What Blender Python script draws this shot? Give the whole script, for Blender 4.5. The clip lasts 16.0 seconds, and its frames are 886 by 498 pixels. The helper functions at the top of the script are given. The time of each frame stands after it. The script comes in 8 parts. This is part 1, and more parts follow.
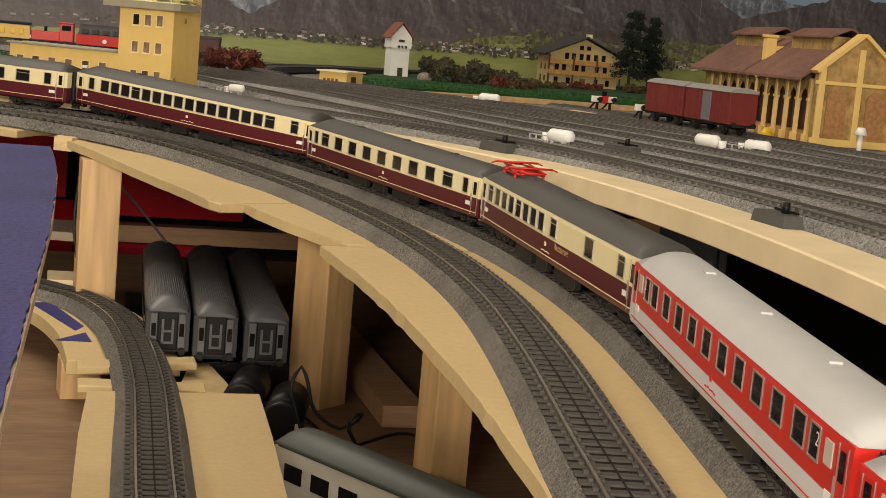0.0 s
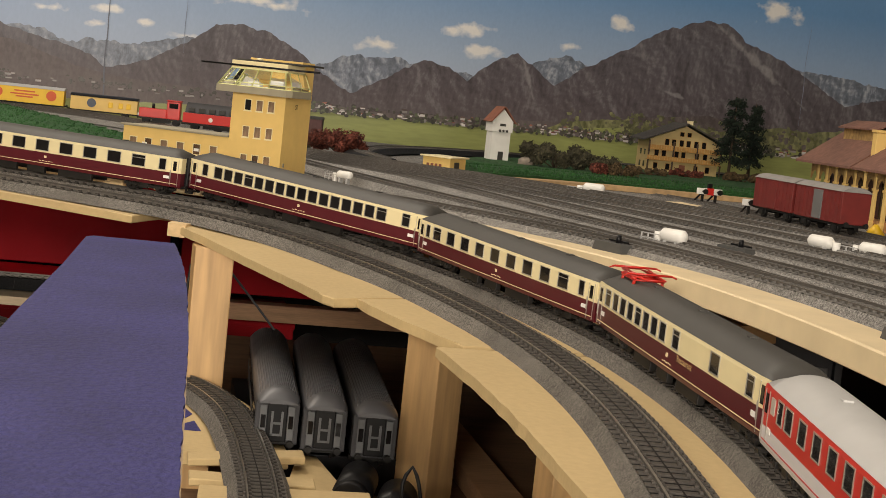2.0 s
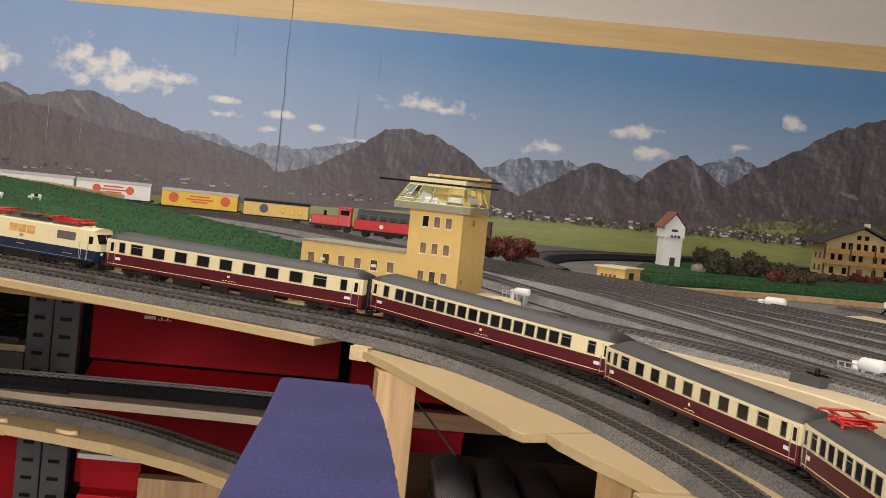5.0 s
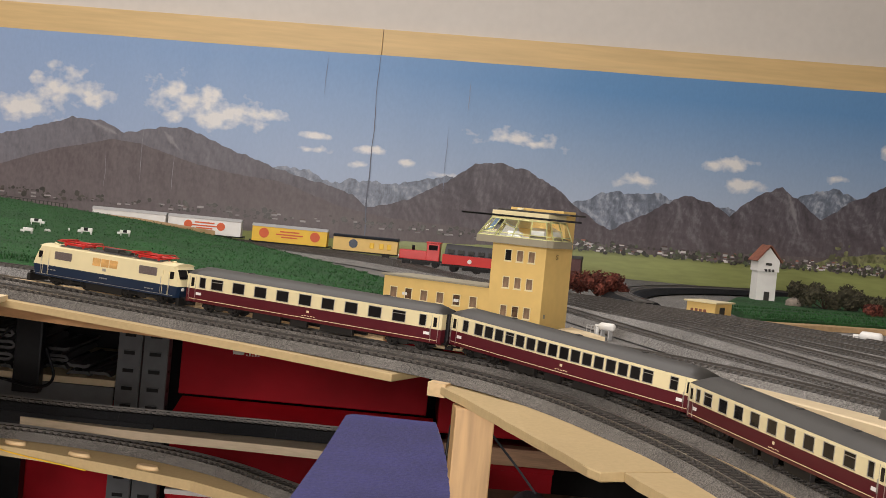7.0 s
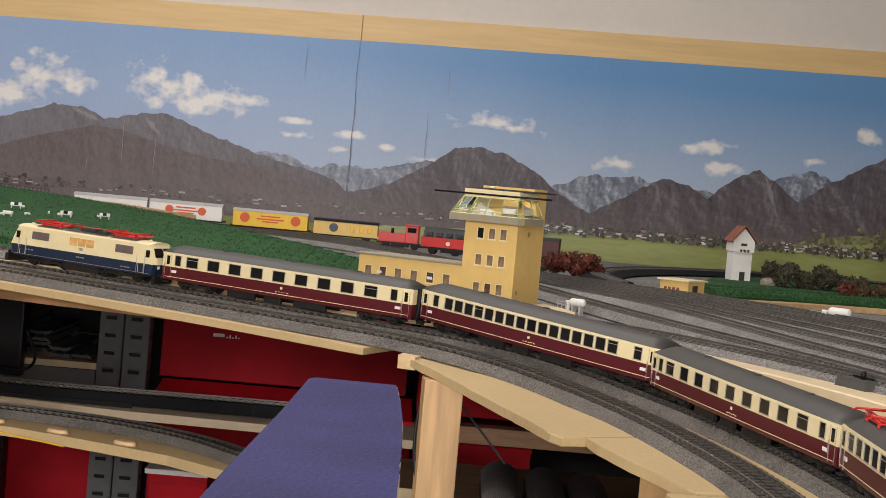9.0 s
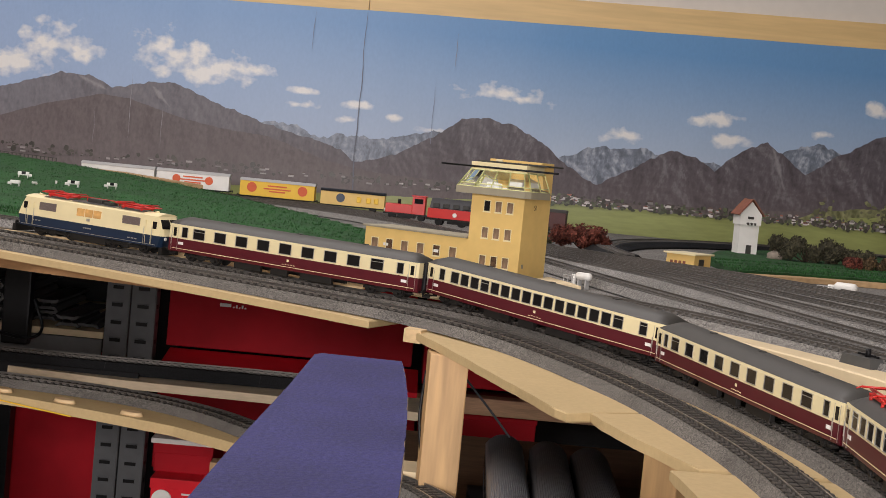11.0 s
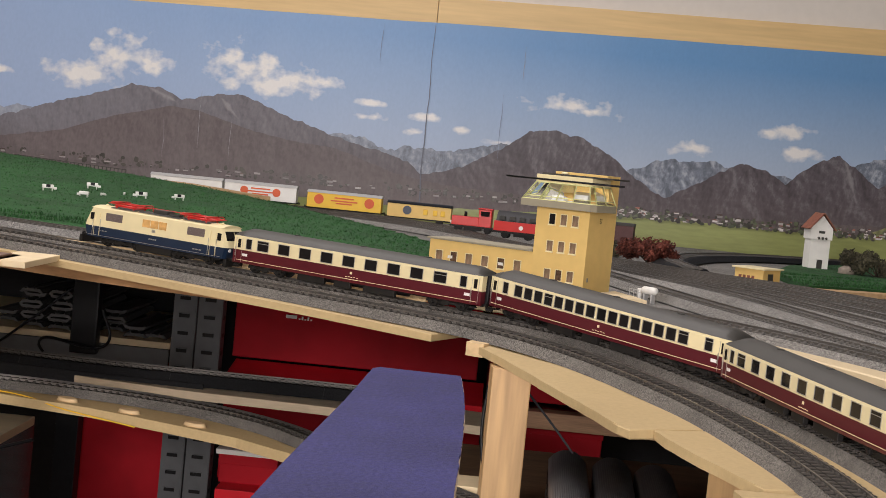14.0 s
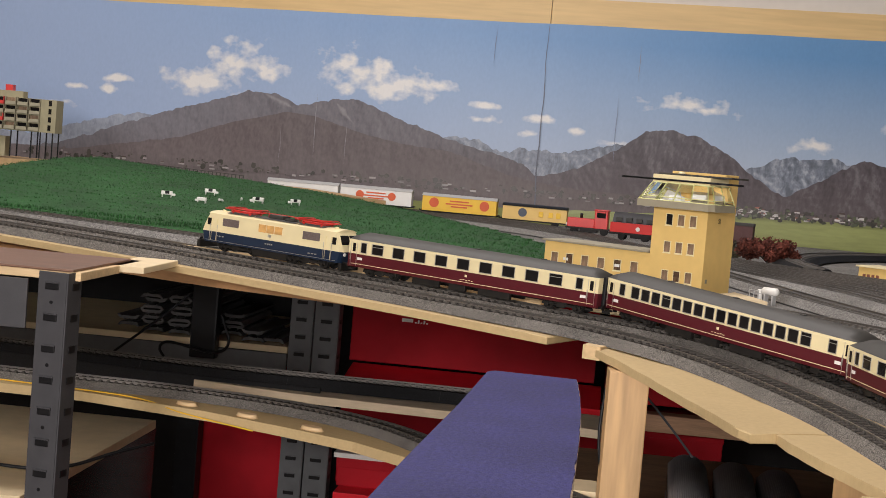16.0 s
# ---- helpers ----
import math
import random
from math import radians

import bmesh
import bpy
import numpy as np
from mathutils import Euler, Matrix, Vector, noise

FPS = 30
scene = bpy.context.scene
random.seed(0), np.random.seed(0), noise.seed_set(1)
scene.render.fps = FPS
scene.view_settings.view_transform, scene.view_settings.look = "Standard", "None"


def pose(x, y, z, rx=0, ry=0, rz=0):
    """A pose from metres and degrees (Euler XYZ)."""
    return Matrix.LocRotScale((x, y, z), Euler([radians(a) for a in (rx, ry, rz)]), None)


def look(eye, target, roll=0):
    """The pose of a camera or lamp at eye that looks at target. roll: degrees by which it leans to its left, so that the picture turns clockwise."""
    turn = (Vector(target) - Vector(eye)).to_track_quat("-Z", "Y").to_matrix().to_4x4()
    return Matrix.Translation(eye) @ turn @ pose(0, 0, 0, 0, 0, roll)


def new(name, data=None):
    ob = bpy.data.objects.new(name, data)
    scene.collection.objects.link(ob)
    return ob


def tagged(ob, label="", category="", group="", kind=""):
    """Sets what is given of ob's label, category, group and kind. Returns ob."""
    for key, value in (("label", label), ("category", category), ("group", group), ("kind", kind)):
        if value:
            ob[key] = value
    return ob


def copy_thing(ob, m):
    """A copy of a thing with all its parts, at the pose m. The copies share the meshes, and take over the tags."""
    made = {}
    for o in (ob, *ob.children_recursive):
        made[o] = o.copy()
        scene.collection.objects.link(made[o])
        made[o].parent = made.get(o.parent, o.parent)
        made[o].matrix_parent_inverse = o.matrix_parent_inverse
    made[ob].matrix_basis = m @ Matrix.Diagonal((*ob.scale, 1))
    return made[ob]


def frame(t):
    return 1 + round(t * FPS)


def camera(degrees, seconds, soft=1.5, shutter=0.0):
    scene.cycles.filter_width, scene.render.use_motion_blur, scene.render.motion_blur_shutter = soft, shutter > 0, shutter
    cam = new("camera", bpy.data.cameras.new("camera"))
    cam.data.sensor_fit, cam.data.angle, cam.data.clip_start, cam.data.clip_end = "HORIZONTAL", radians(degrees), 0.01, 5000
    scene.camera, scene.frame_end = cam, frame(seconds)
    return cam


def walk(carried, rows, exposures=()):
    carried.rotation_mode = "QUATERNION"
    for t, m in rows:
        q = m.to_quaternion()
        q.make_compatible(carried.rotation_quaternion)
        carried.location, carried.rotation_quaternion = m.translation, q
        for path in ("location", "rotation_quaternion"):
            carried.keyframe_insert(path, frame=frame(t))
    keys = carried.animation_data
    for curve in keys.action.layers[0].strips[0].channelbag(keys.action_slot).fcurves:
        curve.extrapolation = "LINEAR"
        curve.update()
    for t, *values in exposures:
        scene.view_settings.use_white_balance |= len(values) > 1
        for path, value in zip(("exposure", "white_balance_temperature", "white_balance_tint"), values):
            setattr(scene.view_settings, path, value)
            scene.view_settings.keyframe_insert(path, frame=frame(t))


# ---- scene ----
cam = camera(33.0, 16.0, soft=0.6)
PATH = [
    (0, (0.181, -0.313, 0.077), (0.686, 1.602, -0.204), 5.0),
    (0.5, (0.175, -0.309, 0.082), (0.65, 1.616, -0.177), 5.6),
    (1, (0.172, -0.306, 0.085), (0.615, 1.631, -0.15), 5.9),
    (1.5, (0.169, -0.298, 0.087), (0.579, 1.647, -0.127), 6.1),
    (2, (0.163, -0.303, 0.092), (0.55, 1.65, -0.104), 6.1),
    (2.5, (0.159, -0.294, 0.099), (0.506, 1.667, -0.081), 6.0),
    (3, (0.148, -0.291, 0.105), (0.465, 1.677, -0.058), 6.1),
    (3.5, (0.139, -0.289, 0.111), (0.411, 1.688, -0.028), 6.1),
    (4, (0.134, -0.287, 0.117), (0.369, 1.696, -0.003), 6.1),
    (6.5, (0.158, -0.263, 0.116), (0.227, 1.734, 0.039), 5.3),
    (7, (0.159, -0.26, 0.116), (0.194, 1.738, 0.051), 5.4),
    (7.5, (0.16, -0.262, 0.116), (0.179, 1.737, 0.06), 5.4),
    (8, (0.163, -0.263, 0.115), (0.176, 1.736, 0.065), 5.4),
    (8.5, (0.17, -0.264, 0.112), (0.187, 1.735, 0.057), 5.3),
    (9, (0.175, -0.282, 0.106), (0.227, 1.716, 0.029), 5.1),
    (11.5, (0.175, -0.283, 0.111), (0.213, 1.713, -0.011), 5.7),
    (12, (0.175, -0.281, 0.111), (0.189, 1.715, -0.015), 5.7),
    (12.5, (0.176, -0.28, 0.111), (0.176, 1.715, -0.018), 5.6),
    (13, (0.177, -0.279, 0.112), (0.163, 1.717, -0.017), 5.5),
    (13.5, (0.177, -0.276, 0.112), (0.151, 1.72, -0.011), 5.6),
    (14, (0.18, -0.274, 0.111), (0.133, 1.722, -0.001), 5.6),
    (14.5, (0.183, -0.273, 0.112), (0.097, 1.723, 0.01), 5.6),
    (15, (0.183, -0.27, 0.112), (0.065, 1.723, 0.004), 5.5),
    (15.5, (0.182, -0.268, 0.11), (0.024, 1.722, -0.007), 5.1),
    (16, (0.181, -0.264, 0.11), (-0.021, 1.722, -0.012), 4.8),
]
walk(cam, [(t, look(eye, target, roll)) for t, eye, target, roll in PATH],
     [(0, 0.04, 6650, 10), (1.5, 0.07, 6600, 11), (3, 0.10, 6270, 14), (4.5, 0.10, 5950, 15), (8, 0.08, 5890, 15), (12, 0.09, 5810, 17), (16, 0.14, 5840, 16)])

# ---- room light ----
world = bpy.data.worlds.new("room_air")
scene.world = world
world.use_nodes = True
world.node_tree.nodes["Background"].inputs[0].default_value = (1.0, 0.93, 0.84, 1)
world.node_tree.nodes["Background"].inputs[1].default_value = 0.01


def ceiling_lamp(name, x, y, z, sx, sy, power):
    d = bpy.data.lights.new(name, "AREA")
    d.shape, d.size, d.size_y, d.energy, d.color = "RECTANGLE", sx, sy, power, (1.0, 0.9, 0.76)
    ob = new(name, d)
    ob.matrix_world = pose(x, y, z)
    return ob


ceiling_lamp("ceiling_lamp_light", 0.2, 0.2, 1.33, 1.2, 0.25, 4)
ceiling_lamp("ceiling_lamp_light", -0.35, 1.5, 1.33, 1.5, 0.25, 21)
ceiling_lamp("ceiling_lamp_light", -0.2, -1.15, 1.33, 1.4, 0.25, 6)
lamp = ceiling_lamp("unseen_low_light", -0.45, -1.20, 0.40, 0.4, 0.2, 26)
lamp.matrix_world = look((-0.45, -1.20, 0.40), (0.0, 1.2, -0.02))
# second low light: a fill added to brighten the racks and boxes
lamp = ceiling_lamp("unseen_low_light", 0.30, -1.30, 0.12, 0.4, 0.5, 18)
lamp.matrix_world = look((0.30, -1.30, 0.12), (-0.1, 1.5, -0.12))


# ---- materials ----
def material(name, base, rough=0.6, metal=0.0, grain=0.0, scale=60.0, vary=0.15, bump=0.0, bump_scale=None, stretch=(1, 1, 1), spec=0.5, coarse=7.0, island=0.0, cells=0.0, cell_scale=1200.0):
    """A surface with variation at a fine and a coarse scale, and fine relief."""
    m = bpy.data.materials.new(name)
    m.use_nodes = True
    nt = m.node_tree
    b = nt.nodes["Principled BSDF"]
    b.inputs["Roughness"].default_value = rough
    b.inputs["Metallic"].default_value = metal
    b.inputs["Specular IOR Level"].default_value = spec
    co = nt.nodes.new("ShaderNodeTexCoord")
    mp = nt.nodes.new("ShaderNodeMapping")
    mp.inputs["Scale"].default_value = stretch
    nt.links.new(co.outputs["Object"], mp.inputs[0])
    n1 = nt.nodes.new("ShaderNodeTexNoise")
    n1.inputs["Scale"].default_value = scale
    n1.inputs["Detail"].default_value = 6
    n2 = nt.nodes.new("ShaderNodeTexNoise")
    n2.inputs["Scale"].default_value = coarse
    n2.inputs["Detail"].default_value = 3
    for n in (n1, n2):
        nt.links.new(mp.outputs[0], n.inputs["Vector"])
    add = nt.nodes.new("ShaderNodeMath")
    add.operation = "ADD"
    nt.links.new(n1.outputs[0], add.inputs[0])
    nt.links.new(n2.outputs[0], add.inputs[1])
    ramp = nt.nodes.new("ShaderNodeMapRange")
    ramp.inputs[1].default_value, ramp.inputs[2].default_value = 0.7, 1.3
    ramp.inputs[3].default_value, ramp.inputs[4].default_value = 1 - vary, 1 + vary
    nt.links.new(add.outputs[0], ramp.inputs[0])
    last = ramp.outputs[0]
    if island:
        geo = nt.nodes.new("ShaderNodeNewGeometry")
        r2 = nt.nodes.new("ShaderNodeMapRange")
        r2.inputs[3].default_value, r2.inputs[4].default_value = 1 - island, 1 + island
        nt.links.new(geo.outputs["Random Per Island"], r2.inputs[0])
        mu = nt.nodes.new("ShaderNodeMath")
        mu.operation = "MULTIPLY"
        nt.links.new(last, mu.inputs[0])
        nt.links.new(r2.outputs[0], mu.inputs[1])
        last = mu.outputs[0]
    if cells:
        vo = nt.nodes.new("ShaderNodeTexVoronoi")
        vo.inputs["Scale"].default_value = cell_scale
        nt.links.new(mp.outputs[0], vo.inputs["Vector"])
        sp = nt.nodes.new("ShaderNodeSeparateColor")
        nt.links.new(vo.outputs["Color"], sp.inputs[0])
        r3 = nt.nodes.new("ShaderNodeMapRange")
        r3.inputs[3].default_value, r3.inputs[4].default_value = 1 - cells, 1 + cells
        nt.links.new(sp.outputs[0], r3.inputs[0])
        mu = nt.nodes.new("ShaderNodeMath")
        mu.operation = "MULTIPLY"
        nt.links.new(last, mu.inputs[0])
        nt.links.new(r3.outputs[0], mu.inputs[1])
        last = mu.outputs[0]
    hsv = nt.nodes.new("ShaderNodeHueSaturation")
    hsv.inputs["Color"].default_value = (*base, 1)
    nt.links.new(last, hsv.inputs["Value"])
    nt.links.new(hsv.outputs[0], b.inputs["Base Color"])
    if bump:
        bp = nt.nodes.new("ShaderNodeBump")
        bp.inputs["Strength"].default_value = bump
        bp.inputs["Distance"].default_value = 0.002
        n3 = nt.nodes.new("ShaderNodeTexNoise")
        n3.inputs["Scale"].default_value = bump_scale or scale
        n3.inputs["Detail"].default_value = 4
        nt.links.new(mp.outputs[0], n3.inputs["Vector"])
        nt.links.new(n3.outputs[0], bp.inputs["Height"])
        nt.links.new(bp.outputs[0], b.inputs["Normal"])
    return m


def glass(name, tint=(0.9, 0.95, 0.92), rough=0.02):
    m = bpy.data.materials.new(name)
    m.use_nodes = True
    b = m.node_tree.nodes["Principled BSDF"]
    b.inputs["Base Color"].default_value = (*tint, 1)
    b.inputs["Roughness"].default_value = rough
    b.inputs["Transmission Weight"].default_value = 1.0
    b.inputs["IOR"].default_value = 1.3
    return m


M = {}
M["mdf"] = material("cut_board", (0.50, 0.375, 0.19), 0.7, spec=0.3, scale=250, vary=0.07, bump=0.08, bump_scale=400)
M["pine"] = material("planed_pine", (0.66, 0.48, 0.26), 0.55, scale=40, vary=0.14, bump=0.08, stretch=(1, 9, 9))
M["pine_rail"] = material("orange_pine_rail", (0.47, 0.27, 0.12), 0.55, scale=40, vary=0.14, bump=0.08, stretch=(1, 4, 9))
M["pine_x"] = material("pine_post", (0.52, 0.33, 0.15), 0.5, scale=22, vary=0.25, bump=0.06, stretch=(7, 7, 0.7))
M["pale_pine"] = material("pale_pine_edge", (0.70, 0.57, 0.355), 0.6, scale=40, vary=0.10, bump=0.10, bump_scale=160)
M["plywood"] = material("plywood", (0.42, 0.25, 0.14), 0.6, scale=60, vary=0.2, bump=0.08, stretch=(1, 6, 12))
M["ballast"] = material("grey_track_bed", (0.135, 0.126, 0.114), 0.85, scale=500, vary=0.25, bump=0.5, bump_scale=1500, coarse=30, cells=0.6, cell_scale=1700, spec=0.2)
M["yard"] = material("grey_yard_bed", (0.20, 0.193, 0.182), 0.85, scale=300, vary=0.25, bump=0.5, bump_scale=1200, coarse=9, cells=0.55, cell_scale=1300, spec=0.2)
M["sleeper"] = material("grey_brown_plastic_sleeper", (0.058, 0.052, 0.046), 0.5, scale=300, vary=0.3, spec=0.25)
M["gap_shade_and_studs"] = material("sleeper_gap_shade_and_studs", (0.012, 0.011, 0.010), 0.85, scale=300, vary=0.3, spec=0.15)
M["bed_joint"] = material("dark_bed_joint", (0.065, 0.061, 0.056), 0.8, scale=300, vary=0.3, spec=0.2)
M["sleeper_grey"] = material("grey_weathered_sleeper", (0.135, 0.128, 0.119), 0.8, scale=300, vary=0.3, spec=0.2)
M["rail"] = material("nickel_rail", (0.36, 0.34, 0.315), 0.30, metal=0.9, scale=60, vary=0.15)
M["rail_dark"] = material("weathered_rail", (0.13, 0.118, 0.105), 0.42, metal=0.4, scale=60, vary=0.2)
M["beige_board"] = material("beige_board_edge", (0.54, 0.44, 0.30), 0.7, scale=50, vary=0.15, stretch=(1, 6, 6))
M["purple"] = material("blue_violet_paint", (0.036, 0.035, 0.145), 0.6, spec=0.14, scale=320, vary=0.3, bump=0.3, bump_scale=450, coarse=18)
M["raw_edge"] = material("raw_board_edge", (0.55, 0.42, 0.27), 0.8, scale=200, vary=0.2, bump=0.3)
M["red_box"] = material("red_card_box", (0.36, 0.007, 0.014), 0.5, scale=18, vary=0.18, coarse=6, spec=0.10)
M["red_lid"] = material("red_box_lid", (0.66, 0.016, 0.026), 0.45, scale=18, vary=0.15, coarse=6, spec=0.12)
M["rack"] = material("grey_rack_steel", (0.050, 0.050, 0.054), 0.5, scale=60, vary=0.12, spec=0.2, bump=0.05, bump_scale=600)
M["rack_far"] = material("grey_rack_enamel", (0.125, 0.13, 0.135), 0.5, scale=60, vary=0.12, spec=0.25)
M["chalet"] = material("cream_chalet_render", (0.50, 0.38, 0.17), 0.7, scale=90, vary=0.12)
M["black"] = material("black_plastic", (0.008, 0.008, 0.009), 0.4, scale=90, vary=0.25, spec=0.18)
M["black_bed"] = material("black_track_bed", (0.014, 0.014, 0.015), 0.7, scale=500, vary=0.4, bump=0.4, spec=0.12)
M["wall"] = material("white_wall", (0.64, 0.60, 0.55), 0.9, scale=60, vary=0.03, bump=0.1)
M["room"] = material("room_paint", (0.58, 0.55, 0.50), 0.9, scale=20, vary=0.05)
M["strip"] = material("pine_strip", (0.64, 0.45, 0.20), 0.45, scale=20, vary=0.09, stretch=(0.6, 8, 8))
M["grass"] = material("green_flock_grass", (0.013, 0.066, 0.013), 0.95, scale=500, vary=0.45, bump=0.8, bump_scale=700, coarse=16, cells=0.35, cell_scale=700)
M["yellow"] = material("yellow_plastic_wall", (0.75, 0.52, 0.17), 0.6, scale=80, vary=0.06)
M["cream"] = material("cream_paint", (0.78, 0.68, 0.40), 0.35, scale=70, vary=0.05)
M["pale_green"] = material("pale_green_frame", (0.66, 0.66, 0.30), 0.5, scale=70, vary=0.05)
M["grey_trim"] = material("grey_concrete_trim", (0.30, 0.27, 0.19), 0.7, scale=70, vary=0.1)
M["blue"] = material("ocean_blue_paint", (0.009, 0.022, 0.052), 0.35, scale=70, vary=0.08)
M["wine"] = material("wine_red_paint", (0.085, 0.007, 0.013), 0.32, scale=70, vary=0.08)
M["roof_grey"] = material("grey_coach_roof", (0.038, 0.036, 0.032), 0.55, scale=60, vary=0.12)
M["roof_pale"] = material("pale_coach_roof", (0.44, 0.44, 0.435), 0.5, scale=60, vary=0.06)
M["signal_red"] = material("signal_red_paint", (0.55, 0.020, 0.014), 0.38, scale=60, vary=0.08)
M["pale_side"] = material("light_grey_paint", (0.60, 0.59, 0.60), 0.38, scale=60, vary=0.05)
M["van_red"] = material("brown_red_van_paint", (0.16, 0.015, 0.012), 0.55, scale=120, vary=0.18)
M["van_dark_and_arcade_shade"] = material("dark_brown_van_and_arcade_shade", (0.07, 0.02, 0.018), 0.55, scale=120, vary=0.18)
M["rack_light"] = material("light_grey_steel", (0.17, 0.17, 0.17), 0.45, metal=0.2, scale=60, vary=0.12)
M["dark_roof"] = material("dark_blue_grey_roof", (0.085, 0.087, 0.096), 0.42, scale=80, vary=0.15)
M["roof_green"] = material("grey_green_roof", (0.060, 0.068, 0.062), 0.5, scale=80, vary=0.1)
M["motor"] = material("dark_grey_plastic", (0.06, 0.06, 0.058), 0.6, scale=120, vary=0.15)
M["white"] = material("white_plastic", (0.78, 0.77, 0.73), 0.5, scale=80, vary=0.05)
M["window"] = material("dark_glazing", (0.010, 0.009, 0.009), 0.08, scale=50, vary=0.2, spec=0.22)
M["clear"] = glass("clear_glazing")
M["under"] = material("black_running_gear", (0.014, 0.013, 0.012), 0.5, scale=90, vary=0.3, spec=0.25)
M["panto"] = material("red_pantograph_paint", (0.50, 0.022, 0.014), 0.4, scale=90, vary=0.1)

M["floor"] = material("dark_floor_boards", (0.12, 0.075, 0.05), 0.6, scale=20, vary=0.2, stretch=(1, 8, 1))
M["field"] = material("printed_meadow", (0.27, 0.30, 0.10), 0.35, scale=30, vary=0.15, coarse=5, stretch=(1, 1, 6))
M["print_dark"] = material("printed_dark_trees", (0.085, 0.10, 0.055), 0.35, scale=60, vary=0.3, island=0.4)
M["print_wood"] = material("printed_dark_wood", (0.055, 0.050, 0.040), 0.35, scale=60, vary=0.3, island=0.4)
M["print_hedge"] = material("printed_olive_hedges", (0.105, 0.105, 0.055), 0.35, scale=60, vary=0.3, island=0.4)
M["print_haze"] = material("printed_hazy_walls", (0.27, 0.245, 0.24), 0.35, scale=60, vary=0.1, island=0.4)
M["print_brown"] = material("printed_brown_roofs", (0.11, 0.075, 0.065), 0.35, scale=60, vary=0.1, island=0.4)
M["print_white"] = material("printed_house_walls", (0.60, 0.57, 0.55), 0.35, scale=60, vary=0.1, island=0.3)
M["print_grey"] = material("printed_grey_walls", (0.30, 0.28, 0.27), 0.35, scale=60, vary=0.1, island=0.3)
M["print_roof"] = material("printed_red_roofs", (0.26, 0.10, 0.07), 0.35, scale=60, vary=0.1, island=0.4)
M["crease_painted_shade"] = material("painted_crease_shade", (0.20, 0.24, 0.34), 0.5, scale=90, vary=0.2)
M["shelf_wood"] = material("brown_shelf_board", (0.19, 0.115, 0.068), 0.65, spec=0.2, scale=50, vary=0.25, bump=0.08, stretch=(1, 6, 12))
M["van_roof"] = material("grey_van_roof", (0.26, 0.25, 0.24), 0.6, scale=80, vary=0.15)
M["crease"] = material("poster_crease_dark", (0.13, 0.14, 0.18), 0.5, scale=90, vary=0.2)


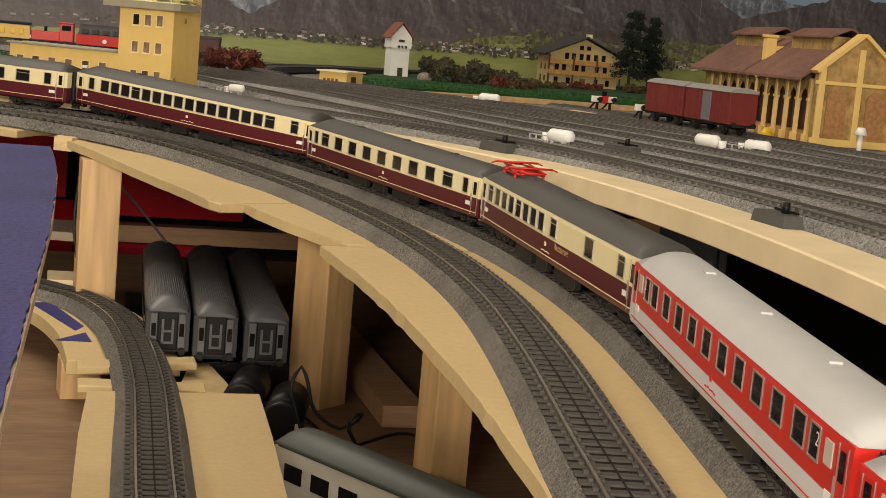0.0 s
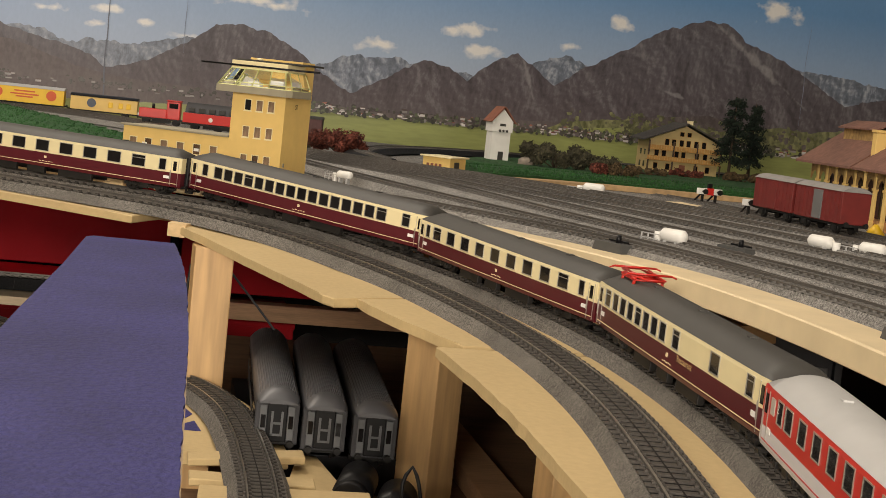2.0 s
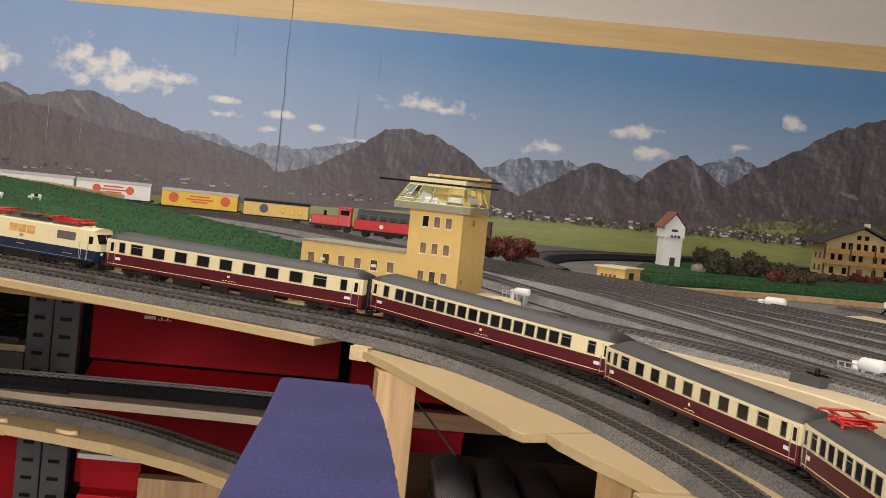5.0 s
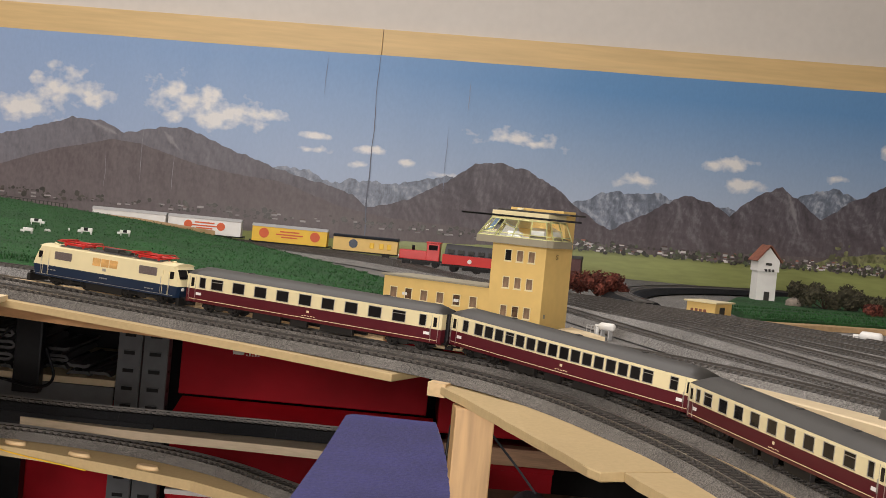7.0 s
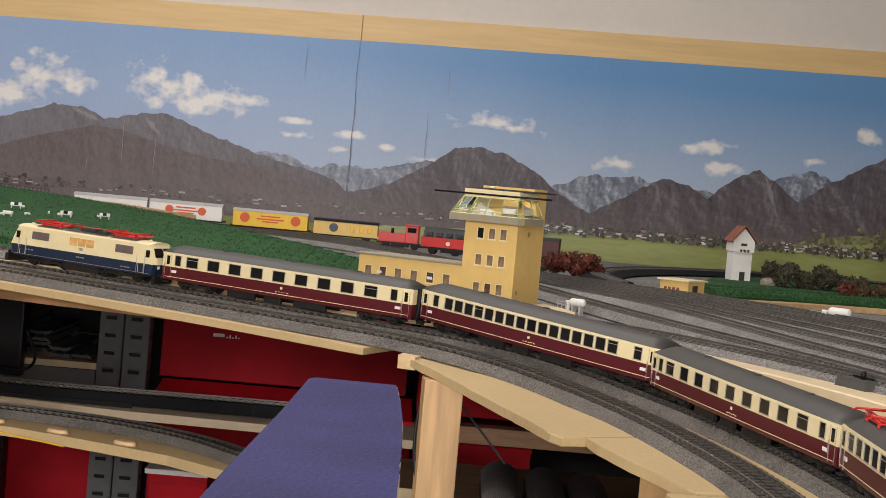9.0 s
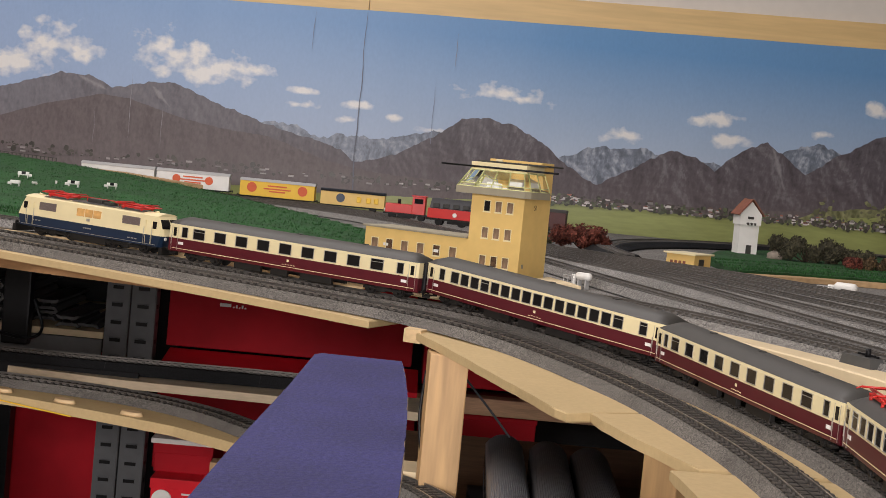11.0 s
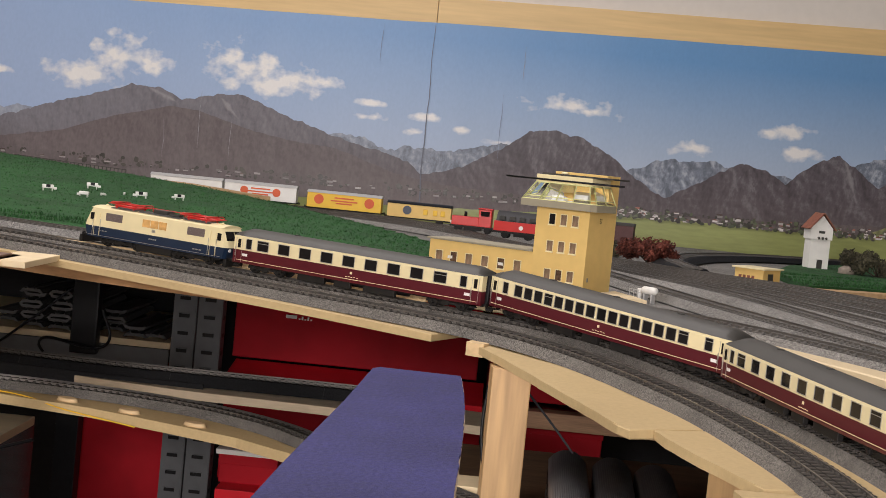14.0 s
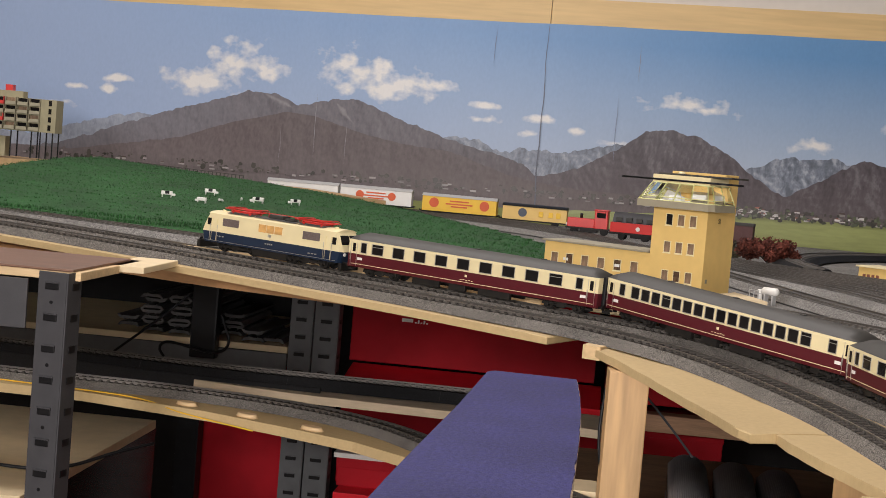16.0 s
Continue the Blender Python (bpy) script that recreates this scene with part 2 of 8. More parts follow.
def printed(name, low, high, z0, z1, left=None, x0=0.0, x1=1.0, patch=None, patch_scale=30, rough=0.34, clouds=(), mottle=1.0, scree=(), haze=None):
    """A printed colour that changes with height and from side to side, with creases in the paper."""
    m = bpy.data.materials.new(name)
    m.use_nodes = True
    nt = m.node_tree
    b = nt.nodes["Principled BSDF"]
    b.inputs["Roughness"].default_value = rough
    b.inputs["Specular IOR Level"].default_value = 0.16
    co = nt.nodes.new("ShaderNodeTexCoord")
    sep = nt.nodes.new("ShaderNodeSeparateXYZ")
    nt.links.new(co.outputs["Object"], sep.inputs[0])

    def span(sock, a, b_):
        r = nt.nodes.new("ShaderNodeMapRange")
        r.inputs[1].default_value, r.inputs[2].default_value = a, b_
        nt.links.new(sock, r.inputs[0])
        return r.outputs[0]

    def mix(fac, a, b_):
        x = nt.nodes.new("ShaderNodeMix")
        x.data_type = "RGBA"
        nt.links.new(fac, x.inputs[0])
        for sock, v in ((x.inputs[6], a), (x.inputs[7], b_)):
            if isinstance(v, tuple):
                sock.default_value = (*v, 1)
            else:
                nt.links.new(v, sock)
        return x.outputs[2]

    def cloudy(scale, detail, stretch=(1, 1, 1)):
        mp = nt.nodes.new("ShaderNodeMapping")
        mp.inputs["Scale"].default_value = stretch
        nt.links.new(co.outputs["Object"], mp.inputs[0])
        n = nt.nodes.new("ShaderNodeTexNoise")
        n.inputs["Scale"].default_value, n.inputs["Detail"].default_value = scale, detail
        nt.links.new(mp.outputs[0], n.inputs["Vector"])
        return n.outputs[0]

    def maths(op, a, b_=None):
        x = nt.nodes.new("ShaderNodeMath")
        x.operation = op
        for sock, v in zip(x.inputs, (a, b_)):
            if isinstance(v, (int, float)):
                sock.default_value = v
            elif v is not None:
                nt.links.new(v, sock)
        return x.outputs[0]

    c = mix(span(sep.outputs["Z"], z0, z1), low, high)
    if left:
        c = mix(span(sep.outputs["X"], x1, x0), c, left)
    if patch:
        # lit and shaded flanks of the photographed slopes
        tall = []
        for sx, sz in ((0.0, 0.0), (0.0055, 0.0035)):
            mp = nt.nodes.new("ShaderNodeMapping")
            mp.inputs["Location"].default_value = (sx, 0, sz)
            mp.inputs["Scale"].default_value = (1.0, 0, 0.72)
            nt.links.new(co.outputs["Object"], mp.inputs[0])
            n = nt.nodes.new("ShaderNodeTexNoise")
            n.inputs["Scale"].default_value, n.inputs["Detail"].default_value, n.inputs["Roughness"].default_value = patch_scale, 9, 0.62
            n.inputs["Distortion"].default_value = 0.2
            nt.links.new(mp.outputs[0], n.inputs["Vector"])
            tall.append(n.outputs[0])
        flank = maths("SUBTRACT", tall[0], tall[1])
        lit = maths("MULTIPLY", span(flank, 0.005, 0.09), mottle)
        dim = maths("MULTIPLY", span(flank, -0.005, -0.08), mottle)
        weak = span(sep.outputs["X"], -0.7, 0.55)
        weak = maths("MULTIPLY_ADD", weak, 0.65)
        weak.node.inputs[2].default_value = 0.35
        c = mix(maths("MULTIPLY", lit, weak), c, patch)
        c = mix(maths("MULTIPLY", dim, weak), c, tuple(0.45 * v for v in low))
    for ax, az, bx, bz, wide in scree:
        # pale scree running down a mountainside
        ln = math.hypot(bx - ax, bz - az)
        ux, uz = (bx - ax) / ln, (bz - az) / ln
        def dot(kx, kz, k0):
            q = maths("MULTIPLY_ADD", sep.outputs["X"], kx)
            q.node.inputs[2].default_value = k0
            r_ = maths("MULTIPLY_ADD", sep.outputs["Z"], kz)
            nt.links.new(q, r_.node.inputs[2])
            return r_
        t_ = dot(ux / ln, uz / ln, -(ax * ux + az * uz) / ln)
        o_ = maths("ABSOLUTE", dot(-uz / wide, ux / wide, (ax * uz - az * ux) / wide))
        o_ = maths("ADD", o_, maths("ABSOLUTE", maths("MULTIPLY_ADD", t_, 1.6)))
        o_.node.inputs[1].links[0].from_node.inputs[0].links[0].from_node.inputs[2].default_value = -0.8
        rough_edge = maths("MULTIPLY", cloudy(70, 10, (1, 1, 0.7)), 2.6)
        cover_ = span(maths("SUBTRACT", rough_edge, o_), 0.1, 0.8)
        c = mix(maths("MULTIPLY", cover_, 0.6), c, (0.30, 0.29, 0.30))
    if haze:
        c = mix(maths("MULTIPLY", span(sep.outputs["Z"], haze[3], 0.03), haze[4]), c, haze[:3])
    if clouds:
        fuzz = nt.nodes.new("ShaderNodeMath")
        fuzz.operation = "MULTIPLY_ADD"
        fuzz.inputs[1].default_value, fuzz.inputs[2].default_value = 3.0, -1.5
        nt.links.new(cloudy(26, 7, (1, 1, 1.35)), fuzz.inputs[0])
        cover = None
        for cx, cz, w, h in clouds:
            mp = nt.nodes.new("ShaderNodeMapping")
            mp.inputs["Location"].default_value = (-cx / w, 0, -cz / h)
            mp.inputs["Scale"].default_value = (1 / w, 0, 1 / h)
            nt.links.new(co.outputs["Object"], mp.inputs[0])
            ln = nt.nodes.new("ShaderNodeVectorMath")
            ln.operation = "LENGTH"
            nt.links.new(mp.outputs[0], ln.inputs[0])
            sub = nt.nodes.new("ShaderNodeMath")
            sub.operation = "SUBTRACT"
            nt.links.new(fuzz.outputs[0], sub.inputs[0])
            nt.links.new(ln.outputs["Value"], sub.inputs[1])
            if cover is None:
                cover = sub.outputs[0]
            else:
                mx = nt.nodes.new("ShaderNodeMath")
                mx.operation = "MAXIMUM"
                nt.links.new(cover, mx.inputs[0])
                nt.links.new(sub.outputs[0], mx.inputs[1])
                cover = mx.outputs[0]
        c = mix(span(cover, -0.85, -0.2), c, (0.74, 0.735, 0.73))
    grain = span(cloudy(120, 10, (1.6, 1, 0.8)), 0.25, 0.75)
    hs = nt.nodes.new("ShaderNodeHueSaturation")
    vr = nt.nodes.new("ShaderNodeMapRange")
    vr.inputs[3].default_value, vr.inputs[4].default_value = (0.97, 1.03) if not patch else (0.86, 1.14)
    nt.links.new(grain, vr.inputs[0])
    nt.links.new(vr.outputs[0], hs.inputs["Value"])
    nt.links.new(c, hs.inputs["Color"])
    nt.links.new(hs.outputs[0], b.inputs["Base Color"])
    bp = nt.nodes.new("ShaderNodeBump")
    bp.inputs["Strength"].default_value, bp.inputs["Distance"].default_value = 0.2, 0.02
    nt.links.new(cloudy(6, 2, (1, 1, 0.22)), bp.inputs["Height"])
    nt.links.new(bp.outputs[0], b.inputs["Normal"])
    return m


M["sky"] = printed("printed_sky", (0.44, 0.50, 0.60), (0.135, 0.285, 0.53), 0.10, 0.36, left=(0.33, 0.425, 0.63), x0=-1.0, x1=0.5, clouds=((-0.556, 0.260, 0.085, 0.055), (-0.63, 0.225, 0.11, 0.030), (-0.31, 0.263, 0.085, 0.050), (-0.25, 0.237, 0.09, 0.030), (-0.175, 0.252, 0.06, 0.017), (0.335, 0.250, 0.085, 0.022), (0.37, 0.243, 0.07, 0.014), (0.586, 0.191, 0.055, 0.018), (0.768, 0.238, 0.06, 0.017), (-0.065, 0.218, 0.035, 0.009), (-0.074, 0.192, 0.035, 0.010), (0.049, 0.200, 0.035, 0.010), (0.035, 0.170, 0.03, 0.010), (0.12, 0.183, 0.018, 0.008), (0.80, 0.200, 0.05, 0.015), (0.984, 0.231, 0.035, 0.012), (1.084, 0.287, 0.04, 0.018), (1.432, 0.353, 0.06, 0.022), (-0.829, 0.190, 0.02, 0.012), (-0.901, 0.193, 0.03, 0.009), (-0.813, 0.215, 0.04, 0.009), (0.20, 0.165, 0.035, 0.010), (-0.92, 0.16, 0.03, 0.010)))
M["mid_peak"] = printed("printed_mountain", (0.105, 0.086, 0.094), (0.110, 0.102, 0.118), 0.05, 0.25, left=(0.19, 0.185, 0.21), x0=-0.7, x1=0.2, patch=(0.25, 0.235, 0.25), patch_scale=13, mottle=0.55, scree=((1.315, 0.295, 1.47, 0.185, 0.011), (0.885, 0.195, 0.91, 0.13, 0.006), (1.20, 0.16, 1.24, 0.15, 0.006), (-0.50, 0.205, -0.45, 0.185, 0.006), (-0.36, 0.20, -0.33, 0.17, 0.006)), haze=(0.15, 0.13, 0.135, 0.13, 0.55))
M["near_peak"] = printed("printed_brown_slope", (0.13, 0.105, 0.105), (0.10, 0.085, 0.088), 0.03, 0.16, left=(0.155, 0.13, 0.135), x0=-0.8, x1=0.4, patch=(0.19, 0.165, 0.16), patch_scale=32, mottle=0.4, haze=(0.19, 0.165, 0.165, 0.11, 0.5))
M["far_peak"] = printed("printed_far_peaks", (0.22, 0.245, 0.30), (0.16, 0.185, 0.235), 0.08, 0.19, left=(0.30, 0.33, 0.40), x0=-0.6, x1=0.3, patch=(0.42, 0.45, 0.51), patch_scale=22, mottle=0.75)
M["hill"] = printed("printed_green_hills", (0.22, 0.225, 0.105), (0.17, 0.175, 0.095), 0.04, 0.11, patch=(0.30, 0.30, 0.15), patch_scale=24, mottle=0.8)


# ---- builders ----
def link(name, bm, mat, smooth=False):
    me = bpy.data.meshes.new(name)
    bmesh.ops.recalc_face_normals(bm, faces=bm.faces)
    if smooth:
        for f in bm.faces:
            f.smooth = True
    bm.to_mesh(me)
    bm.free()
    for one in (mat if isinstance(mat, (list, tuple)) else [mat]):
        me.materials.append(one)
    return new(name, me)


def part(name, bm, mat, parent, label="", smooth=False):
    ob = link(name, bm, mat, smooth)
    ob.parent = parent
    if label:
        ob["label"] = label
    return ob


def thing(name, label, category, group="", kind="", at=None):
    ob = new(name)
    ob.empty_display_size = 0.02
    if at is not None:
        ob.matrix_world = at
    return tagged(ob, label, category, group, kind)


def box(bm, x0, y0, z0, x1, y1, z1, bevel=0.0, m=None, index=0):
    r = bmesh.ops.create_cube(bm, size=1.0)
    vs = r["verts"]
    for v in vs:
        v.co = Vector(((x0 + x1) / 2 + v.co.x * (x1 - x0), (y0 + y1) / 2 + v.co.y * (y1 - y0), (z0 + z1) / 2 + v.co.z * (z1 - z0)))
    fs = {f for v in vs for f in v.link_faces}
    for f in fs:
        f.material_index = index
    if bevel:
        es = list({e for v in vs for e in v.link_edges})
        g = bmesh.ops.bevel(bm, geom=es, offset=bevel, segments=2, affect="EDGES", profile=0.6)
        vs = list({v for f in g["faces"] for v in f.verts} | {v for v in vs if v.is_valid})
        for f in {f for v in vs for f in v.link_faces}:
            f.material_index = index
    if m is not None:
        bmesh.ops.transform(bm, matrix=m, verts=vs)
    return vs


def ring(bm, w, h, t, y0, y1):
    """A rectangular frame in one piece, round an opening w by h in the xz plane."""
    loops = []
    for y in (y0, y1):
        for q in (0, t):
            loops.append([bm.verts.new((x, y, z)) for x, z in ((-w / 2 - q, -h / 2 - q), (w / 2 + q, -h / 2 - q), (w / 2 + q, h / 2 + q), (-w / 2 - q, h / 2 + q))])
    a, b, c, d = loops
    for i in range(4):
        j = (i + 1) % 4
        for p, q in ((a, b), (b, d), (d, c), (c, a)):
            bm.faces.new((p[i], p[j], q[j], q[i]))


def cyl(bm, a, b, r, r2=None, seg=10, caps=True, index=0):
    a, b = Vector(a), Vector(b)
    d = b - a
    g = bmesh.ops.create_cone(bm, cap_ends=caps, segments=seg, radius1=r, radius2=r if r2 is None else r2, depth=d.length)
    bmesh.ops.transform(bm, matrix=Matrix.Translation((a + b) / 2) @ d.to_track_quat("Z", "Y").to_matrix().to_4x4(), verts=g["verts"])
    for f in {f for v in g["verts"] for f in v.link_faces}:
        f.material_index = index
        f.smooth = len(f.verts) == 4
    return g["verts"]


def spline(keys, step=0.02):
    """Points at even steps along a smooth line through the keys."""
    k = [Vector(p) for p in keys]
    k = [k[0] * 2 - k[1]] + k + [k[-1] * 2 - k[-2]]
    fine = []
    for i in range(1, len(k) - 2):
        p0, p1, p2, p3 = k[i - 1:i + 3]
        for j in range(24):
            u = j / 24
            fine.append(0.5 * (2 * p1 + (p2 - p0) * u + (2 * p0 - 5 * p1 + 4 * p2 - p3) * u * u + (3 * p1 - p0 - 3 * p2 + p3) * u ** 3))
    fine.append(k[-2])
    out, left = [fine[0]], step
    for a, b in zip(fine, fine[1:]):
        d = (b - a).length
        while d >= left and d > 0:
            a = a + (b - a) * (left / d)
            out.append(a.copy())
            d -= left
            left = step
        left -= d
    return out


def side_of(pts, i):
    d = pts[min(i + 1, len(pts) - 1)] - pts[max(i - 1, 0)]
    d.z = 0
    d.normalize()
    return Vector((d.y, -d.x, 0)), d


def sweep(bm, pts, profile, closed=True, index=0):
    """Runs a profile of (sideways, up) along the points. Positive sideways is to the right of the way."""
    rings = []
    for i, p in enumerate(pts):
        s, d = side_of(pts, i)
        rings.append([bm.verts.new(p + s * a + Vector((0, 0, b))) for a, b in profile])
    n = len(profile)
    for r, q in zip(rings, rings[1:]):
        for j in range(n if closed else n - 1):
            f = bm.faces.new((r[j], r[(j + 1) % n], q[(j + 1) % n], q[j]))
            f.material_index = index
    if closed:
        bm.faces.new(rings[0])
        bm.faces.new(rings[-1][::-1])


def offset(pts, d, up=0.0):
    return [p + side_of(pts, i)[0] * d + Vector((0, 0, up)) for i, p in enumerate(pts)]


def prism(bm, outline, z0, z1, index=0):
    """An upright block on an outline of (x, y); z0 and z1 may be functions of x, y."""
    f0 = z0 if callable(z0) else (lambda x, y: z0)
    f1 = z1 if callable(z1) else (lambda x, y: z1)
    lo = [bm.verts.new((x, y, f0(x, y))) for x, y in outline]
    hi = [bm.verts.new((x, y, f1(x, y))) for x, y in outline]
    n = len(outline)
    bm.faces.new(lo[::-1]).material_index = index
    bm.faces.new(hi).material_index = index
    for i in range(n):
        bm.faces.new((lo[i], lo[(i + 1) % n], hi[(i + 1) % n], hi[i])).material_index = index


def extrude_x(bm, outline, x0, x1, index=0, caps=True):
    """A body along x with an outline of (y, z)."""
    a = [bm.verts.new((x0, y, z)) for y, z in outline]
    b = [bm.verts.new((x1, y, z)) for y, z in outline]
    n = len(outline)
    if caps:
        bm.faces.new(a).material_index = index
        bm.faces.new(b[::-1]).material_index = index
    for i in range(n):
        bm.faces.new((a[i], b[i], b[(i + 1) % n], a[(i + 1) % n])).material_index = index


# ---- tracks ----
def ramp_z(x, y):
    """Top of the sloping board that carries the two front tracks."""
    s = min(1.0, max(0.0, (y - 0.80) / 0.22))
    return -0.037 + 0.024 * (y - 0.92) - 0.018 * (x - 0.184) + 0.0075 * s * s * (3 - 2 * s)


def make_track(name, keys, label, ends=(0.0, 0.0), bed="ballast", half=0.020, top=0.0145, height=0.008, singles=False, centre=True, rail="rail", tie="sleeper"):
    t = thing(name, label, "model track", kind="structure")
    pts = spline(keys, 0.012)
    bm = bmesh.new()
    sweep(bm, pts, [(-half, 0), (-top, height), (top, height), (half, 0)])
    part("track_bed", bm, M[bed], t)
    # flat dark sheet: the shade between sleepers is put into its colour
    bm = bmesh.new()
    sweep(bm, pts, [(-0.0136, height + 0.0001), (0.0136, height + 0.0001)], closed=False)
    part("painted_gap_shade", bm, M["gap_shade_and_studs"], t)
    if centre:
        bm = bmesh.new()
        sweep(bm, pts, [(-0.0004, height + 0.0010), (0.0004, height + 0.0010)], closed=False)
        part("centre_studs", bm, M["gap_shade_and_studs"], t)
    for i in range(9, len(pts) - 1, 15):
        bm = bmesh.new()
        d = side_of(pts, i)[1]
        sweep(bm, [pts[i], pts[i] + d * 0.0004], [(-half - 0.0002, 0.0004), (-top - 0.0001, height + 0.0002), (top + 0.0001, height + 0.0002), (half + 0.0002, 0.0004)], closed=False)
        part("bed_joint", bm, M["bed_joint"], t)
    for s in (-1, 1):
        bm = bmesh.new()
        o = s * 0.0086
        sweep(bm, pts, [(o - 0.0004, height), (o - 0.0004, height + 0.0016), (o - 0.00055, height + 0.0017), (o - 0.00055, height + 0.0026), (o + 0.00055, height + 0.0026), (o + 0.00055, height + 0.0017), (o + 0.0004, height + 0.0016), (o + 0.0004, height)])
        part("rail", bm, M[rail], t)
    ties = spline(keys, 0.0084)
    verts, faces = [], []
    if singles:
        bm = bmesh.new()
        box(bm, -0.0019, -0.0138, height - 0.001, 0.0019, 0.0138, height + 0.0009)
        for q in (-0.0103, -0.0069, 0.0069, 0.0103):
            box(bm, -0.0012, q - 0.0008, height + 0.0009, 0.0012, q + 0.0009, height + 0.0019)
        one = bpy.data.meshes.new("sleeper")
        bm.to_mesh(one)
        bm.free()
        one.materials.append(M[tie])
    shape = [(-0.0019, -0.0138), (0.0019, -0.0138), (0.0019, 0.0138), (-0.0019, 0.0138)]
    chair = [(a, q + b) for q in (-0.0103, 0.0103) for a, b in ((-0.0012, -0.0009), (0.0012, -0.0009), (0.0012, 0.0009), (-0.0012, 0.0009))]
    for i, p in enumerate(ties):
        s, d = side_of(ties, i)
        alone = singles and -0.15 < p.y < 0.80
        if alone:
            ob = new("sleeper", one)
            ob.parent = t
            ob.matrix_basis = Matrix.Translation(p) @ Matrix.Rotation(math.atan2(d.y, d.x), 4, "Z")
        k = len(verts)
        for z in (height - 0.001, height + 0.0009) if not alone else ():
            for a, b in shape:
                verts.append(p + d * a + s * b + Vector((0, 0, z)))
        faces += [] if alone else [(k, k + 1, k + 5, k + 4), (k + 1, k + 2, k + 6, k + 5), (k + 2, k + 3, k + 7, k + 6), (k + 3, k, k + 4, k + 7), (k + 4, k + 5, k + 6, k + 7)]
        for c4 in ((0, 4) if not alone else ()):
            k = len(verts)
            for z in (height + 0.0009, height + 0.0019):
                for a, b in chair[c4:c4 + 4]:
                    verts.append(p + d * a + s * b + Vector((0, 0, z)))
            faces += [(k, k + 1, k + 5, k + 4), (k + 1, k + 2, k + 6, k + 5), (k + 2, k + 3, k + 7, k + 6), (k + 3, k, k + 4, k + 7), (k + 4, k + 5, k + 6, k + 7)]
    me = bpy.data.meshes.new("sleepers")
    me.from_pydata(verts, [], faces)
    me.materials.append(M[tie])
    ob = new("sleepers", me)
    ob.parent = t
    tagged(ob, kind="stuff")
    return pts


INNER = [(-0.62, 1.36), (-0.38, 1.258), (-0.218, 1.185), (-0.05, 1.098), (0.10, 1.018), (0.195, 0.965), (0.272, 0.895), (0.339, 0.765), (0.376, 0.62), (0.391, 0.50), (0.391, 0.38), (0.377, 0.255), (0.354, 0.115), (0.334, -0.02), (0.322, -0.2), (0.32, -0.5), (0.32, -1.0)]
inner_keys = [Vector((x, y, ramp_z(x, y))) for x, y in INNER]
inner_fine = spline(inner_keys, 0.05)
outer_keys = offset(inner_fine, -0.059)
for p in outer_keys:
    p.z = ramp_z(p.x, p.y)
make_track("front_track_inner", inner_keys, "grey-bedded model railway track curving along the board's edge", singles=True)
outer_pts = make_track("front_track_outer", outer_keys, "grey-bedded model railway track on the wooden ramp board", singles=True)

# ---- room ----
def room_panel(name, x0, y0, z0, x1, y1, z1, mat, label):
    bm = bmesh.new()
    box(bm, x0, y0, z0, x1, y1, z1)
    return tagged(link(name, bm, M[mat]), label, name.split("_")[0], kind="structure")


room_panel("wall_north", -2.4, 2.72, -1.0, 2.6, 2.80, 1.4, "wall", "off-white plastered room wall behind the scenic backdrop")
room_panel("wall_south", -2.4, -1.6, -1.0, 2.6, -1.5, 1.4, "room", "plain painted room wall in soft shade")
room_panel("wall_west", -2.5, -1.6, -1.0, -2.4, 2.80, 1.4, "room", "plain painted room wall beside the layout")
room_panel("wall_east", 2.6, -1.6, -1.0, 2.7, 2.80, 1.4, "room", "plain painted room wall beyond the engine shed")
room_panel("floor", -2.5, -1.6, -1.1, 2.7, 2.80, -1.0, "floor", "brown wooden room floor in deep shade")
room_panel("ceiling", -2.5, -1.6, 1.4, 2.7, 2.80, 1.5, "wall", "plain white room ceiling above the layout")

# ---- scenic backdrop ----
WALL = 2.712
backdrop = thing("backdrop", "glossy creased poster of alpine mountains, village and blue sky", "backdrop", kind="structure")
bm = bmesh.new()
N = 60
rows = [[bm.verts.new((-1.9 + 4.2 * i / N, WALL - 0.002, -0.06 + 0.5 * j)) for i in range(N + 1)] for j in range(2)]
for v in rows[1]:
    v.co.z = 0.389 + 0.0205 * v.co.x + 0.0012 * noise.noise(Vector((v.co.x * 9, 2, 0))) - (0.0015 if v.co.x < 0.054 else 0)
for i in range(N):
    bm.faces.new((rows[0][i], rows[0][i + 1], rows[1][i + 1], rows[1][i]))
part("sky_sheet", bm, M["sky"], backdrop)


def ridge(name, keys, mat, depth, rough=0.004, seed=0, base=-0.05):
    """A printed mountain outline with a broken edge."""
    bm = bmesh.new()
    pts = []
    for (xa, za), (xb, zb) in zip(keys, keys[1:]):
        n = max(2, int((xb - xa) / 0.004))
        for i in range(n):
            u = i / n
            x = xa + (xb - xa) * u
            z = za + (zb - za) * u
            z += rough * (noise.noise(Vector((x * 40, seed, 0))) + 0.6 * noise.noise(Vector((x * 110, seed, 3))))
            pts.append((x, z))
    y = WALL - 0.002 - depth
    lo = [bm.verts.new((x, y, base)) for x, z in pts]
    hi = [bm.verts.new((x, y, z)) for x, z in pts]
    for i in range(len(pts) - 1):
        bm.faces.new((lo[i], lo[i + 1], hi[i + 1], hi[i]))
    return part(name, bm, mat, backdrop)


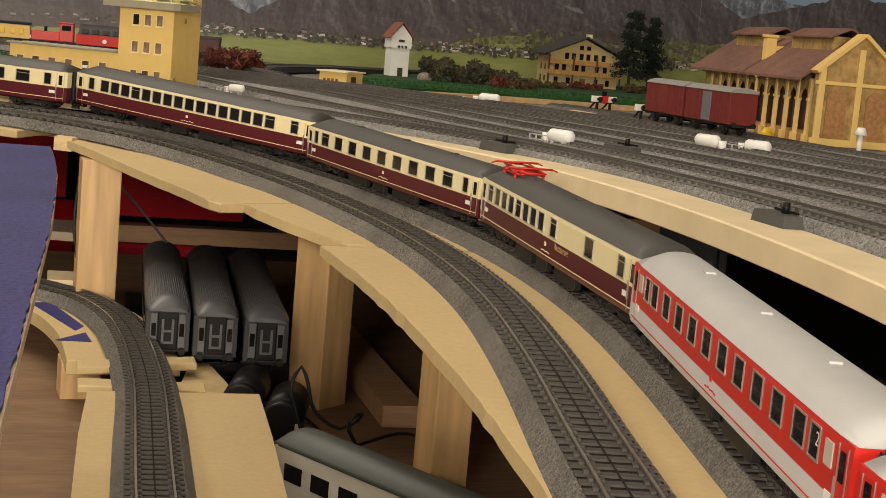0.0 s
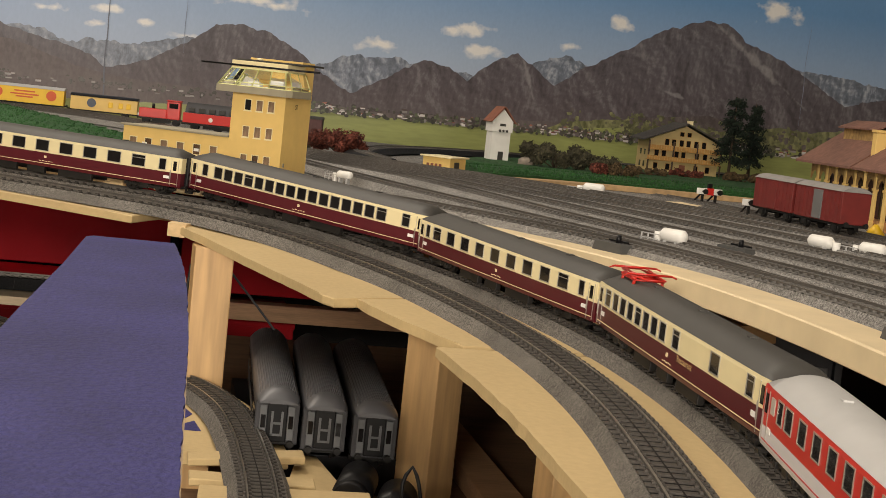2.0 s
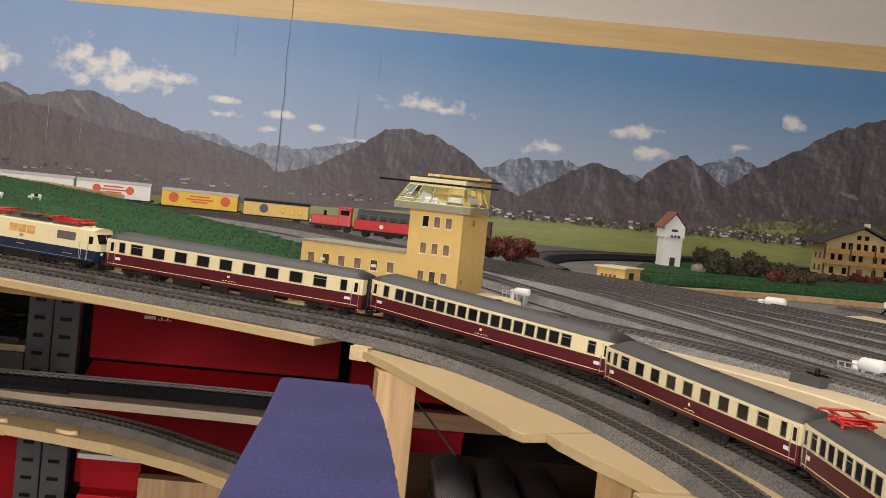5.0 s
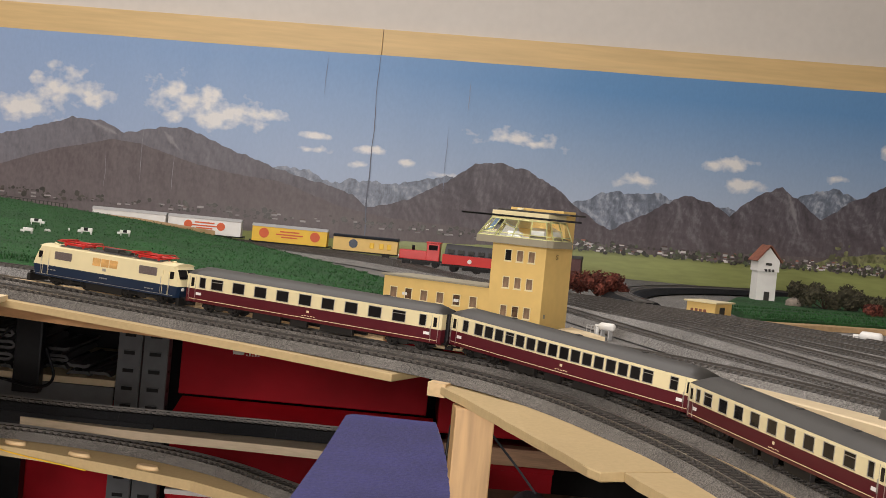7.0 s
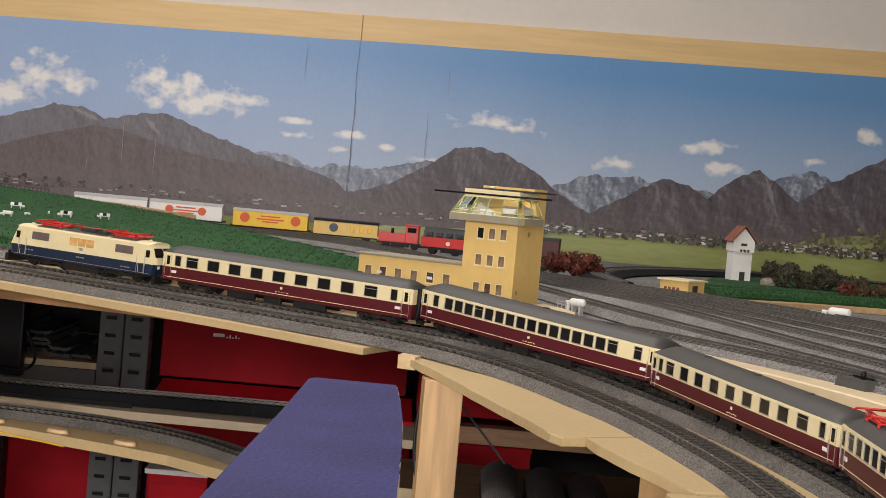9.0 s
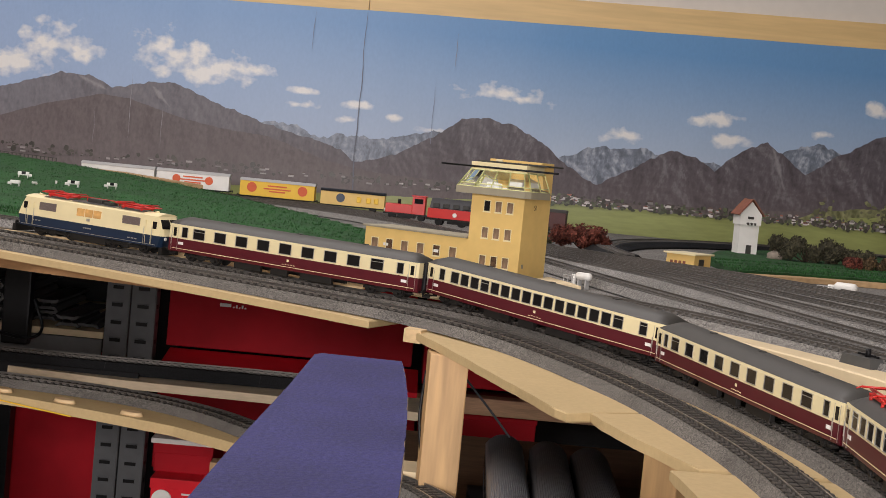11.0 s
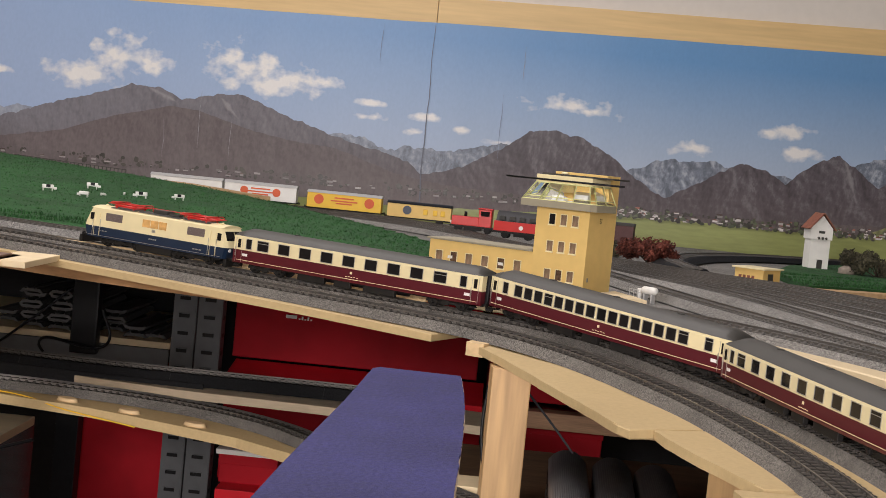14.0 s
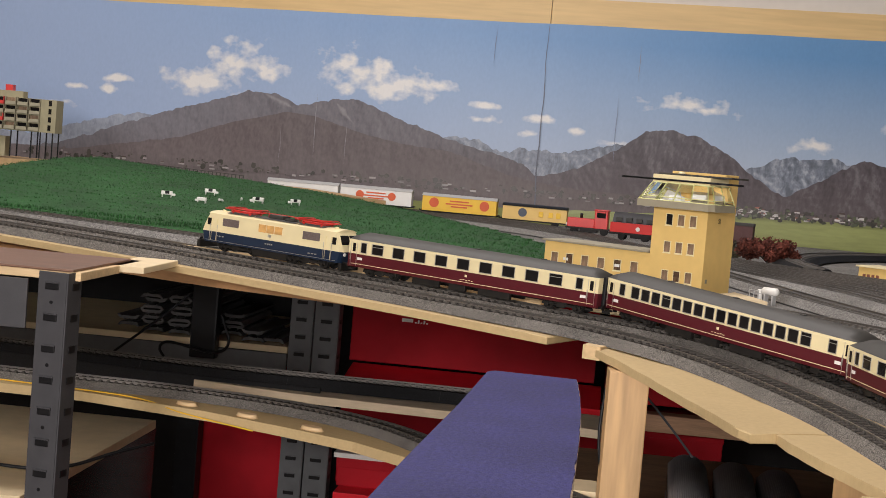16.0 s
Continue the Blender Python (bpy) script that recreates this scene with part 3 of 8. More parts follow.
ridge("far_peaks", [(-1.9, 0.13), (-1.0, 0.09), (-0.93, 0.107), (-0.878, 0.123), (-0.819, 0.139), (-0.761, 0.150), (-0.70, 0.135), (-0.16, 0.145), (-0.121, 0.154), (-0.076, 0.151), (-0.018, 0.129), (0.026, 0.141), (0.094, 0.137), (0.149, 0.150), (0.204, 0.164), (0.30, 0.15), (0.44, 0.12), (0.477, 0.142), (0.51, 0.156), (0.542, 0.167), (0.588, 0.163), (0.621, 0.172), (0.662, 0.156), (0.85, 0.15), (0.914, 0.191), (0.974, 0.213), (1.016, 0.198), (1.1, 0.16), (1.40, 0.24), (1.6, 0.23), (1.8, 0.20), (2.3, 0.16)], M["far_peak"], 0.0006, 0.0075, 1)
ridge("mountains", [(-1.9, 0.08), (-1.0, 0.06), (-0.917, 0.079), (-0.818, 0.116), (-0.737, 0.146), (-0.682, 0.165), (-0.616, 0.184), (-0.543, 0.211), (-0.479, 0.208), (-0.438, 0.190), (-0.389, 0.202), (-0.323, 0.212), (-0.236, 0.181), (-0.178, 0.162), (-0.132, 0.148), (-0.097, 0.138), (-0.04, 0.127), (0.023, 0.110), (0.048, 0.088), (0.109, 0.101), (0.152, 0.122), (0.205, 0.153), (0.258, 0.192), (0.291, 0.200), (0.359, 0.192), (0.418, 0.164), (0.479, 0.119), (0.539, 0.087), (0.614, 0.132), (0.683, 0.172), (0.736, 0.160), (0.772, 0.136), (0.813, 0.177), (0.873, 0.205), (0.938, 0.160), (0.956, 0.146), (1.011, 0.187), (1.102, 0.238), (1.181, 0.288), (1.275, 0.318), (1.326, 0.310), (1.367, 0.279), (1.454, 0.250), (1.6, 0.17), (1.85, 0.24), (2.3, 0.2)], M["mid_peak"], 0.0012, 0.0055, 2)
ridge("dark_slope", [(-1.9, 0.06), (-0.9, 0.065), (-0.677, 0.106), (-0.579, 0.143), (-0.459, 0.175), (-0.403, 0.171), (-0.311, 0.146), (-0.231, 0.131), (-0.119, 0.122), (-0.003, 0.085), (0.1, 0.07), (0.3, 0.065), (0.6, 0.055), (1.0, 0.075), (1.15, 0.10), (1.3, 0.12), (1.5, 0.09), (2.3, 0.1)], M["near_peak"], 0.0018, 0.002, 3)
ridge("meadow", [(-1.9, 0.02), (0.0, 0.02), (0.5, 0.046), (0.8, 0.048), (0.95, 0.052), (1.02, 0.066), (1.12, 0.076), (1.25, 0.074), (1.35, 0.066), (2.3, 0.066)], M["field"], 0.0024, 0.002, 4)

# village and woods printed along the foot of the mountains
ridge("green_hills", [(0.93, 0.05), (0.98, 0.073), (1.06, 0.088), (1.13, 0.093), (1.20, 0.088), (1.27, 0.094), (1.34, 0.088), (1.40, 0.098), (1.46, 0.112), (1.52, 0.105), (1.60, 0.118), (1.7, 0.11), (2.3, 0.10)], M["hill"], 0.0021, 0.003, 9)


def print_houses(name, walls, roofs, count, x0, x1, z_of, wr, hr, lift, seed, depth):
    """Small printed houses, each with a lit wall and a roof."""
    bm = bmesh.new()
    r = random.Random(seed)
    y = WALL - 0.002 - depth
    for i in range(count):
        y -= 0.000003
        x = r.uniform(x0, x1)
        z = z_of(x) + lift * r.random() ** 1.6
        w, h = r.uniform(*wr), r.uniform(*hr)
        bm.faces.new([bm.verts.new(q) for q in ((x - w, y, z), (x + w, y, z), (x + w, y, z + h), (x - w, y, z + h))]).material_index = r.randrange(len(walls))
        a, b = x - w * 1.2, x + w * 1.2
        c, d = (x, x) if r.random() < 0.4 else (x - 0.75 * w, x + 0.75 * w)
        q = [(a, y - 0.0000015, z + h), (b, y - 0.0000015, z + h), (d, y - 0.0000015, z + h * 1.75)] + ([(c, y - 0.0000015, z + h * 1.75)] if c != d else [])
        bm.faces.new([bm.verts.new(v) for v in q]).material_index = len(walls) + r.randrange(len(roofs))
    tagged(part(name, bm, walls + roofs, backdrop), kind="stuff")


def print_trees(name, mats, count, x0, x1, z_of, wr, lift, seed, depth):
    """Rounded printed tree crowns in clumps."""
    bm = bmesh.new()
    r = random.Random(seed)
    y = WALL - 0.002 - depth
    for i in range(count):
        y -= 0.0000015
        x = r.uniform(x0, x1)
        if noise.noise(Vector((x * 9, seed, 0))) < r.uniform(-0.5, 0.3):
            continue
        z = z_of(x) + lift * r.random() ** 1.4
        w = r.uniform(*wr)
        h = w * r.uniform(0.5, 1.3)
        k = [0.75 + 0.5 * r.random() for _ in range(9)]
        bm.faces.new([bm.verts.new((x + w * k[j] * math.cos(j * 0.698), y, z + h * k[j] * math.sin(j * 0.698))) for j in range(9)]).material_index = r.randrange(len(mats))
    tagged(part(name, bm, mats, backdrop), kind="stuff")


foot = lambda x: 0.036 + 0.006 * max(0, x)
print_trees("printed_woods", [M["print_dark"], M["print_wood"], M["near_peak"]], 2600, 0.40, 2.2, lambda x: foot(x) + 0.006, (0.0015, 0.0048), 0.017, 2, 0.0028)
print_trees("printed_woods", [M["print_wood"], M["near_peak"]], 900, -1.0, 0.4, lambda x: 0.048, (0.0015, 0.005), 0.016, 12, 0.0028)
print_trees("printed_woods", [M["print_hedge"], M["print_hedge"], M["hill"], M["near_peak"]], 1100, 0.98, 2.2, lambda x: 0.064, (0.002, 0.006), 0.045, 14, 0.0024)
print_houses("printed_village", [M["print_white"], M["print_white"], M["print_grey"]], [M["print_roof"], M["print_grey"], M["print_brown"], M["print_brown"]], 240, 0.42, 1.9, lambda x: foot(x) + 0.004, (0.002, 0.0065), (0.002, 0.005), 0.016, 3, 0.0052)
print_houses("printed_village", [M["print_haze"], M["print_haze"], M["print_grey"]], [M["print_brown"], M["near_peak"]], 60, -1.0, 0.4, lambda x: 0.046, (0.002, 0.007), (0.002, 0.004), 0.012, 5, 0.0044)
print_houses("printed_barn", [M["print_white"]], [M["print_white"]], 1, 0.485, 0.49, lambda x: 0.052, (0.018, 0.0185), (0.005, 0.0055), 0.0, 6, 0.0057)
print_trees("printed_bushes", [M["print_dark"], M["print_wood"]], 260, 0.42, 1.9, lambda x: foot(x) + 0.003, (0.002, 0.005), 0.010, 15, 0.0060)

# dark joint where two poster sheets meet, and creases with shine and shade painted on
M["crease_painted_shine"] = material("painted_crease_shine", (0.24, 0.23, 0.25), 0.3, scale=90, vary=0.2)
for xk, w, zl, zh, sd in ((-0.40, 0.0007, 0.09, 0.22, 15), (-0.335, 0.0006, 0.08, 0.16, 16), (-0.47, 0.0005, 0.07, 0.15, 17), (0.235, 0.0006, 0.29, 0.36, 18), (0.052, 0.0010, 0.03, 0.385, 0), (0.20, 0.0008, 0.13, 0.26, 5), (1.50, 0.0006, 0.1, 0.36, 8), (-0.05, 0.0007, 0.30, 0.38, 9)):
    bm = bmesh.new()
    prev = None
    for i in range(40):
        z = zl + (zh - zl) * i / 39
        x = xk + 0.003 * noise.noise(Vector((z * 14, sd, 0))) + 0.001 * noise.noise(Vector((z * 60, sd, 0)))
        ww = w * (1.7 - 1.2 * i / 39 if sd == 0 else math.sin(math.pi * (i + 0.5) / 40)) * (0.8 + 0.6 * noise.noise(Vector((z * 50, 3, sd))))
        row = (bm.verts.new((x - ww, WALL - 0.0058, z)), bm.verts.new((x + ww, WALL - 0.0058, z)))
        if prev:
            bm.faces.new((prev[0], prev[1], row[1], row[0]))
        prev = row
    part("poster_crease", bm, M["crease" if sd == 0 else "crease_painted_shine" if sd > 10 else "crease_painted_shade"], backdrop, "poster seam and creases with shade and shine painted on")

for x0, x1 in ((-1.9, 0.0535), (0.0545, 2.3)):
    bm = bmesh.new()
    vs = box(bm, x0, WALL - 0.0012, -0.02, x1, WALL + 0.0075, 0.051, bevel=0.001)
    for v in vs:
        v.co.z += 0.389 + 0.0205 * v.co.x
    tagged(link("wooden_strip", bm, M["strip"]), "varnished pine strip along the backdrop's upper edge", "wood strip", "strips over the backdrop", "structure")

# ---- yard ----
EDGE = [(0.164, 1.086, -0.002), (0.227, 1.045, -0.002), (0.295, 0.985, -0.002), (0.356, 0.915, -0.0018), (0.397, 0.848, -0.0015), (0.432, 0.768, -0.001), (0.461, 0.685, -0.0005), (0.482, 0.595, 0), (0.493, 0.50, 0), (0.496, 0.40, 0), (0.492, 0.30, 0), (0.482, 0.20, 0), (0.462, 0.05, 0), (0.44, -0.18, 0), (0.43, -0.5, 0)]
edge = spline(EDGE, 0.02)
bm = bmesh.new()
back = offset(edge, -0.034)
outline = [(p.x, p.y) for p in back] + [(2.3, -0.5), (2.3, WALL - 0.008), (-1.9, WALL - 0.008), (-1.9, 1.72), (-0.62, 1.47), (-0.25, 1.275), (-0.1, 1.222), (0.0, 1.196), (0.10, 1.15)]
prism(bm, outline, -0.018, -0.0055)
tagged(link("yard_ground", bm, M["yard"]), "grey gravelled yard board of the model railway", "yard", kind="structure")
bm = bmesh.new()
sweep(bm, edge, [(-0.0, -0.0135), (-0.0, -0.001), (-0.001, 0.0), (-0.034, 0.0), (-0.034, -0.0145), (-0.002, -0.0145)])
tagged(link("yard_edge_beam", bm, M["pale_pine"]), "pale planed pine edge of the yard board", "wood edge", kind="structure")
far_left = [Vector((-0.9, 1.56, -0.006)), Vector((-0.62, 1.455, -0.006)), Vector((-0.25, 1.262, -0.006)), Vector((-0.1, 1.205, -0.006)), Vector((0.03, 1.155, -0.006)), Vector((0.15, 1.085, -0.006))]
strip_line = spline(far_left, 0.03)
bm = bmesh.new()
sweep(bm, strip_line, [(0, -0.010), (0, 0.002), (-0.006, 0.002), (-0.006, -0.010)])
tagged(link("yard_edge_strip", bm, M["pine"]), "thin orange pine strip edging the station track", "wood strip", kind="structure")
bm = bmesh.new()
box(bm, -0.010, -0.012, -0.013, 0.006, 0.0, -0.001, bevel=0.001)
ob = link("wooden_block", bm, M["pine"])
ob.matrix_world = pose(0.153, 1.100, 0.001, 0, 0, -30)
tagged(ob, "small orange pine block at the beam's end", "wood block")
run = strip_line[:-2] + spline([(0.13, 1.102, 0), (0.25, 1.047, 0), (0.338, 0.985, 0), (0.392, 0.908, 0), (0.452, 0.787, 0), (0.508, 0.665, 0), (0.541, 0.594, 0)], 0.02)
near_y = lambda y: len(strip_line) - 2 + min(range(len(run) - len(strip_line) + 2), key=lambda i: abs(run[len(strip_line) - 2 + i].y - y))
bm = bmesh.new()
sweep(bm, [p - Vector((0, 0, p.z)) for p in run], [(0.002, -0.043), (0.002, -0.031), (-0.036, -0.031), (-0.036, -0.043)])
tagged(link("frame_rail", bm, M["pine_rail"]), "long orange pine rail under the yard board", "wood rail", kind="structure")
for a, b, mat in ((4, near_y(0.978), "plywood"), (near_y(0.915), near_y(0.665), "plywood")):
    bm = bmesh.new()
    sweep(bm, [p - Vector((0, 0, p.z)) for p in run[a:b]], [(-0.003, -0.0308), (-0.003, -0.0215), (-0.03, -0.0215), (-0.03, -0.0308)])
    tagged(link("packing_board", bm, M[mat]), "brown packing board between rail and yard edge", "board", "packing boards", "structure")
    bm = bmesh.new()

Y1 = [(-0.9, 1.62), (-0.62, 1.51), (-0.25, 1.31), (-0.1, 1.255), (0.0, 1.228), (0.127, 1.178), (0.233, 1.105), (0.31, 1.035), (0.395, 0.935), (0.465, 0.80), (0.517, 0.66), (0.547, 0.50), (0.555, 0.35), (0.547, 0.2), (0.52, 0.0), (0.50, -0.25)]
make_track("yard_track", [(x, y, -0.004) for x, y in Y1], "grey-bedded station track beside the pale yard edge", bed="yard", centre=False, rail="rail_dark", tie="sleeper_grey")
make_track("yard_track", [(0.30, 1.62, -0.0042), (0.345, 1.42, -0.0042), (0.385, 1.24, -0.0042), (0.425, 1.08, -0.0041), (0.468, 0.93, -0.0041), (0.503, 0.80, -0.0041), (0.533, 0.66, -0.0041), (0.551, 0.50, -0.0041)], "grey station track joining the edge track", bed="yard", half=0.022, top=0.016, height=0.0076, centre=False, rail="rail_dark", tie="sleeper_grey")
for k in range(1, 7):
    o = 0.062 * k
    keys = [(-0.9, 2.48 + 0.01 * k), (-0.3, 2.44 + 0.02 * k), (0.06, 2.20 + 0.03 * k), (0.25, 1.85 + 0.01 * k), (0.36 + 0.012 * k, 1.50 + 0.03 * k), (0.43 + 0.03 * k, 1.28 + 0.03 * k), (0.47 + 0.95 * o, 0.93 + 0.25 * o), (0.517 + o, 0.70 + 0.1 * o), (0.55 + o, 0.50), (0.558 + o, 0.35), (0.55 + o, 0.1), (0.53 + o, -0.1)]
    make_track("yard_track", [(x, y, -0.0045 + 0.0004 * k) for x, y in keys], "dark weathered station track in the grey yard", bed="yard", half=0.031, top=0.022, height=0.0075, centre=False, rail="rail_dark", tie="sleeper_grey")
make_track("wagon_siding", [(0.786, 1.30, -0.003), (0.797, 1.150, -0.003), (0.801, 1.036, -0.003), (0.815, 0.7, -0.003), (0.82, 0.3, -0.003)], "weathered siding track with buffer stop beside the shed", half=0.028, top=0.018, centre=False, rail="rail_dark", tie="sleeper_grey")
make_track("short_siding", [(0.775, 1.45, -0.003), (0.80, 1.36, -0.003), (0.84, 1.15, -0.003), (0.875, 0.8, -0.003)], "short siding ending at a buffer stop", half=0.028, top=0.018, centre=False, rail="rail_dark", tie="sleeper_grey")
make_track("far_loop_track", [(0.47, 1.75, -0.003), (0.47, 1.95, -0.003), (0.55, 2.2, -0.003), (0.72, 2.42, -0.003), (1.0, 2.56, -0.003), (1.8, 2.62, -0.003)], "black-bedded loop track before the printed meadow", bed="black_bed", half=0.032, top=0.02, centre=False, rail="rail_dark", tie="sleeper_grey")

# ---- front ramp board ----
def board(outline, label, thick=0.0065):
    bm = bmesh.new()
    prism(bm, outline, lambda x, y: ramp_z(x, y) - thick, ramp_z)
    es = [e for e in bm.edges if abs(e.verts[0].co.z - e.verts[1].co.z) < 0.005]
    bmesh.ops.bevel(bm, geom=es, offset=0.0008, segments=1, affect="EDGES")
    return tagged(link("ramp_board", bm, M["mdf"]), label, "board", "boards of the front ramp", "structure")


inner_line = spline(inner_keys, 0.03)
near = lambda x, y: min(range(len(inner_line)), key=lambda i: (inner_line[i].x - x) ** 2 + (inner_line[i].y - y) ** 2)


def back_edge(i0, i1, d):
    return [(p.x, p.y) for p in reversed(offset(inner_line, d)[i0:i1])]


def front_edge(i0, i1, d):
    return [(p.x, p.y) for p in offset(inner_line, d)[i0:i1]]


def wavy(keys):
    r = random.Random(len(keys))
    return [(p.x + 0.0006 * r.uniform(-1, 1), p.y + 0.0006 * r.uniform(-1, 1)) for p in spline([(x, y, 0) for x, y in keys], 0.012)]


iA, iB, iC = near(0.195, 0.965), near(0.362, 0.69), near(0.385, 0.56)
board(front_edge(0, iA, 0.031) + back_edge(0, iA, -0.092), "pale cut board carrying two model tracks")
board(wavy([(0.188, 0.931), (0.225, 0.850), (0.258, 0.755), (0.284, 0.673)]) + [(0.287, 0.672), (0.309, 0.686)] + [(0.335, 0.70)] + back_edge(iA, iB, -0.098), "wide pale cut board with a sawn notch")
board(wavy([(0.304, 0.682), (0.313, 0.643), (0.330, 0.595), (0.349, 0.545)]) + [(0.37, 0.55)] + back_edge(iB - 1, iC + 1, -0.11), "narrow pale cut board between wider boards")
board(wavy([(0.331, 0.535), (0.3385, 0.44), (0.341, 0.353), (0.3405, 0.28), (0.338, 0.204), (0.331, 0.104), (0.318, 0.0), (0.30, -0.12), (0.292, -0.3), (0.292, -0.6)]) + [(0.46, -0.6)] + back_edge(near(0.33, -0.03), iC, -0.118) + [(0.50, 0.555)], "pale cut board curving round to the front")
bm = bmesh.new()
prism(bm, [(0.178, 0.935), (0.192, 0.927), (0.20, 0.95), (0.184, 0.958)], -0.041, -0.030)
tagged(link("wooden_block", bm, M["pine"]), "small rounded pine block between two boards", "wood block")

# ---- posts ----
def post(x, y, zt, w, d, turn, label):
    bm = bmesh.new()
    box(bm, -w / 2, -d / 2, -1.0 - zt, w / 2, d / 2, 0, bevel=0.0012)
    ob = link("wooden_post", bm, M["pine_x"])
    ob.matrix_world = pose(x, y, zt, 0, 0, turn)
    return tagged(ob, label, "post", "posts under the boards")


post(0.215, 0.902, -0.0425, 0.031, 0.03, 4, "square pine post under the front board")
post(0.370, 0.725, -0.0530, 0.031, 0.03, 42, "square reddish pine post under the curved board")
post(0.203, 0.735, -0.1662, 0.027, 0.03, 5, "short pine post under the lower board")
post(0.405, 0.50, -0.0590, 0.024, 0.024, 12, "square pine post beneath the track curve")

# ---- violet plank ----
violet = thing("violet_plank", "blue-violet painted plank end with raw light edges", "plank")
bm = bmesh.new()
right = [(0.1775, 0.5185), (0.1795, 0.47), (0.1812, 0.39), (0.1803, 0.25), (0.1765, 0.10), (0.173, -0.03), (0.169, -0.2)]
left = [(0.098, -0.2), (0.112, 0.1), (0.118, 0.25), (0.126, 0.40), (0.1305, 0.515), (0.134, 0.522)]
rr = random.Random(3)
rough_right = [(p.x + rr.uniform(-0.0004, 0.0003), p.y) for p in spline([(x, y, 0) for x, y in right], 0.006)]
prism(bm, rough_right + left, -0.0012, 0.0)
part("painted_top", bm, M["purple"], violet)
bm = bmesh.new()
prism(bm, [(x + (0.0005 if x > 0.15 else -0.0005), y + (0.0006 if y > 0.5 else 0)) for x, y in right + left], -0.005, -0.0013)
part("raw_edge", bm, M["raw_edge"], violet, "pale torn raw edge")
bm = bmesh.new()
prism(bm, [(0.137, 0.50), (0.170, 0.498), (0.174, 0.39), (0.17, 0.1), (0.162, -0.2), (0.105, -0.2), (0.122, 0.25)], -0.030, -0.0051)
part("wooden_core", bm, M["pine_x"], violet)

# ---- lower track and boards ----
LOWER = [(-0.75, 1.255), (-0.5, 1.245), (-0.339, 1.238), (-0.25, 1.234), (-0.163, 1.219), (-0.074, 1.188), (0.0, 1.137), (0.05, 1.080), (0.112, 1.005), (0.174, 0.915), (0.209, 0.862), (0.230, 0.785), (0.238, 0.70), (0.240, 0.611), (0.239, 0.53), (0.232, 0.366), (0.222, 0.1), (0.21, -0.1)]
lower_z = lambda x, y: -0.158 + 0.018 * max(0.0, 1.0 - y)
low_keys = [(x, y, lower_z(x, y)) for x, y in LOWER]
make_track("lower_track", low_keys, "grey-bedded lower model track on a cut board", singles=True)
low_line = spline(low_keys, 0.02)
jl = min(range(len(low_line)), key=lambda i: (low_line[i].x - 0.175) ** 2 + (low_line[i].y - 0.915) ** 2)
bm = bmesh.new()
prism(bm, [(-0.75, 1.215), (-0.6, 1.213), (-0.327, 1.204), (-0.183, 1.165), (-0.101, 1.128), (-0.025, 1.090), (0.045, 1.032), (0.115, 0.95), (0.138, 0.912)] + [(p.x, p.y) for p in reversed(offset(low_line, -0.028)[:jl])], -0.168, -0.1585)
tagged(link("lower_board", bm, M["mdf"]), "pale cut board under the lower track", "board", "boards under the lower track", "structure")
z2 = lower_z(0.2, 0.6)


def flat(outline, z0, z1, label):
    bm = bmesh.new()
    prism(bm, outline, z0, z1)
    es = [e for e in bm.edges if abs(e.verts[0].co.z - e.verts[1].co.z) < 0.0005]
    bmesh.ops.bevel(bm, geom=es, offset=0.0007, segments=1, affect="EDGES")
    return tagged(link("lower_board", bm, M["mdf"]), label, "board", "boards under the lower track", "structure")


flat([(p.x, p.y) for p in offset(low_line, 0.045)[jl - 1:jl + 13]] + [(p.x, p.y) for p in reversed(offset(low_line, -0.030)[jl - 1:jl + 13])], -0.166, -0.156, "pale cut board round the lower curve")
flat([(0.2, 0.640), (0.277, 0.662), (0.277, 0.682), (0.2, 0.660)], -0.1555, -0.1505, "short pale cross piece under the track")
flat([(0.2, 0.598), (0.277, 0.592), (0.278, 0.612), (0.2, 0.618)], -0.1565, -0.1515, "short pale cross piece with sawn end")
flat([(0.205, 0.574), (0.308, 0.576), (0.303, 0.48), (0.296, 0.374), (0.285, 0.2), (0.27, -0.1), (0.175, -0.1), (0.192, 0.3), (0.199, 0.48)], -0.166, -0.1485, "wide pale plank under the near lower track")
flat([(0.262, 0.625), (0.277, 0.708), (0.290, 0.706), (0.301, 0.612), (0.300, 0.580), (0.262, 0.582)], -0.1685, -0.1605, "pale cut board corner beside the lower track")
for quad in ([(0.166, 0.875), (0.182, 0.878), (0.206, 0.792), (0.200, 0.776)], [(0.186, 0.742), (0.211, 0.740), (0.207, 0.770)]):
    bm = bmesh.new()
    prism(bm, quad, -0.1559, -0.1555)
    tagged(link("paint_patch", bm, M["purple"]), "blue-violet paint left on the cut board", "paint", "paint patches", "structure")
for x, y in ((-0.211, 1.190), (-0.142, 1.160), (-0.071, 1.127)):
    bm = bmesh.new()
    cyl(bm, (0, 0, 0), (0, 0, 0.0035), 0.013, 0.011, 14)
    for v in bm.verts:
        v.co.y *= 0.55
    ob = link("wooden_wedge", bm, M["pine"])
    ob.matrix_world = pose(x, y, -0.1585, 0, 0, -26)
    tagged(ob, "small rounded pine wedge beside the lower track", "wedge", "wedges on the lower board")

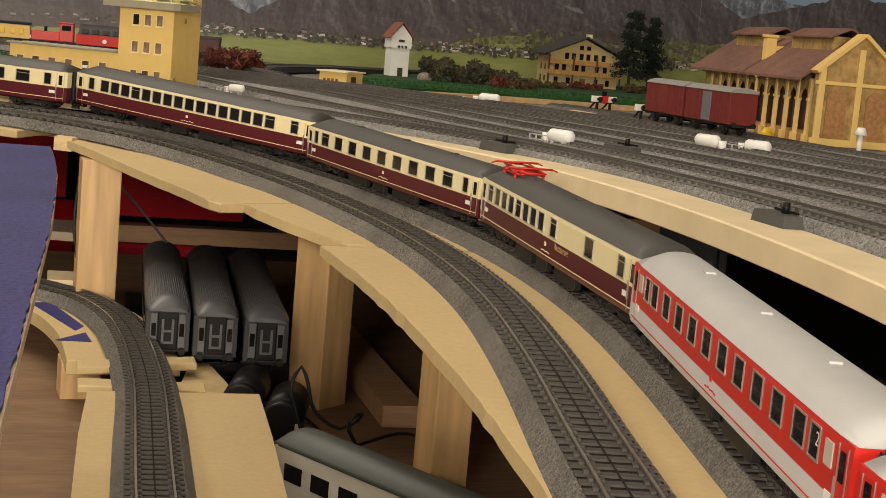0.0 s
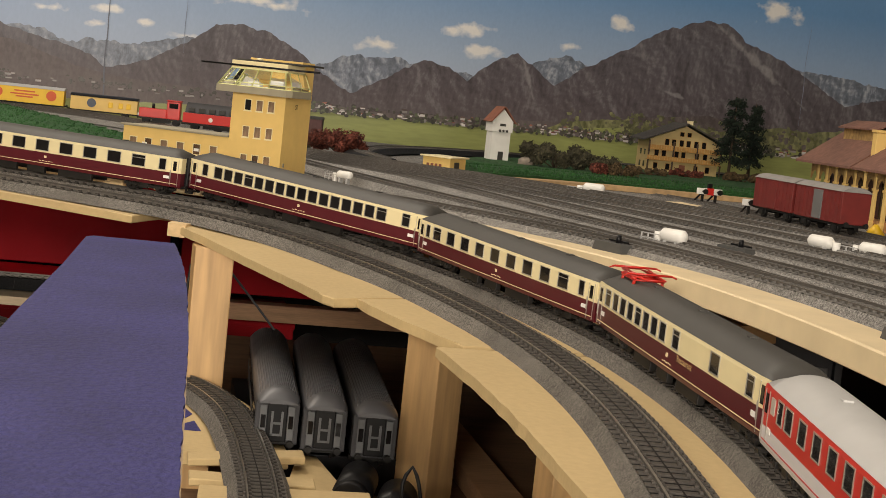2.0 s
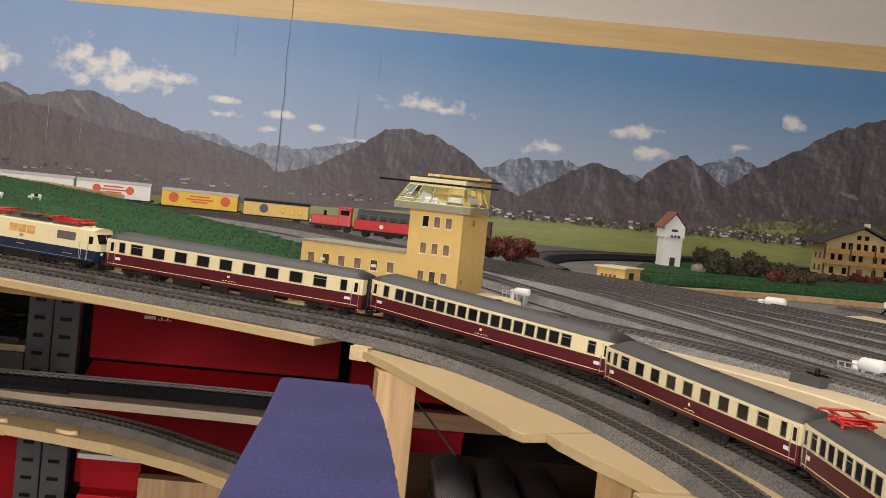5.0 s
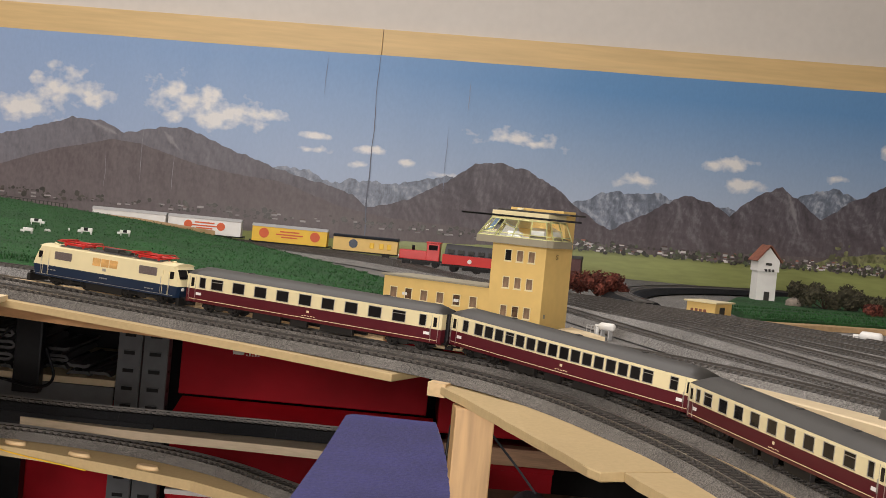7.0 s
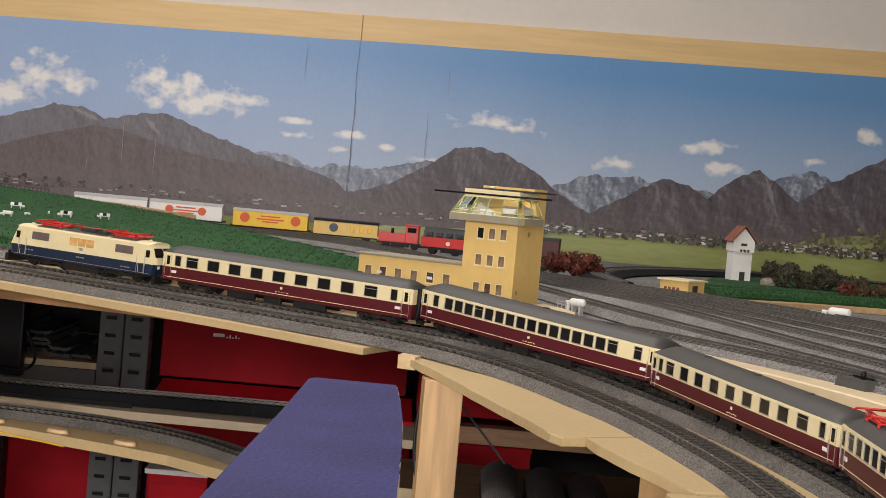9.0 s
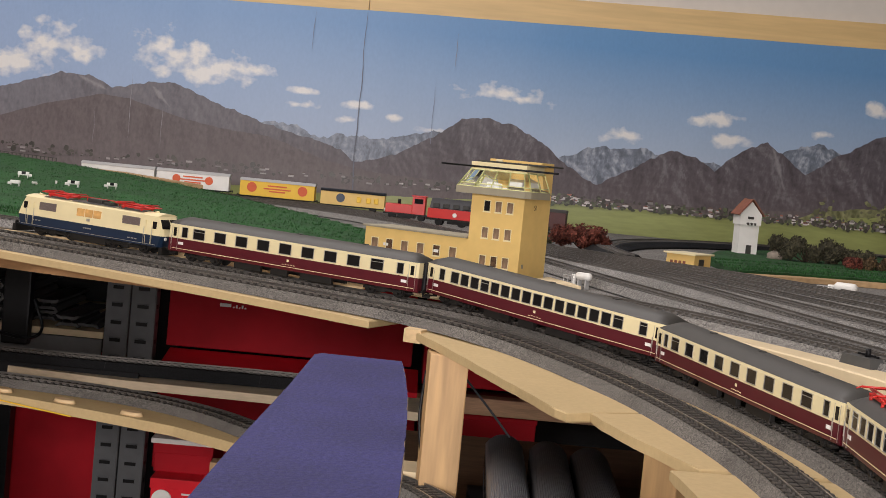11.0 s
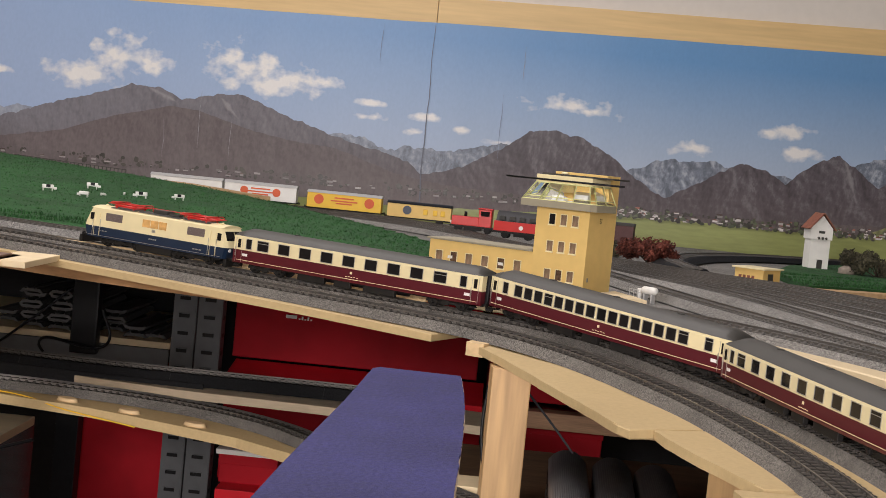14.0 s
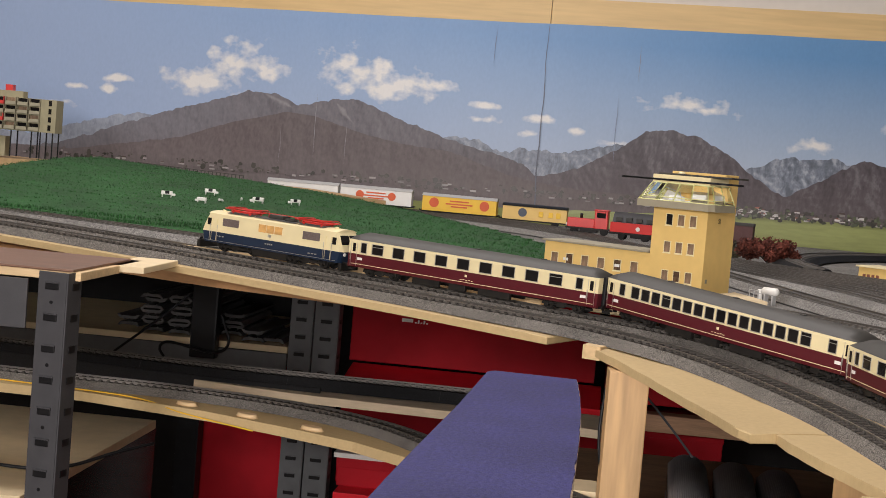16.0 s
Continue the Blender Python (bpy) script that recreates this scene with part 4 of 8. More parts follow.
back_line = spline([(-0.8, 1.52, -0.166), (-0.3, 1.46, -0.170), (0.0, 1.437, -0.167), (0.12, 1.425, -0.166), (0.235, 1.405, -0.165)], 0.03)
make_track("hidden_track", [tuple(p) for p in back_line[::4]], "black-bedded hidden track in shadow behind the lower track", bed="black_bed", half=0.03, top=0.022, height=0.012, rail="rail_dark")
bm = bmesh.new()
sweep(bm, [p for p in back_line if p.x < -0.10], [(0.034, -0.042), (0.034, 0.004), (0.031, 0.004), (0.031, -0.042)])
tagged(link("black_fascia", bm, M["black_bed"]), "black strip along the hidden track's edge", "fascia", kind="structure")
bm = bmesh.new()
wide = [p for p in back_line if p.x > -0.27]
grown = [(p + side_of(wide, i)[0] * (0.035 + 0.020 * min(1.0, (p.x + 0.27) / 0.14))) for i, p in enumerate(wide)]
inner_side = offset(wide, -0.04)
prism(bm, [(p.x, p.y) for p in grown] + [(p.x, p.y) for p in reversed(inner_side)], -0.180, -0.1705)
tagged(link("rear_board", bm, M["beige_board"]), "shaded plywood board under the black track", "board", kind="structure")

# ---- train ----
RAIL = 0.0106
train_line = spline(outer_keys, 0.004)


def along(s):
    i = max(0.0, s / 0.004)
    k = max(0, min(len(train_line) - 2, int(i)))
    return train_line[k].lerp(train_line[k + 1], i - k)


def on_track(s, bogies):
    """The pose of a vehicle whose two bogies stand on the line."""
    a, b = along(s - bogies / 2), along(s + bogies / 2)
    d = (b - a).normalized()
    left = Vector((0, 0, 1)).cross(d).normalized()
    rot = Matrix((d, left, d.cross(left))).transposed().to_4x4()
    return Matrix.Translation((a + b) / 2 + Vector((0, 0, RAIL))) @ rot @ Matrix.Diagonal((1, 1, 0.95, 1))


def settle(c, drop=0.0025):
    """Lets the body sit down on its bogies."""
    for k in c.children:
        if not k.name.startswith("bogie"):
            k.matrix_basis = Matrix.Translation((0, 0, -drop)) @ k.matrix_basis
    return c


def writing(text, size, mat, parent, m, name="lettering"):
    """Flat printed words on a surface."""
    cu = bpy.data.curves.new(name, "FONT")
    cu.body, cu.size, cu.align_x, cu.align_y = text, size, "CENTER", "CENTER"
    cu.materials.append(mat)
    ob = new(name, cu)
    ob.parent = parent
    ob.matrix_basis = m
    return ob


def share(name, me, parent, m):
    ob = new(name, me)
    ob.parent = parent
    ob.matrix_basis = m
    return ob


def mesh_of(name, bm, mat, smooth=False):
    ob = link(name, bm, mat, smooth)
    me = ob.data
    bpy.data.objects.remove(ob)
    return me


def wheel_mesh():
    bm = bmesh.new()
    for s in (-1, 1):
        cyl(bm, (0, s * 0.0072, 0), (0, s * 0.0098, 0), 0.0054, seg=18)
        cyl(bm, (0, s * 0.0066, 0), (0, s * 0.0073, 0), 0.0063, seg=18)
    cyl(bm, (0, -0.012, 0), (0, 0.012, 0), 0.001, seg=8)
    return mesh_of("wheelset", bm, M["under"])


WHEELS = wheel_mesh()


def bogie_mesh(base):
    bm = bmesh.new()
    h = base / 2
    for s in (-1, 1):
        y = s * 0.0125
        box(bm, -h - 0.005, y - 0.001, 0.0048, h + 0.005, y + 0.001, 0.0072, bevel=0.0004)
        for x in (-h, h):
            box(bm, x - 0.0022, y - 0.0016 + s * 0.0004, 0.0034, x + 0.0022, y + 0.0016 + s * 0.0004, 0.0066, bevel=0.0004)
            cyl(bm, (x, y + s * 0.0016, 0.0054), (x, y + s * 0.0024, 0.0054), 0.0013, seg=8)
            for q in (-0.0035, 0.0035):
                cyl(bm, (x + q, y, 0.0072), (x + q, y, 0.0105), 0.0011, seg=6)
        box(bm, -0.004, y - 0.0014, 0.0035, 0.004, y + 0.0014, 0.0095, bevel=0.0004)
        cyl(bm, (-0.0075, y + s * 0.001, 0.0062), (0.0075, y + s * 0.001, 0.0085), 0.0006, seg=6)
    box(bm, -0.005, -0.0125, 0.006, 0.005, 0.0125, 0.0095)
    return mesh_of("bogie", bm, M["under"])


BOGIE = bogie_mesh(0.0285)


def add_bogie(parent, x, me, base):
    b = share("bogie", me, parent, pose(x, 0, 0))
    for q in (-base / 2, base / 2):
        share("wheelset", WHEELS, b, pose(q, 0, 0.0062))


def arc_roof(half, z0, z1, n=14, power=2.4):
    """Outline of a rounded roof from one eave to the other."""
    pts = []
    for i in range(n + 1):
        u = -1 + 2 * i / n
        pts.append((-half * u, z0 + (z1 - z0) * (1 - abs(u) ** power)))
    return pts


def window_meshes(w, h, frame_mat, slide=False):
    bm = bmesh.new()
    t = 0.0006
    ring(bm, w, h, t, -0.0002, 0.0004)
    if slide:
        box(bm, -w / 2, -0.0002, h * 0.22, w / 2, 0.00035, h * 0.22 + 0.0005)
    f = mesh_of("window_frame", bm, frame_mat)
    bm = bmesh.new()
    box(bm, -w / 2, -0.0004, -h / 2, w / 2, 0.0001, h / 2)
    return f, mesh_of("pane", bm, M["window"])


def make_coach(label, upper, lower, roof, windows, length=0.271, line="cream", split=0.0245, stripe=True, group="coaches of the train", words=None, class_mark=False):
    """A passenger coach along x; the side at negative y shows to the front. windows: (x, width, slide)."""
    L = length / 2
    W = 0.0163
    c = thing("passenger_coach", label, "coach", group)
    bm = bmesh.new()
    extrude_x(bm, [(-W * 0.96, 0.0112), (-W, 0.0135), (-W, split), (W, split), (W, 0.0135), (W * 0.96, 0.0112)], -L, L)
    part("lower_side", bm, M[lower], c)
    bm = bmesh.new()
    extrude_x(bm, [(-W, split), (-W, 0.0365), (-W * 0.98, 0.0385), (W * 0.98, 0.0385), (W, 0.0365), (W, split)], -L, L)
    part("window_band", bm, M[upper], c)
    bm = bmesh.new()
    prof = arc_roof(W * 0.985, 0.0386, 0.0462)
    n = 24
    rings = []
    for i in range(n + 1):
        u = -1 + 2 * i / n
        x = L * u
        q = max(0.0, (abs(x) - (L - 0.010)) / 0.010)
        rings.append([bm.verts.new((x, y * (1 - 0.06 * q), 0.0386 + (z - 0.0386) * math.sqrt(max(0.05, 1 - 0.75 * q * q)))) for y, z in prof])
    for a, b in zip(rings, rings[1:]):
        for j in range(len(prof) - 1):
            bm.faces.new((a[j], a[j + 1], b[j + 1], b[j]))
    bm.faces.new(rings[0])
    bm.faces.new(rings[-1][::-1])
    ro = part("roof", bm, M[roof], c, smooth=True)
    for x in (-0.075, 0.0, 0.07):
        bm = bmesh.new()
        box(bm, x - 0.0022, -0.0022, 0.0455, x + 0.0022, 0.0022, 0.0470, bevel=0.0005)
        part("roof_vent", bm, M[roof], ro)
    if stripe:
        for s in (-1, 1):
            bm = bmesh.new()
            box(bm, -L + 0.004, s * W - 0.0002, 0.0142, L - 0.004, s * W + 0.0002, 0.0147)
            part("trim_line", bm, M[line], c)
    cache = {}
    for x, w, slide in windows:
        x *= length / 0.297
        if (w, slide) not in cache:
            cache[w, slide] = window_meshes(w, 0.0096, M["alu"], slide)
        f, p = cache[w, slide]
        for s in (-1, 1):
            k = pose(x, s * W, 0.0312, 0, 0, 0 if s > 0 else 180)
            fr = share("window", f, c, k)
            share("pane", p, fr, Matrix())
    for s in (-1, 1):
        for e in (-1, 1):
            bm = bmesh.new()
            x = e * (L - 0.0065)
            y = s * W
            box(bm, x - 0.0036, y - 0.0003, 0.0125, x - 0.0033, y + 0.0003, 0.0368)
            box(bm, x + 0.0033, y - 0.0003, 0.0125, x + 0.0036, y + 0.0003, 0.0368)
            box(bm, x - 0.0042, y - 0.0006, 0.018, x - 0.0039, y + 0.0006, 0.027, index=0)
            d = part("door", bm, M["alu"], c)
            bm = bmesh.new()
            box(bm, x - 0.0016, y - 0.0004, 0.0265, x + 0.0016, y + 0.0004, 0.0352)
            part("door_window", bm, M["window"], d)
            bm = bmesh.new()
            box(bm, x - 0.003, y - 0.002, 0.0085, x + 0.003, y + 0.002, 0.0098)
            part("step", bm, M["under"], d)
        for x in (-L + 0.014, L - 0.014):
            bm = bmesh.new()
            box(bm, x - 0.0028, s * W - 0.0003, 0.0186, x + 0.0028, s * W + 0.0003, 0.0212)
            part("pale_plate", bm, M["white"], c)
        bm = bmesh.new()
        box(bm, -0.0012, s * W - 0.0003, 0.0195, 0.0012, s * W + 0.0003, 0.0217)
        for q in range(5):
            box(bm, -0.006 + q * 0.003, s * W - 0.0003, 0.0162 + 0.0003 * (q % 2), -0.0042 + q * 0.003, s * W + 0.0003, 0.0168 + 0.0003 * (q % 2))
        part("side_marking", bm, M[line], c)
    for e in (-1, 1):
        bm = bmesh.new()
        box(bm, e * L - 0.0004, -0.0085, 0.012, e * (L + 0.0032), 0.0085, 0.0395, bevel=0.0012)
        part("gangway_bellows", bm, M["black"], c)
        bm = bmesh.new()
        for s in (-1, 1):
            cyl(bm, (e * L, s * 0.010, 0.0118), (e * (L + 0.003), s * 0.010, 0.0118), 0.0009, seg=8)
            cyl(bm, (e * (L + 0.003), s * 0.010, 0.0118), (e * (L + 0.0036), s * 0.010, 0.0118), 0.0026, seg=12)
        box(bm, e * L - 0.004, -0.013, 0.0105, e * L + 0.0002, 0.013, 0.013)
        box(bm, e * L - 0.002, -0.0015, 0.006, e * (L + 0.0045), 0.0015, 0.0085)
        part("coupling_gear", bm, M["under"], c)
    bm = bmesh.new()
    box(bm, -L + 0.03, -0.010, 0.0095, L - 0.03, 0.010, 0.0115)
    for x, w in ((-0.045, 0.03), (-0.01, 0.018), (0.03, 0.034)):
        for s in (-1, 1):
            box(bm, x - w / 2, s * 0.0125 - 0.002, 0.0045, x + w / 2, s * 0.0125 + 0.002, 0.0112, bevel=0.0006)
    part("underframe", bm, M["under"], c)
    for x in (-L + 0.0365, L - 0.0365):
        add_bogie(c, x, BOGIE, 0.0285)
    if words:
        writing(words, 0.0052, M["gold"], c, pose(0.028, -W - 0.0004, 0.0222, 90, 0, 0))
    if class_mark:
        for s in (-1, 1):
            for e in (-1, 1):
                writing("2", 0.006, M["white"], c, pose(e * (L - 0.026), s * (W + 0.0004), 0.0325, 90, 0, 0 if s < 0 else 180))
                bm = bmesh.new()
                x = e * (L - 0.017)
                box(bm, x - 0.003, s * W - 0.0004, 0.0278, x + 0.003, s * W + 0.0004, 0.0352)
                part("frosted_window", bm, M["frost"], c)
    return c


def spread(n, w, a, b, slides=()):
    return [(a + (b - a) * i / (n - 1), w, i in slides) for i in range(n)]


M["alu"] = material("aluminium_trim", (0.55, 0.53, 0.48), 0.35, metal=0.8, scale=80, vary=0.1)
M["gold"] = material("gold_print", (0.72, 0.50, 0.22), 0.5, scale=80, vary=0.05)
M["frost"] = material("frosted_pane", (0.50, 0.47, 0.40), 0.3, scale=80, vary=0.08)

LOCO = 0.1925
start = min(range(len(train_line)), key=lambda i: (train_line[i].x + 0.216) ** 2 + (train_line[i].y - 1.268) ** 2) * 0.004 + 0.003
COACH = 0.277
pos = [start + LOCO + COACH * (k + 0.5) for k in range(7)]
BASE = 0.198
tee = make_coach("cream and wine-red express compartment coach with grey roof", "cream", "wine", "roof_grey", [(-0.129, 0.0060, False)] + spread(9, 0.0124, -0.111, 0.102, (0, 8)) + [(0.128, 0.0060, False)])
settle(tee).matrix_world = on_track(pos[0], BASE)
c2 = make_coach("cream and wine-red open coach with many windows", "cream", "wine", "roof_grey", [(-0.126, 0.006, False)] + spread(16, 0.0092, -0.108, 0.098, (3, 15)) + [(0.126, 0.007, True)])
settle(c2).matrix_world = on_track(pos[1], BASE)
copy_thing(tee, on_track(pos[2], BASE))
diner = make_coach("cream and wine-red restaurant coach with red roof pantograph", "cream", "wine", "roof_grey", [(-0.125, 0.0098, True)] + spread(7, 0.0098, -0.108, -0.012, (3,)) + [(0.012, 0.0098, True), (0.075, 0.012, False), (0.125, 0.008, True)], words="Restaurant")
diner.matrix_world = on_track(pos[3], BASE)
reg = make_coach("red and light grey second-class coach with pale roof", "signal_red", "pale_side", "roof_pale", [(-0.117, 0.0075, False)] + spread(10, 0.0104, -0.102, 0.102) + [(0.117, 0.0075, False)], line="signal_red", split=0.0205, class_mark=True, group="coaches of the train")
settle(reg).matrix_world = on_track(pos[4], BASE)
copy_thing(reg, on_track(pos[5], BASE))
last = make_coach("cream and ocean-blue fast coach with grey roof", "cream", "blue", "roof_grey", [(-0.131, 0.0052, False)] + spread(10, 0.0098, -0.115, 0.112, (4,)) + [(0.131, 0.0052, False)])
settle(last).matrix_world = on_track(pos[6], BASE)


def pantograph(parent, x, flip):
    """A folded diamond pantograph of thin red rods on insulators."""
    h = 0.0470
    f = flip
    bm = bmesh.new()
    for s in (-1, 1):
        box(bm, x - 0.0135, s * 0.0085 - 0.0006, h - 0.0006, x + 0.0135, s * 0.0085 + 0.0006, h + 0.0006)
    for q in (-0.013, -0.004, 0.004, 0.013):
        cyl(bm, (x + q, -0.0085, h), (x + q, 0.0085, h), 0.0006, seg=6)
    p = part("pantograph", bm, M["panto"], parent, "folded bright red pantograph")
    for s in (-1, 1):
        y = s * 0.0085
        for a, b, r in (((-0.011 * f, y, 0.0008), (0.024 * f, s * 0.006, 0.0022), 0.0006), ((0.024 * f, s * 0.006, 0.0022), (-0.016 * f, s * 0.007, 0.0036), 0.0005), ((0.011 * f, y, 0.0008), (-0.022 * f, s * 0.006, 0.0020), 0.0006), ((-0.022 * f, s * 0.006, 0.0020), (0.014 * f, s * 0.007, 0.0036), 0.0005)):
            bm = bmesh.new()
            cyl(bm, (x + a[0], a[1], h + a[2]), (x + b[0], b[1], h + b[2]), r, seg=6)
            part("arm", bm, M["panto"], p)
        for q in (-0.011, 0.011):
            bm = bmesh.new()
            cyl(bm, (x + q, y, 0.0432), (x + q, y, h), 0.0012, 0.0009, seg=8)
            part("insulator", bm, M["panto"], p)
            bm = bmesh.new()
            cyl(bm, (x + q, y, h + 0.0004), (x + q, y, h + 0.0015), 0.0014, seg=8)
            part("bearing", bm, M["panto"], p)
    for q in (-0.024, 0.024):
        bm = bmesh.new()
        cyl(bm, (x + q, -0.006, h + 0.0021), (x + q, 0.006, h + 0.0021), 0.0005, seg=6)
        part("knee_rod", bm, M["panto"], p)
    for q in (-0.016, 0.014):
        bm = bmesh.new()
        cyl(bm, (x + q * f, -0.013, h + 0.0040), (x + q * f, 0.013, h + 0.0040), 0.0007, seg=6)
        for s in (-1, 1):
            cyl(bm, (x + q * f, s * 0.013, h + 0.0040), (x + q * f, s * 0.016, h + 0.0028), 0.0005, seg=6)
        part("contact_bar", bm, M["panto"], p)


pantograph(diner, -0.105, 1)
settle(diner)


def make_loco():
    c = thing("electric_locomotive", "cream and ocean-blue electric locomotive with red pantographs", "locomotive")
    L, W = 0.0915, 0.0168
    for name, mat, z0, z1, w0, w1, n0, n1 in (("lower_body", "blue", 0.0118, 0.0232, W * 0.97, W, 0.004, 0.0012), ("upper_body", "cream", 0.0232, 0.0425, W, W * 0.93, 0.0012, 0.0085)):
        bm = bmesh.new()
        rings = []
        for k in range(4):
            u = k / 3
            z, w, n = z0 + (z1 - z0) * u, w0 + (w1 - w0) * u, n0 + (n1 - n0) * (u ** 1.4 if z0 > 0.02 else u)
            q = 0.004
            rings.append([bm.verts.new(p) for p in ((-L + n, -w + q, z), (-L + n + q * 0.5, -w, z), (L - n - q * 0.5, -w, z), (L - n, -w + q, z), (L - n, w - q, z), (L - n - q * 0.5, w, z), (-L + n + q * 0.5, w, z), (-L + n, w - q, z))])
        for a, b in zip(rings, rings[1:]):
            for j in range(8):
                bm.faces.new((a[j], a[(j + 1) % 8], b[(j + 1) % 8], b[j]))
        bm.faces.new(rings[0])
        bm.faces.new(rings[-1][::-1])
        part(name, bm, M[mat], c)
    bm = bmesh.new()
    extrude_x(bm, arc_roof(W * 0.93, 0.0425, 0.0452, 10), -L + 0.0085, L - 0.0085)
    ro = part("roof", bm, M["cream"], c)
    for x0, x1 in ((-0.062, -0.030), (-0.027, 0.027), (0.030, 0.062)):
        bm = bmesh.new()
        extrude_x(bm, arc_roof(W * 0.72, 0.0445, 0.0458, 6), x0, x1)
        part("roof_panel", bm, M["roof_grey"], ro, "dark grey roof equipment panel")
    bm = bmesh.new()
    box(bm, -0.012, -0.006, 0.0455, 0.006, 0.006, 0.0495, bevel=0.0008)
    box(bm, 0.010, -0.008, 0.0455, 0.022, -0.001, 0.0475, bevel=0.0004)
    for i in range(6):
        box(bm, 0.0105 + i * 0.002, -0.0078, 0.0475, 0.0113 + i * 0.002, -0.0012, 0.0481)
    part("roof_gear", bm, M["roof_grey"], ro)
    bm = bmesh.new()
    cyl(bm, (-0.03, 0.004, 0.0495), (0.03, 0.004, 0.0495), 0.0005, seg=6)
    cyl(bm, (-0.03, 0.004, 0.0495), (-0.04, 0.0, 0.048), 0.0005, seg=6)
    cyl(bm, (0.03, 0.004, 0.0495), (0.04, 0.0, 0.048), 0.0005, seg=6)
    for x in (-0.02, 0.0, 0.02):
        cyl(bm, (x, 0.004, 0.0458), (x, 0.004, 0.0495), 0.0008, seg=8)
    part("roof_line", bm, M["panto"], ro, "red high-tension roof line")
    for e in (-1, 1):
        bm = bmesh.new()
        cyl(bm, (e * 0.070, -0.004, 0.045), (e * 0.0745, -0.004, 0.0462), 0.0011, seg=10)
        part("horn", bm, M["cream"], ro)
    pantograph(c, -0.046, -1)
    pantograph(c, 0.046, 1)
    for s in (-1, 1):
        y = s * W * 0.972
        for x, w, mat, name in ((-0.052, 0.021, "louvre", "louvre_grille"), (0.052, 0.021, "louvre", "louvre_grille"), (0.0, 0.031, "engine_window", "engine_room_window")):
            bm = bmesh.new()
            h0, h1 = 0.0305, 0.0385
            n = 1 if name != "engine_room_window" else 3
            for i in range(n):
                xa = x - w / 2 + w * i / n + (0.0006 if n > 1 else 0)
                xb = x - w / 2 + w * (i + 1) / n - (0.0006 if n > 1 else 0)
                box(bm, xa, y - 0.0007, h0, xb, y + 0.0007, h1, bevel=0.0004)
            if n == 1:
                for i in range(9):
                    z = h0 + 0.0006 + i * 0.0009
                    box(bm, x - w / 2 + 0.0006, y - 0.001, z, x + w / 2 - 0.0006, y + 0.001, z + 0.0004)
            part(name, bm, M[mat], c)
        for e in (-1, 1):
            bm = bmesh.new()
            x = e * 0.0735
            box(bm, x - 0.0035, y - 0.0006, 0.0135, x - 0.0032, y + 0.0006, 0.0375)
            box(bm, x + 0.0032, y - 0.0006, 0.0135, x + 0.0035, y + 0.0006, 0.0375)
            d = part("cab_door", bm, M["cream"], c)
            bm = bmesh.new()
            for q in (-0.0048, 0.0048):
                cyl(bm, (x + q, y + s * 0.0012, 0.013), (x + q, y + s * 0.0012, 0.031), 0.0003, seg=6)
            part("handrail", bm, M["alu"], d)
            bm = bmesh.new()
            x = e * 0.0805
            box(bm, x - 0.0021, y - 0.0008, 0.0298, x + 0.0021, y + 0.0006, 0.0372, bevel=0.0003)
            part("cab_side_window", bm, M["window"], c)
        bm = bmesh.new()
        box(bm, -L + 0.008, s * W - 0.0003, 0.0135, L - 0.008, s * W + 0.0003, 0.0139)
        part("trim_line", bm, M["alu"], c)
        bm = bmesh.new()
        box(bm, -0.0022, s * W - 0.0004, 0.0262, 0.0022, s * W + 0.0004, 0.0290, bevel=0.0003)
        for i in range(4):
            box(bm, -0.005 + i * 0.0026, s * W - 0.0004, 0.0185, -0.0034 + i * 0.0026, s * W + 0.0004, 0.0197)
        for i in range(3):
            box(bm, 0.05 + i * 0.004, s * W - 0.0004, 0.0165, 0.0525 + i * 0.004, s * W + 0.0004, 0.0175)
            box(bm, -0.07 + i * 0.004, s * W - 0.0004, 0.0185, -0.0678 + i * 0.004, s * W + 0.0004, 0.0195)
        part("side_marking", bm, M["alu"], c)
    for e in (-1, 1):
        # windscreens lean back with the cab front
        for s in (-1, 1):
            bm = bmesh.new()
            za, zb = 0.0305, 0.0395
            xa = L - 0.0012 - 0.0073 * ((za - 0.0232) / 0.0193) ** 1.4
            xb = L - 0.0012 - 0.0073 * ((zb - 0.0232) / 0.0193) ** 1.4
            q = [(e * (xa + 0.0005), s * 0.0008, za), (e * (xa + 0.0003), s * 0.0135, za), (e * (xb + 0.0003), s * 0.0128, zb), (e * (xb + 0.0005), s * 0.0008, zb)]
            lo = [bm.verts.new(p) for p in q]
            hi = [bm.verts.new((p[0] - e * 0.001, p[1], p[2])) for p in q]
            bm.faces.new(lo)
            bm.faces.new(hi[::-1])
            for j in range(4):
                bm.faces.new((lo[j], hi[j], hi[(j + 1) % 4], lo[(j + 1) % 4]))
            part("windscreen", bm, M["window"], c)
            bm = bmesh.new()
            cyl(bm, (e * (L - 0.003), s * 0.0105, 0.0205), (e * (L - 0.0008), s * 0.0105, 0.0205), 0.0017, seg=12)
            part("headlight", bm, M["white"], c)
            bm = bmesh.new()
            cyl(bm, (e * (L - 0.003), s * 0.0101, 0.0122), (e * (L + 0.0035), s * 0.0101, 0.0122), 0.0009, seg=8)
            cyl(bm, (e * (L + 0.0035), s * 0.0101, 0.0122), (e * (L + 0.0042), s * 0.0101, 0.0122), 0.0028, seg=12)
            part("buffer", bm, M["under"], c)
        bm = bmesh.new()
        box(bm, e * L - 0.006, -0.014, 0.004, e * L - 0.002, 0.014, 0.0118, bevel=0.0006)
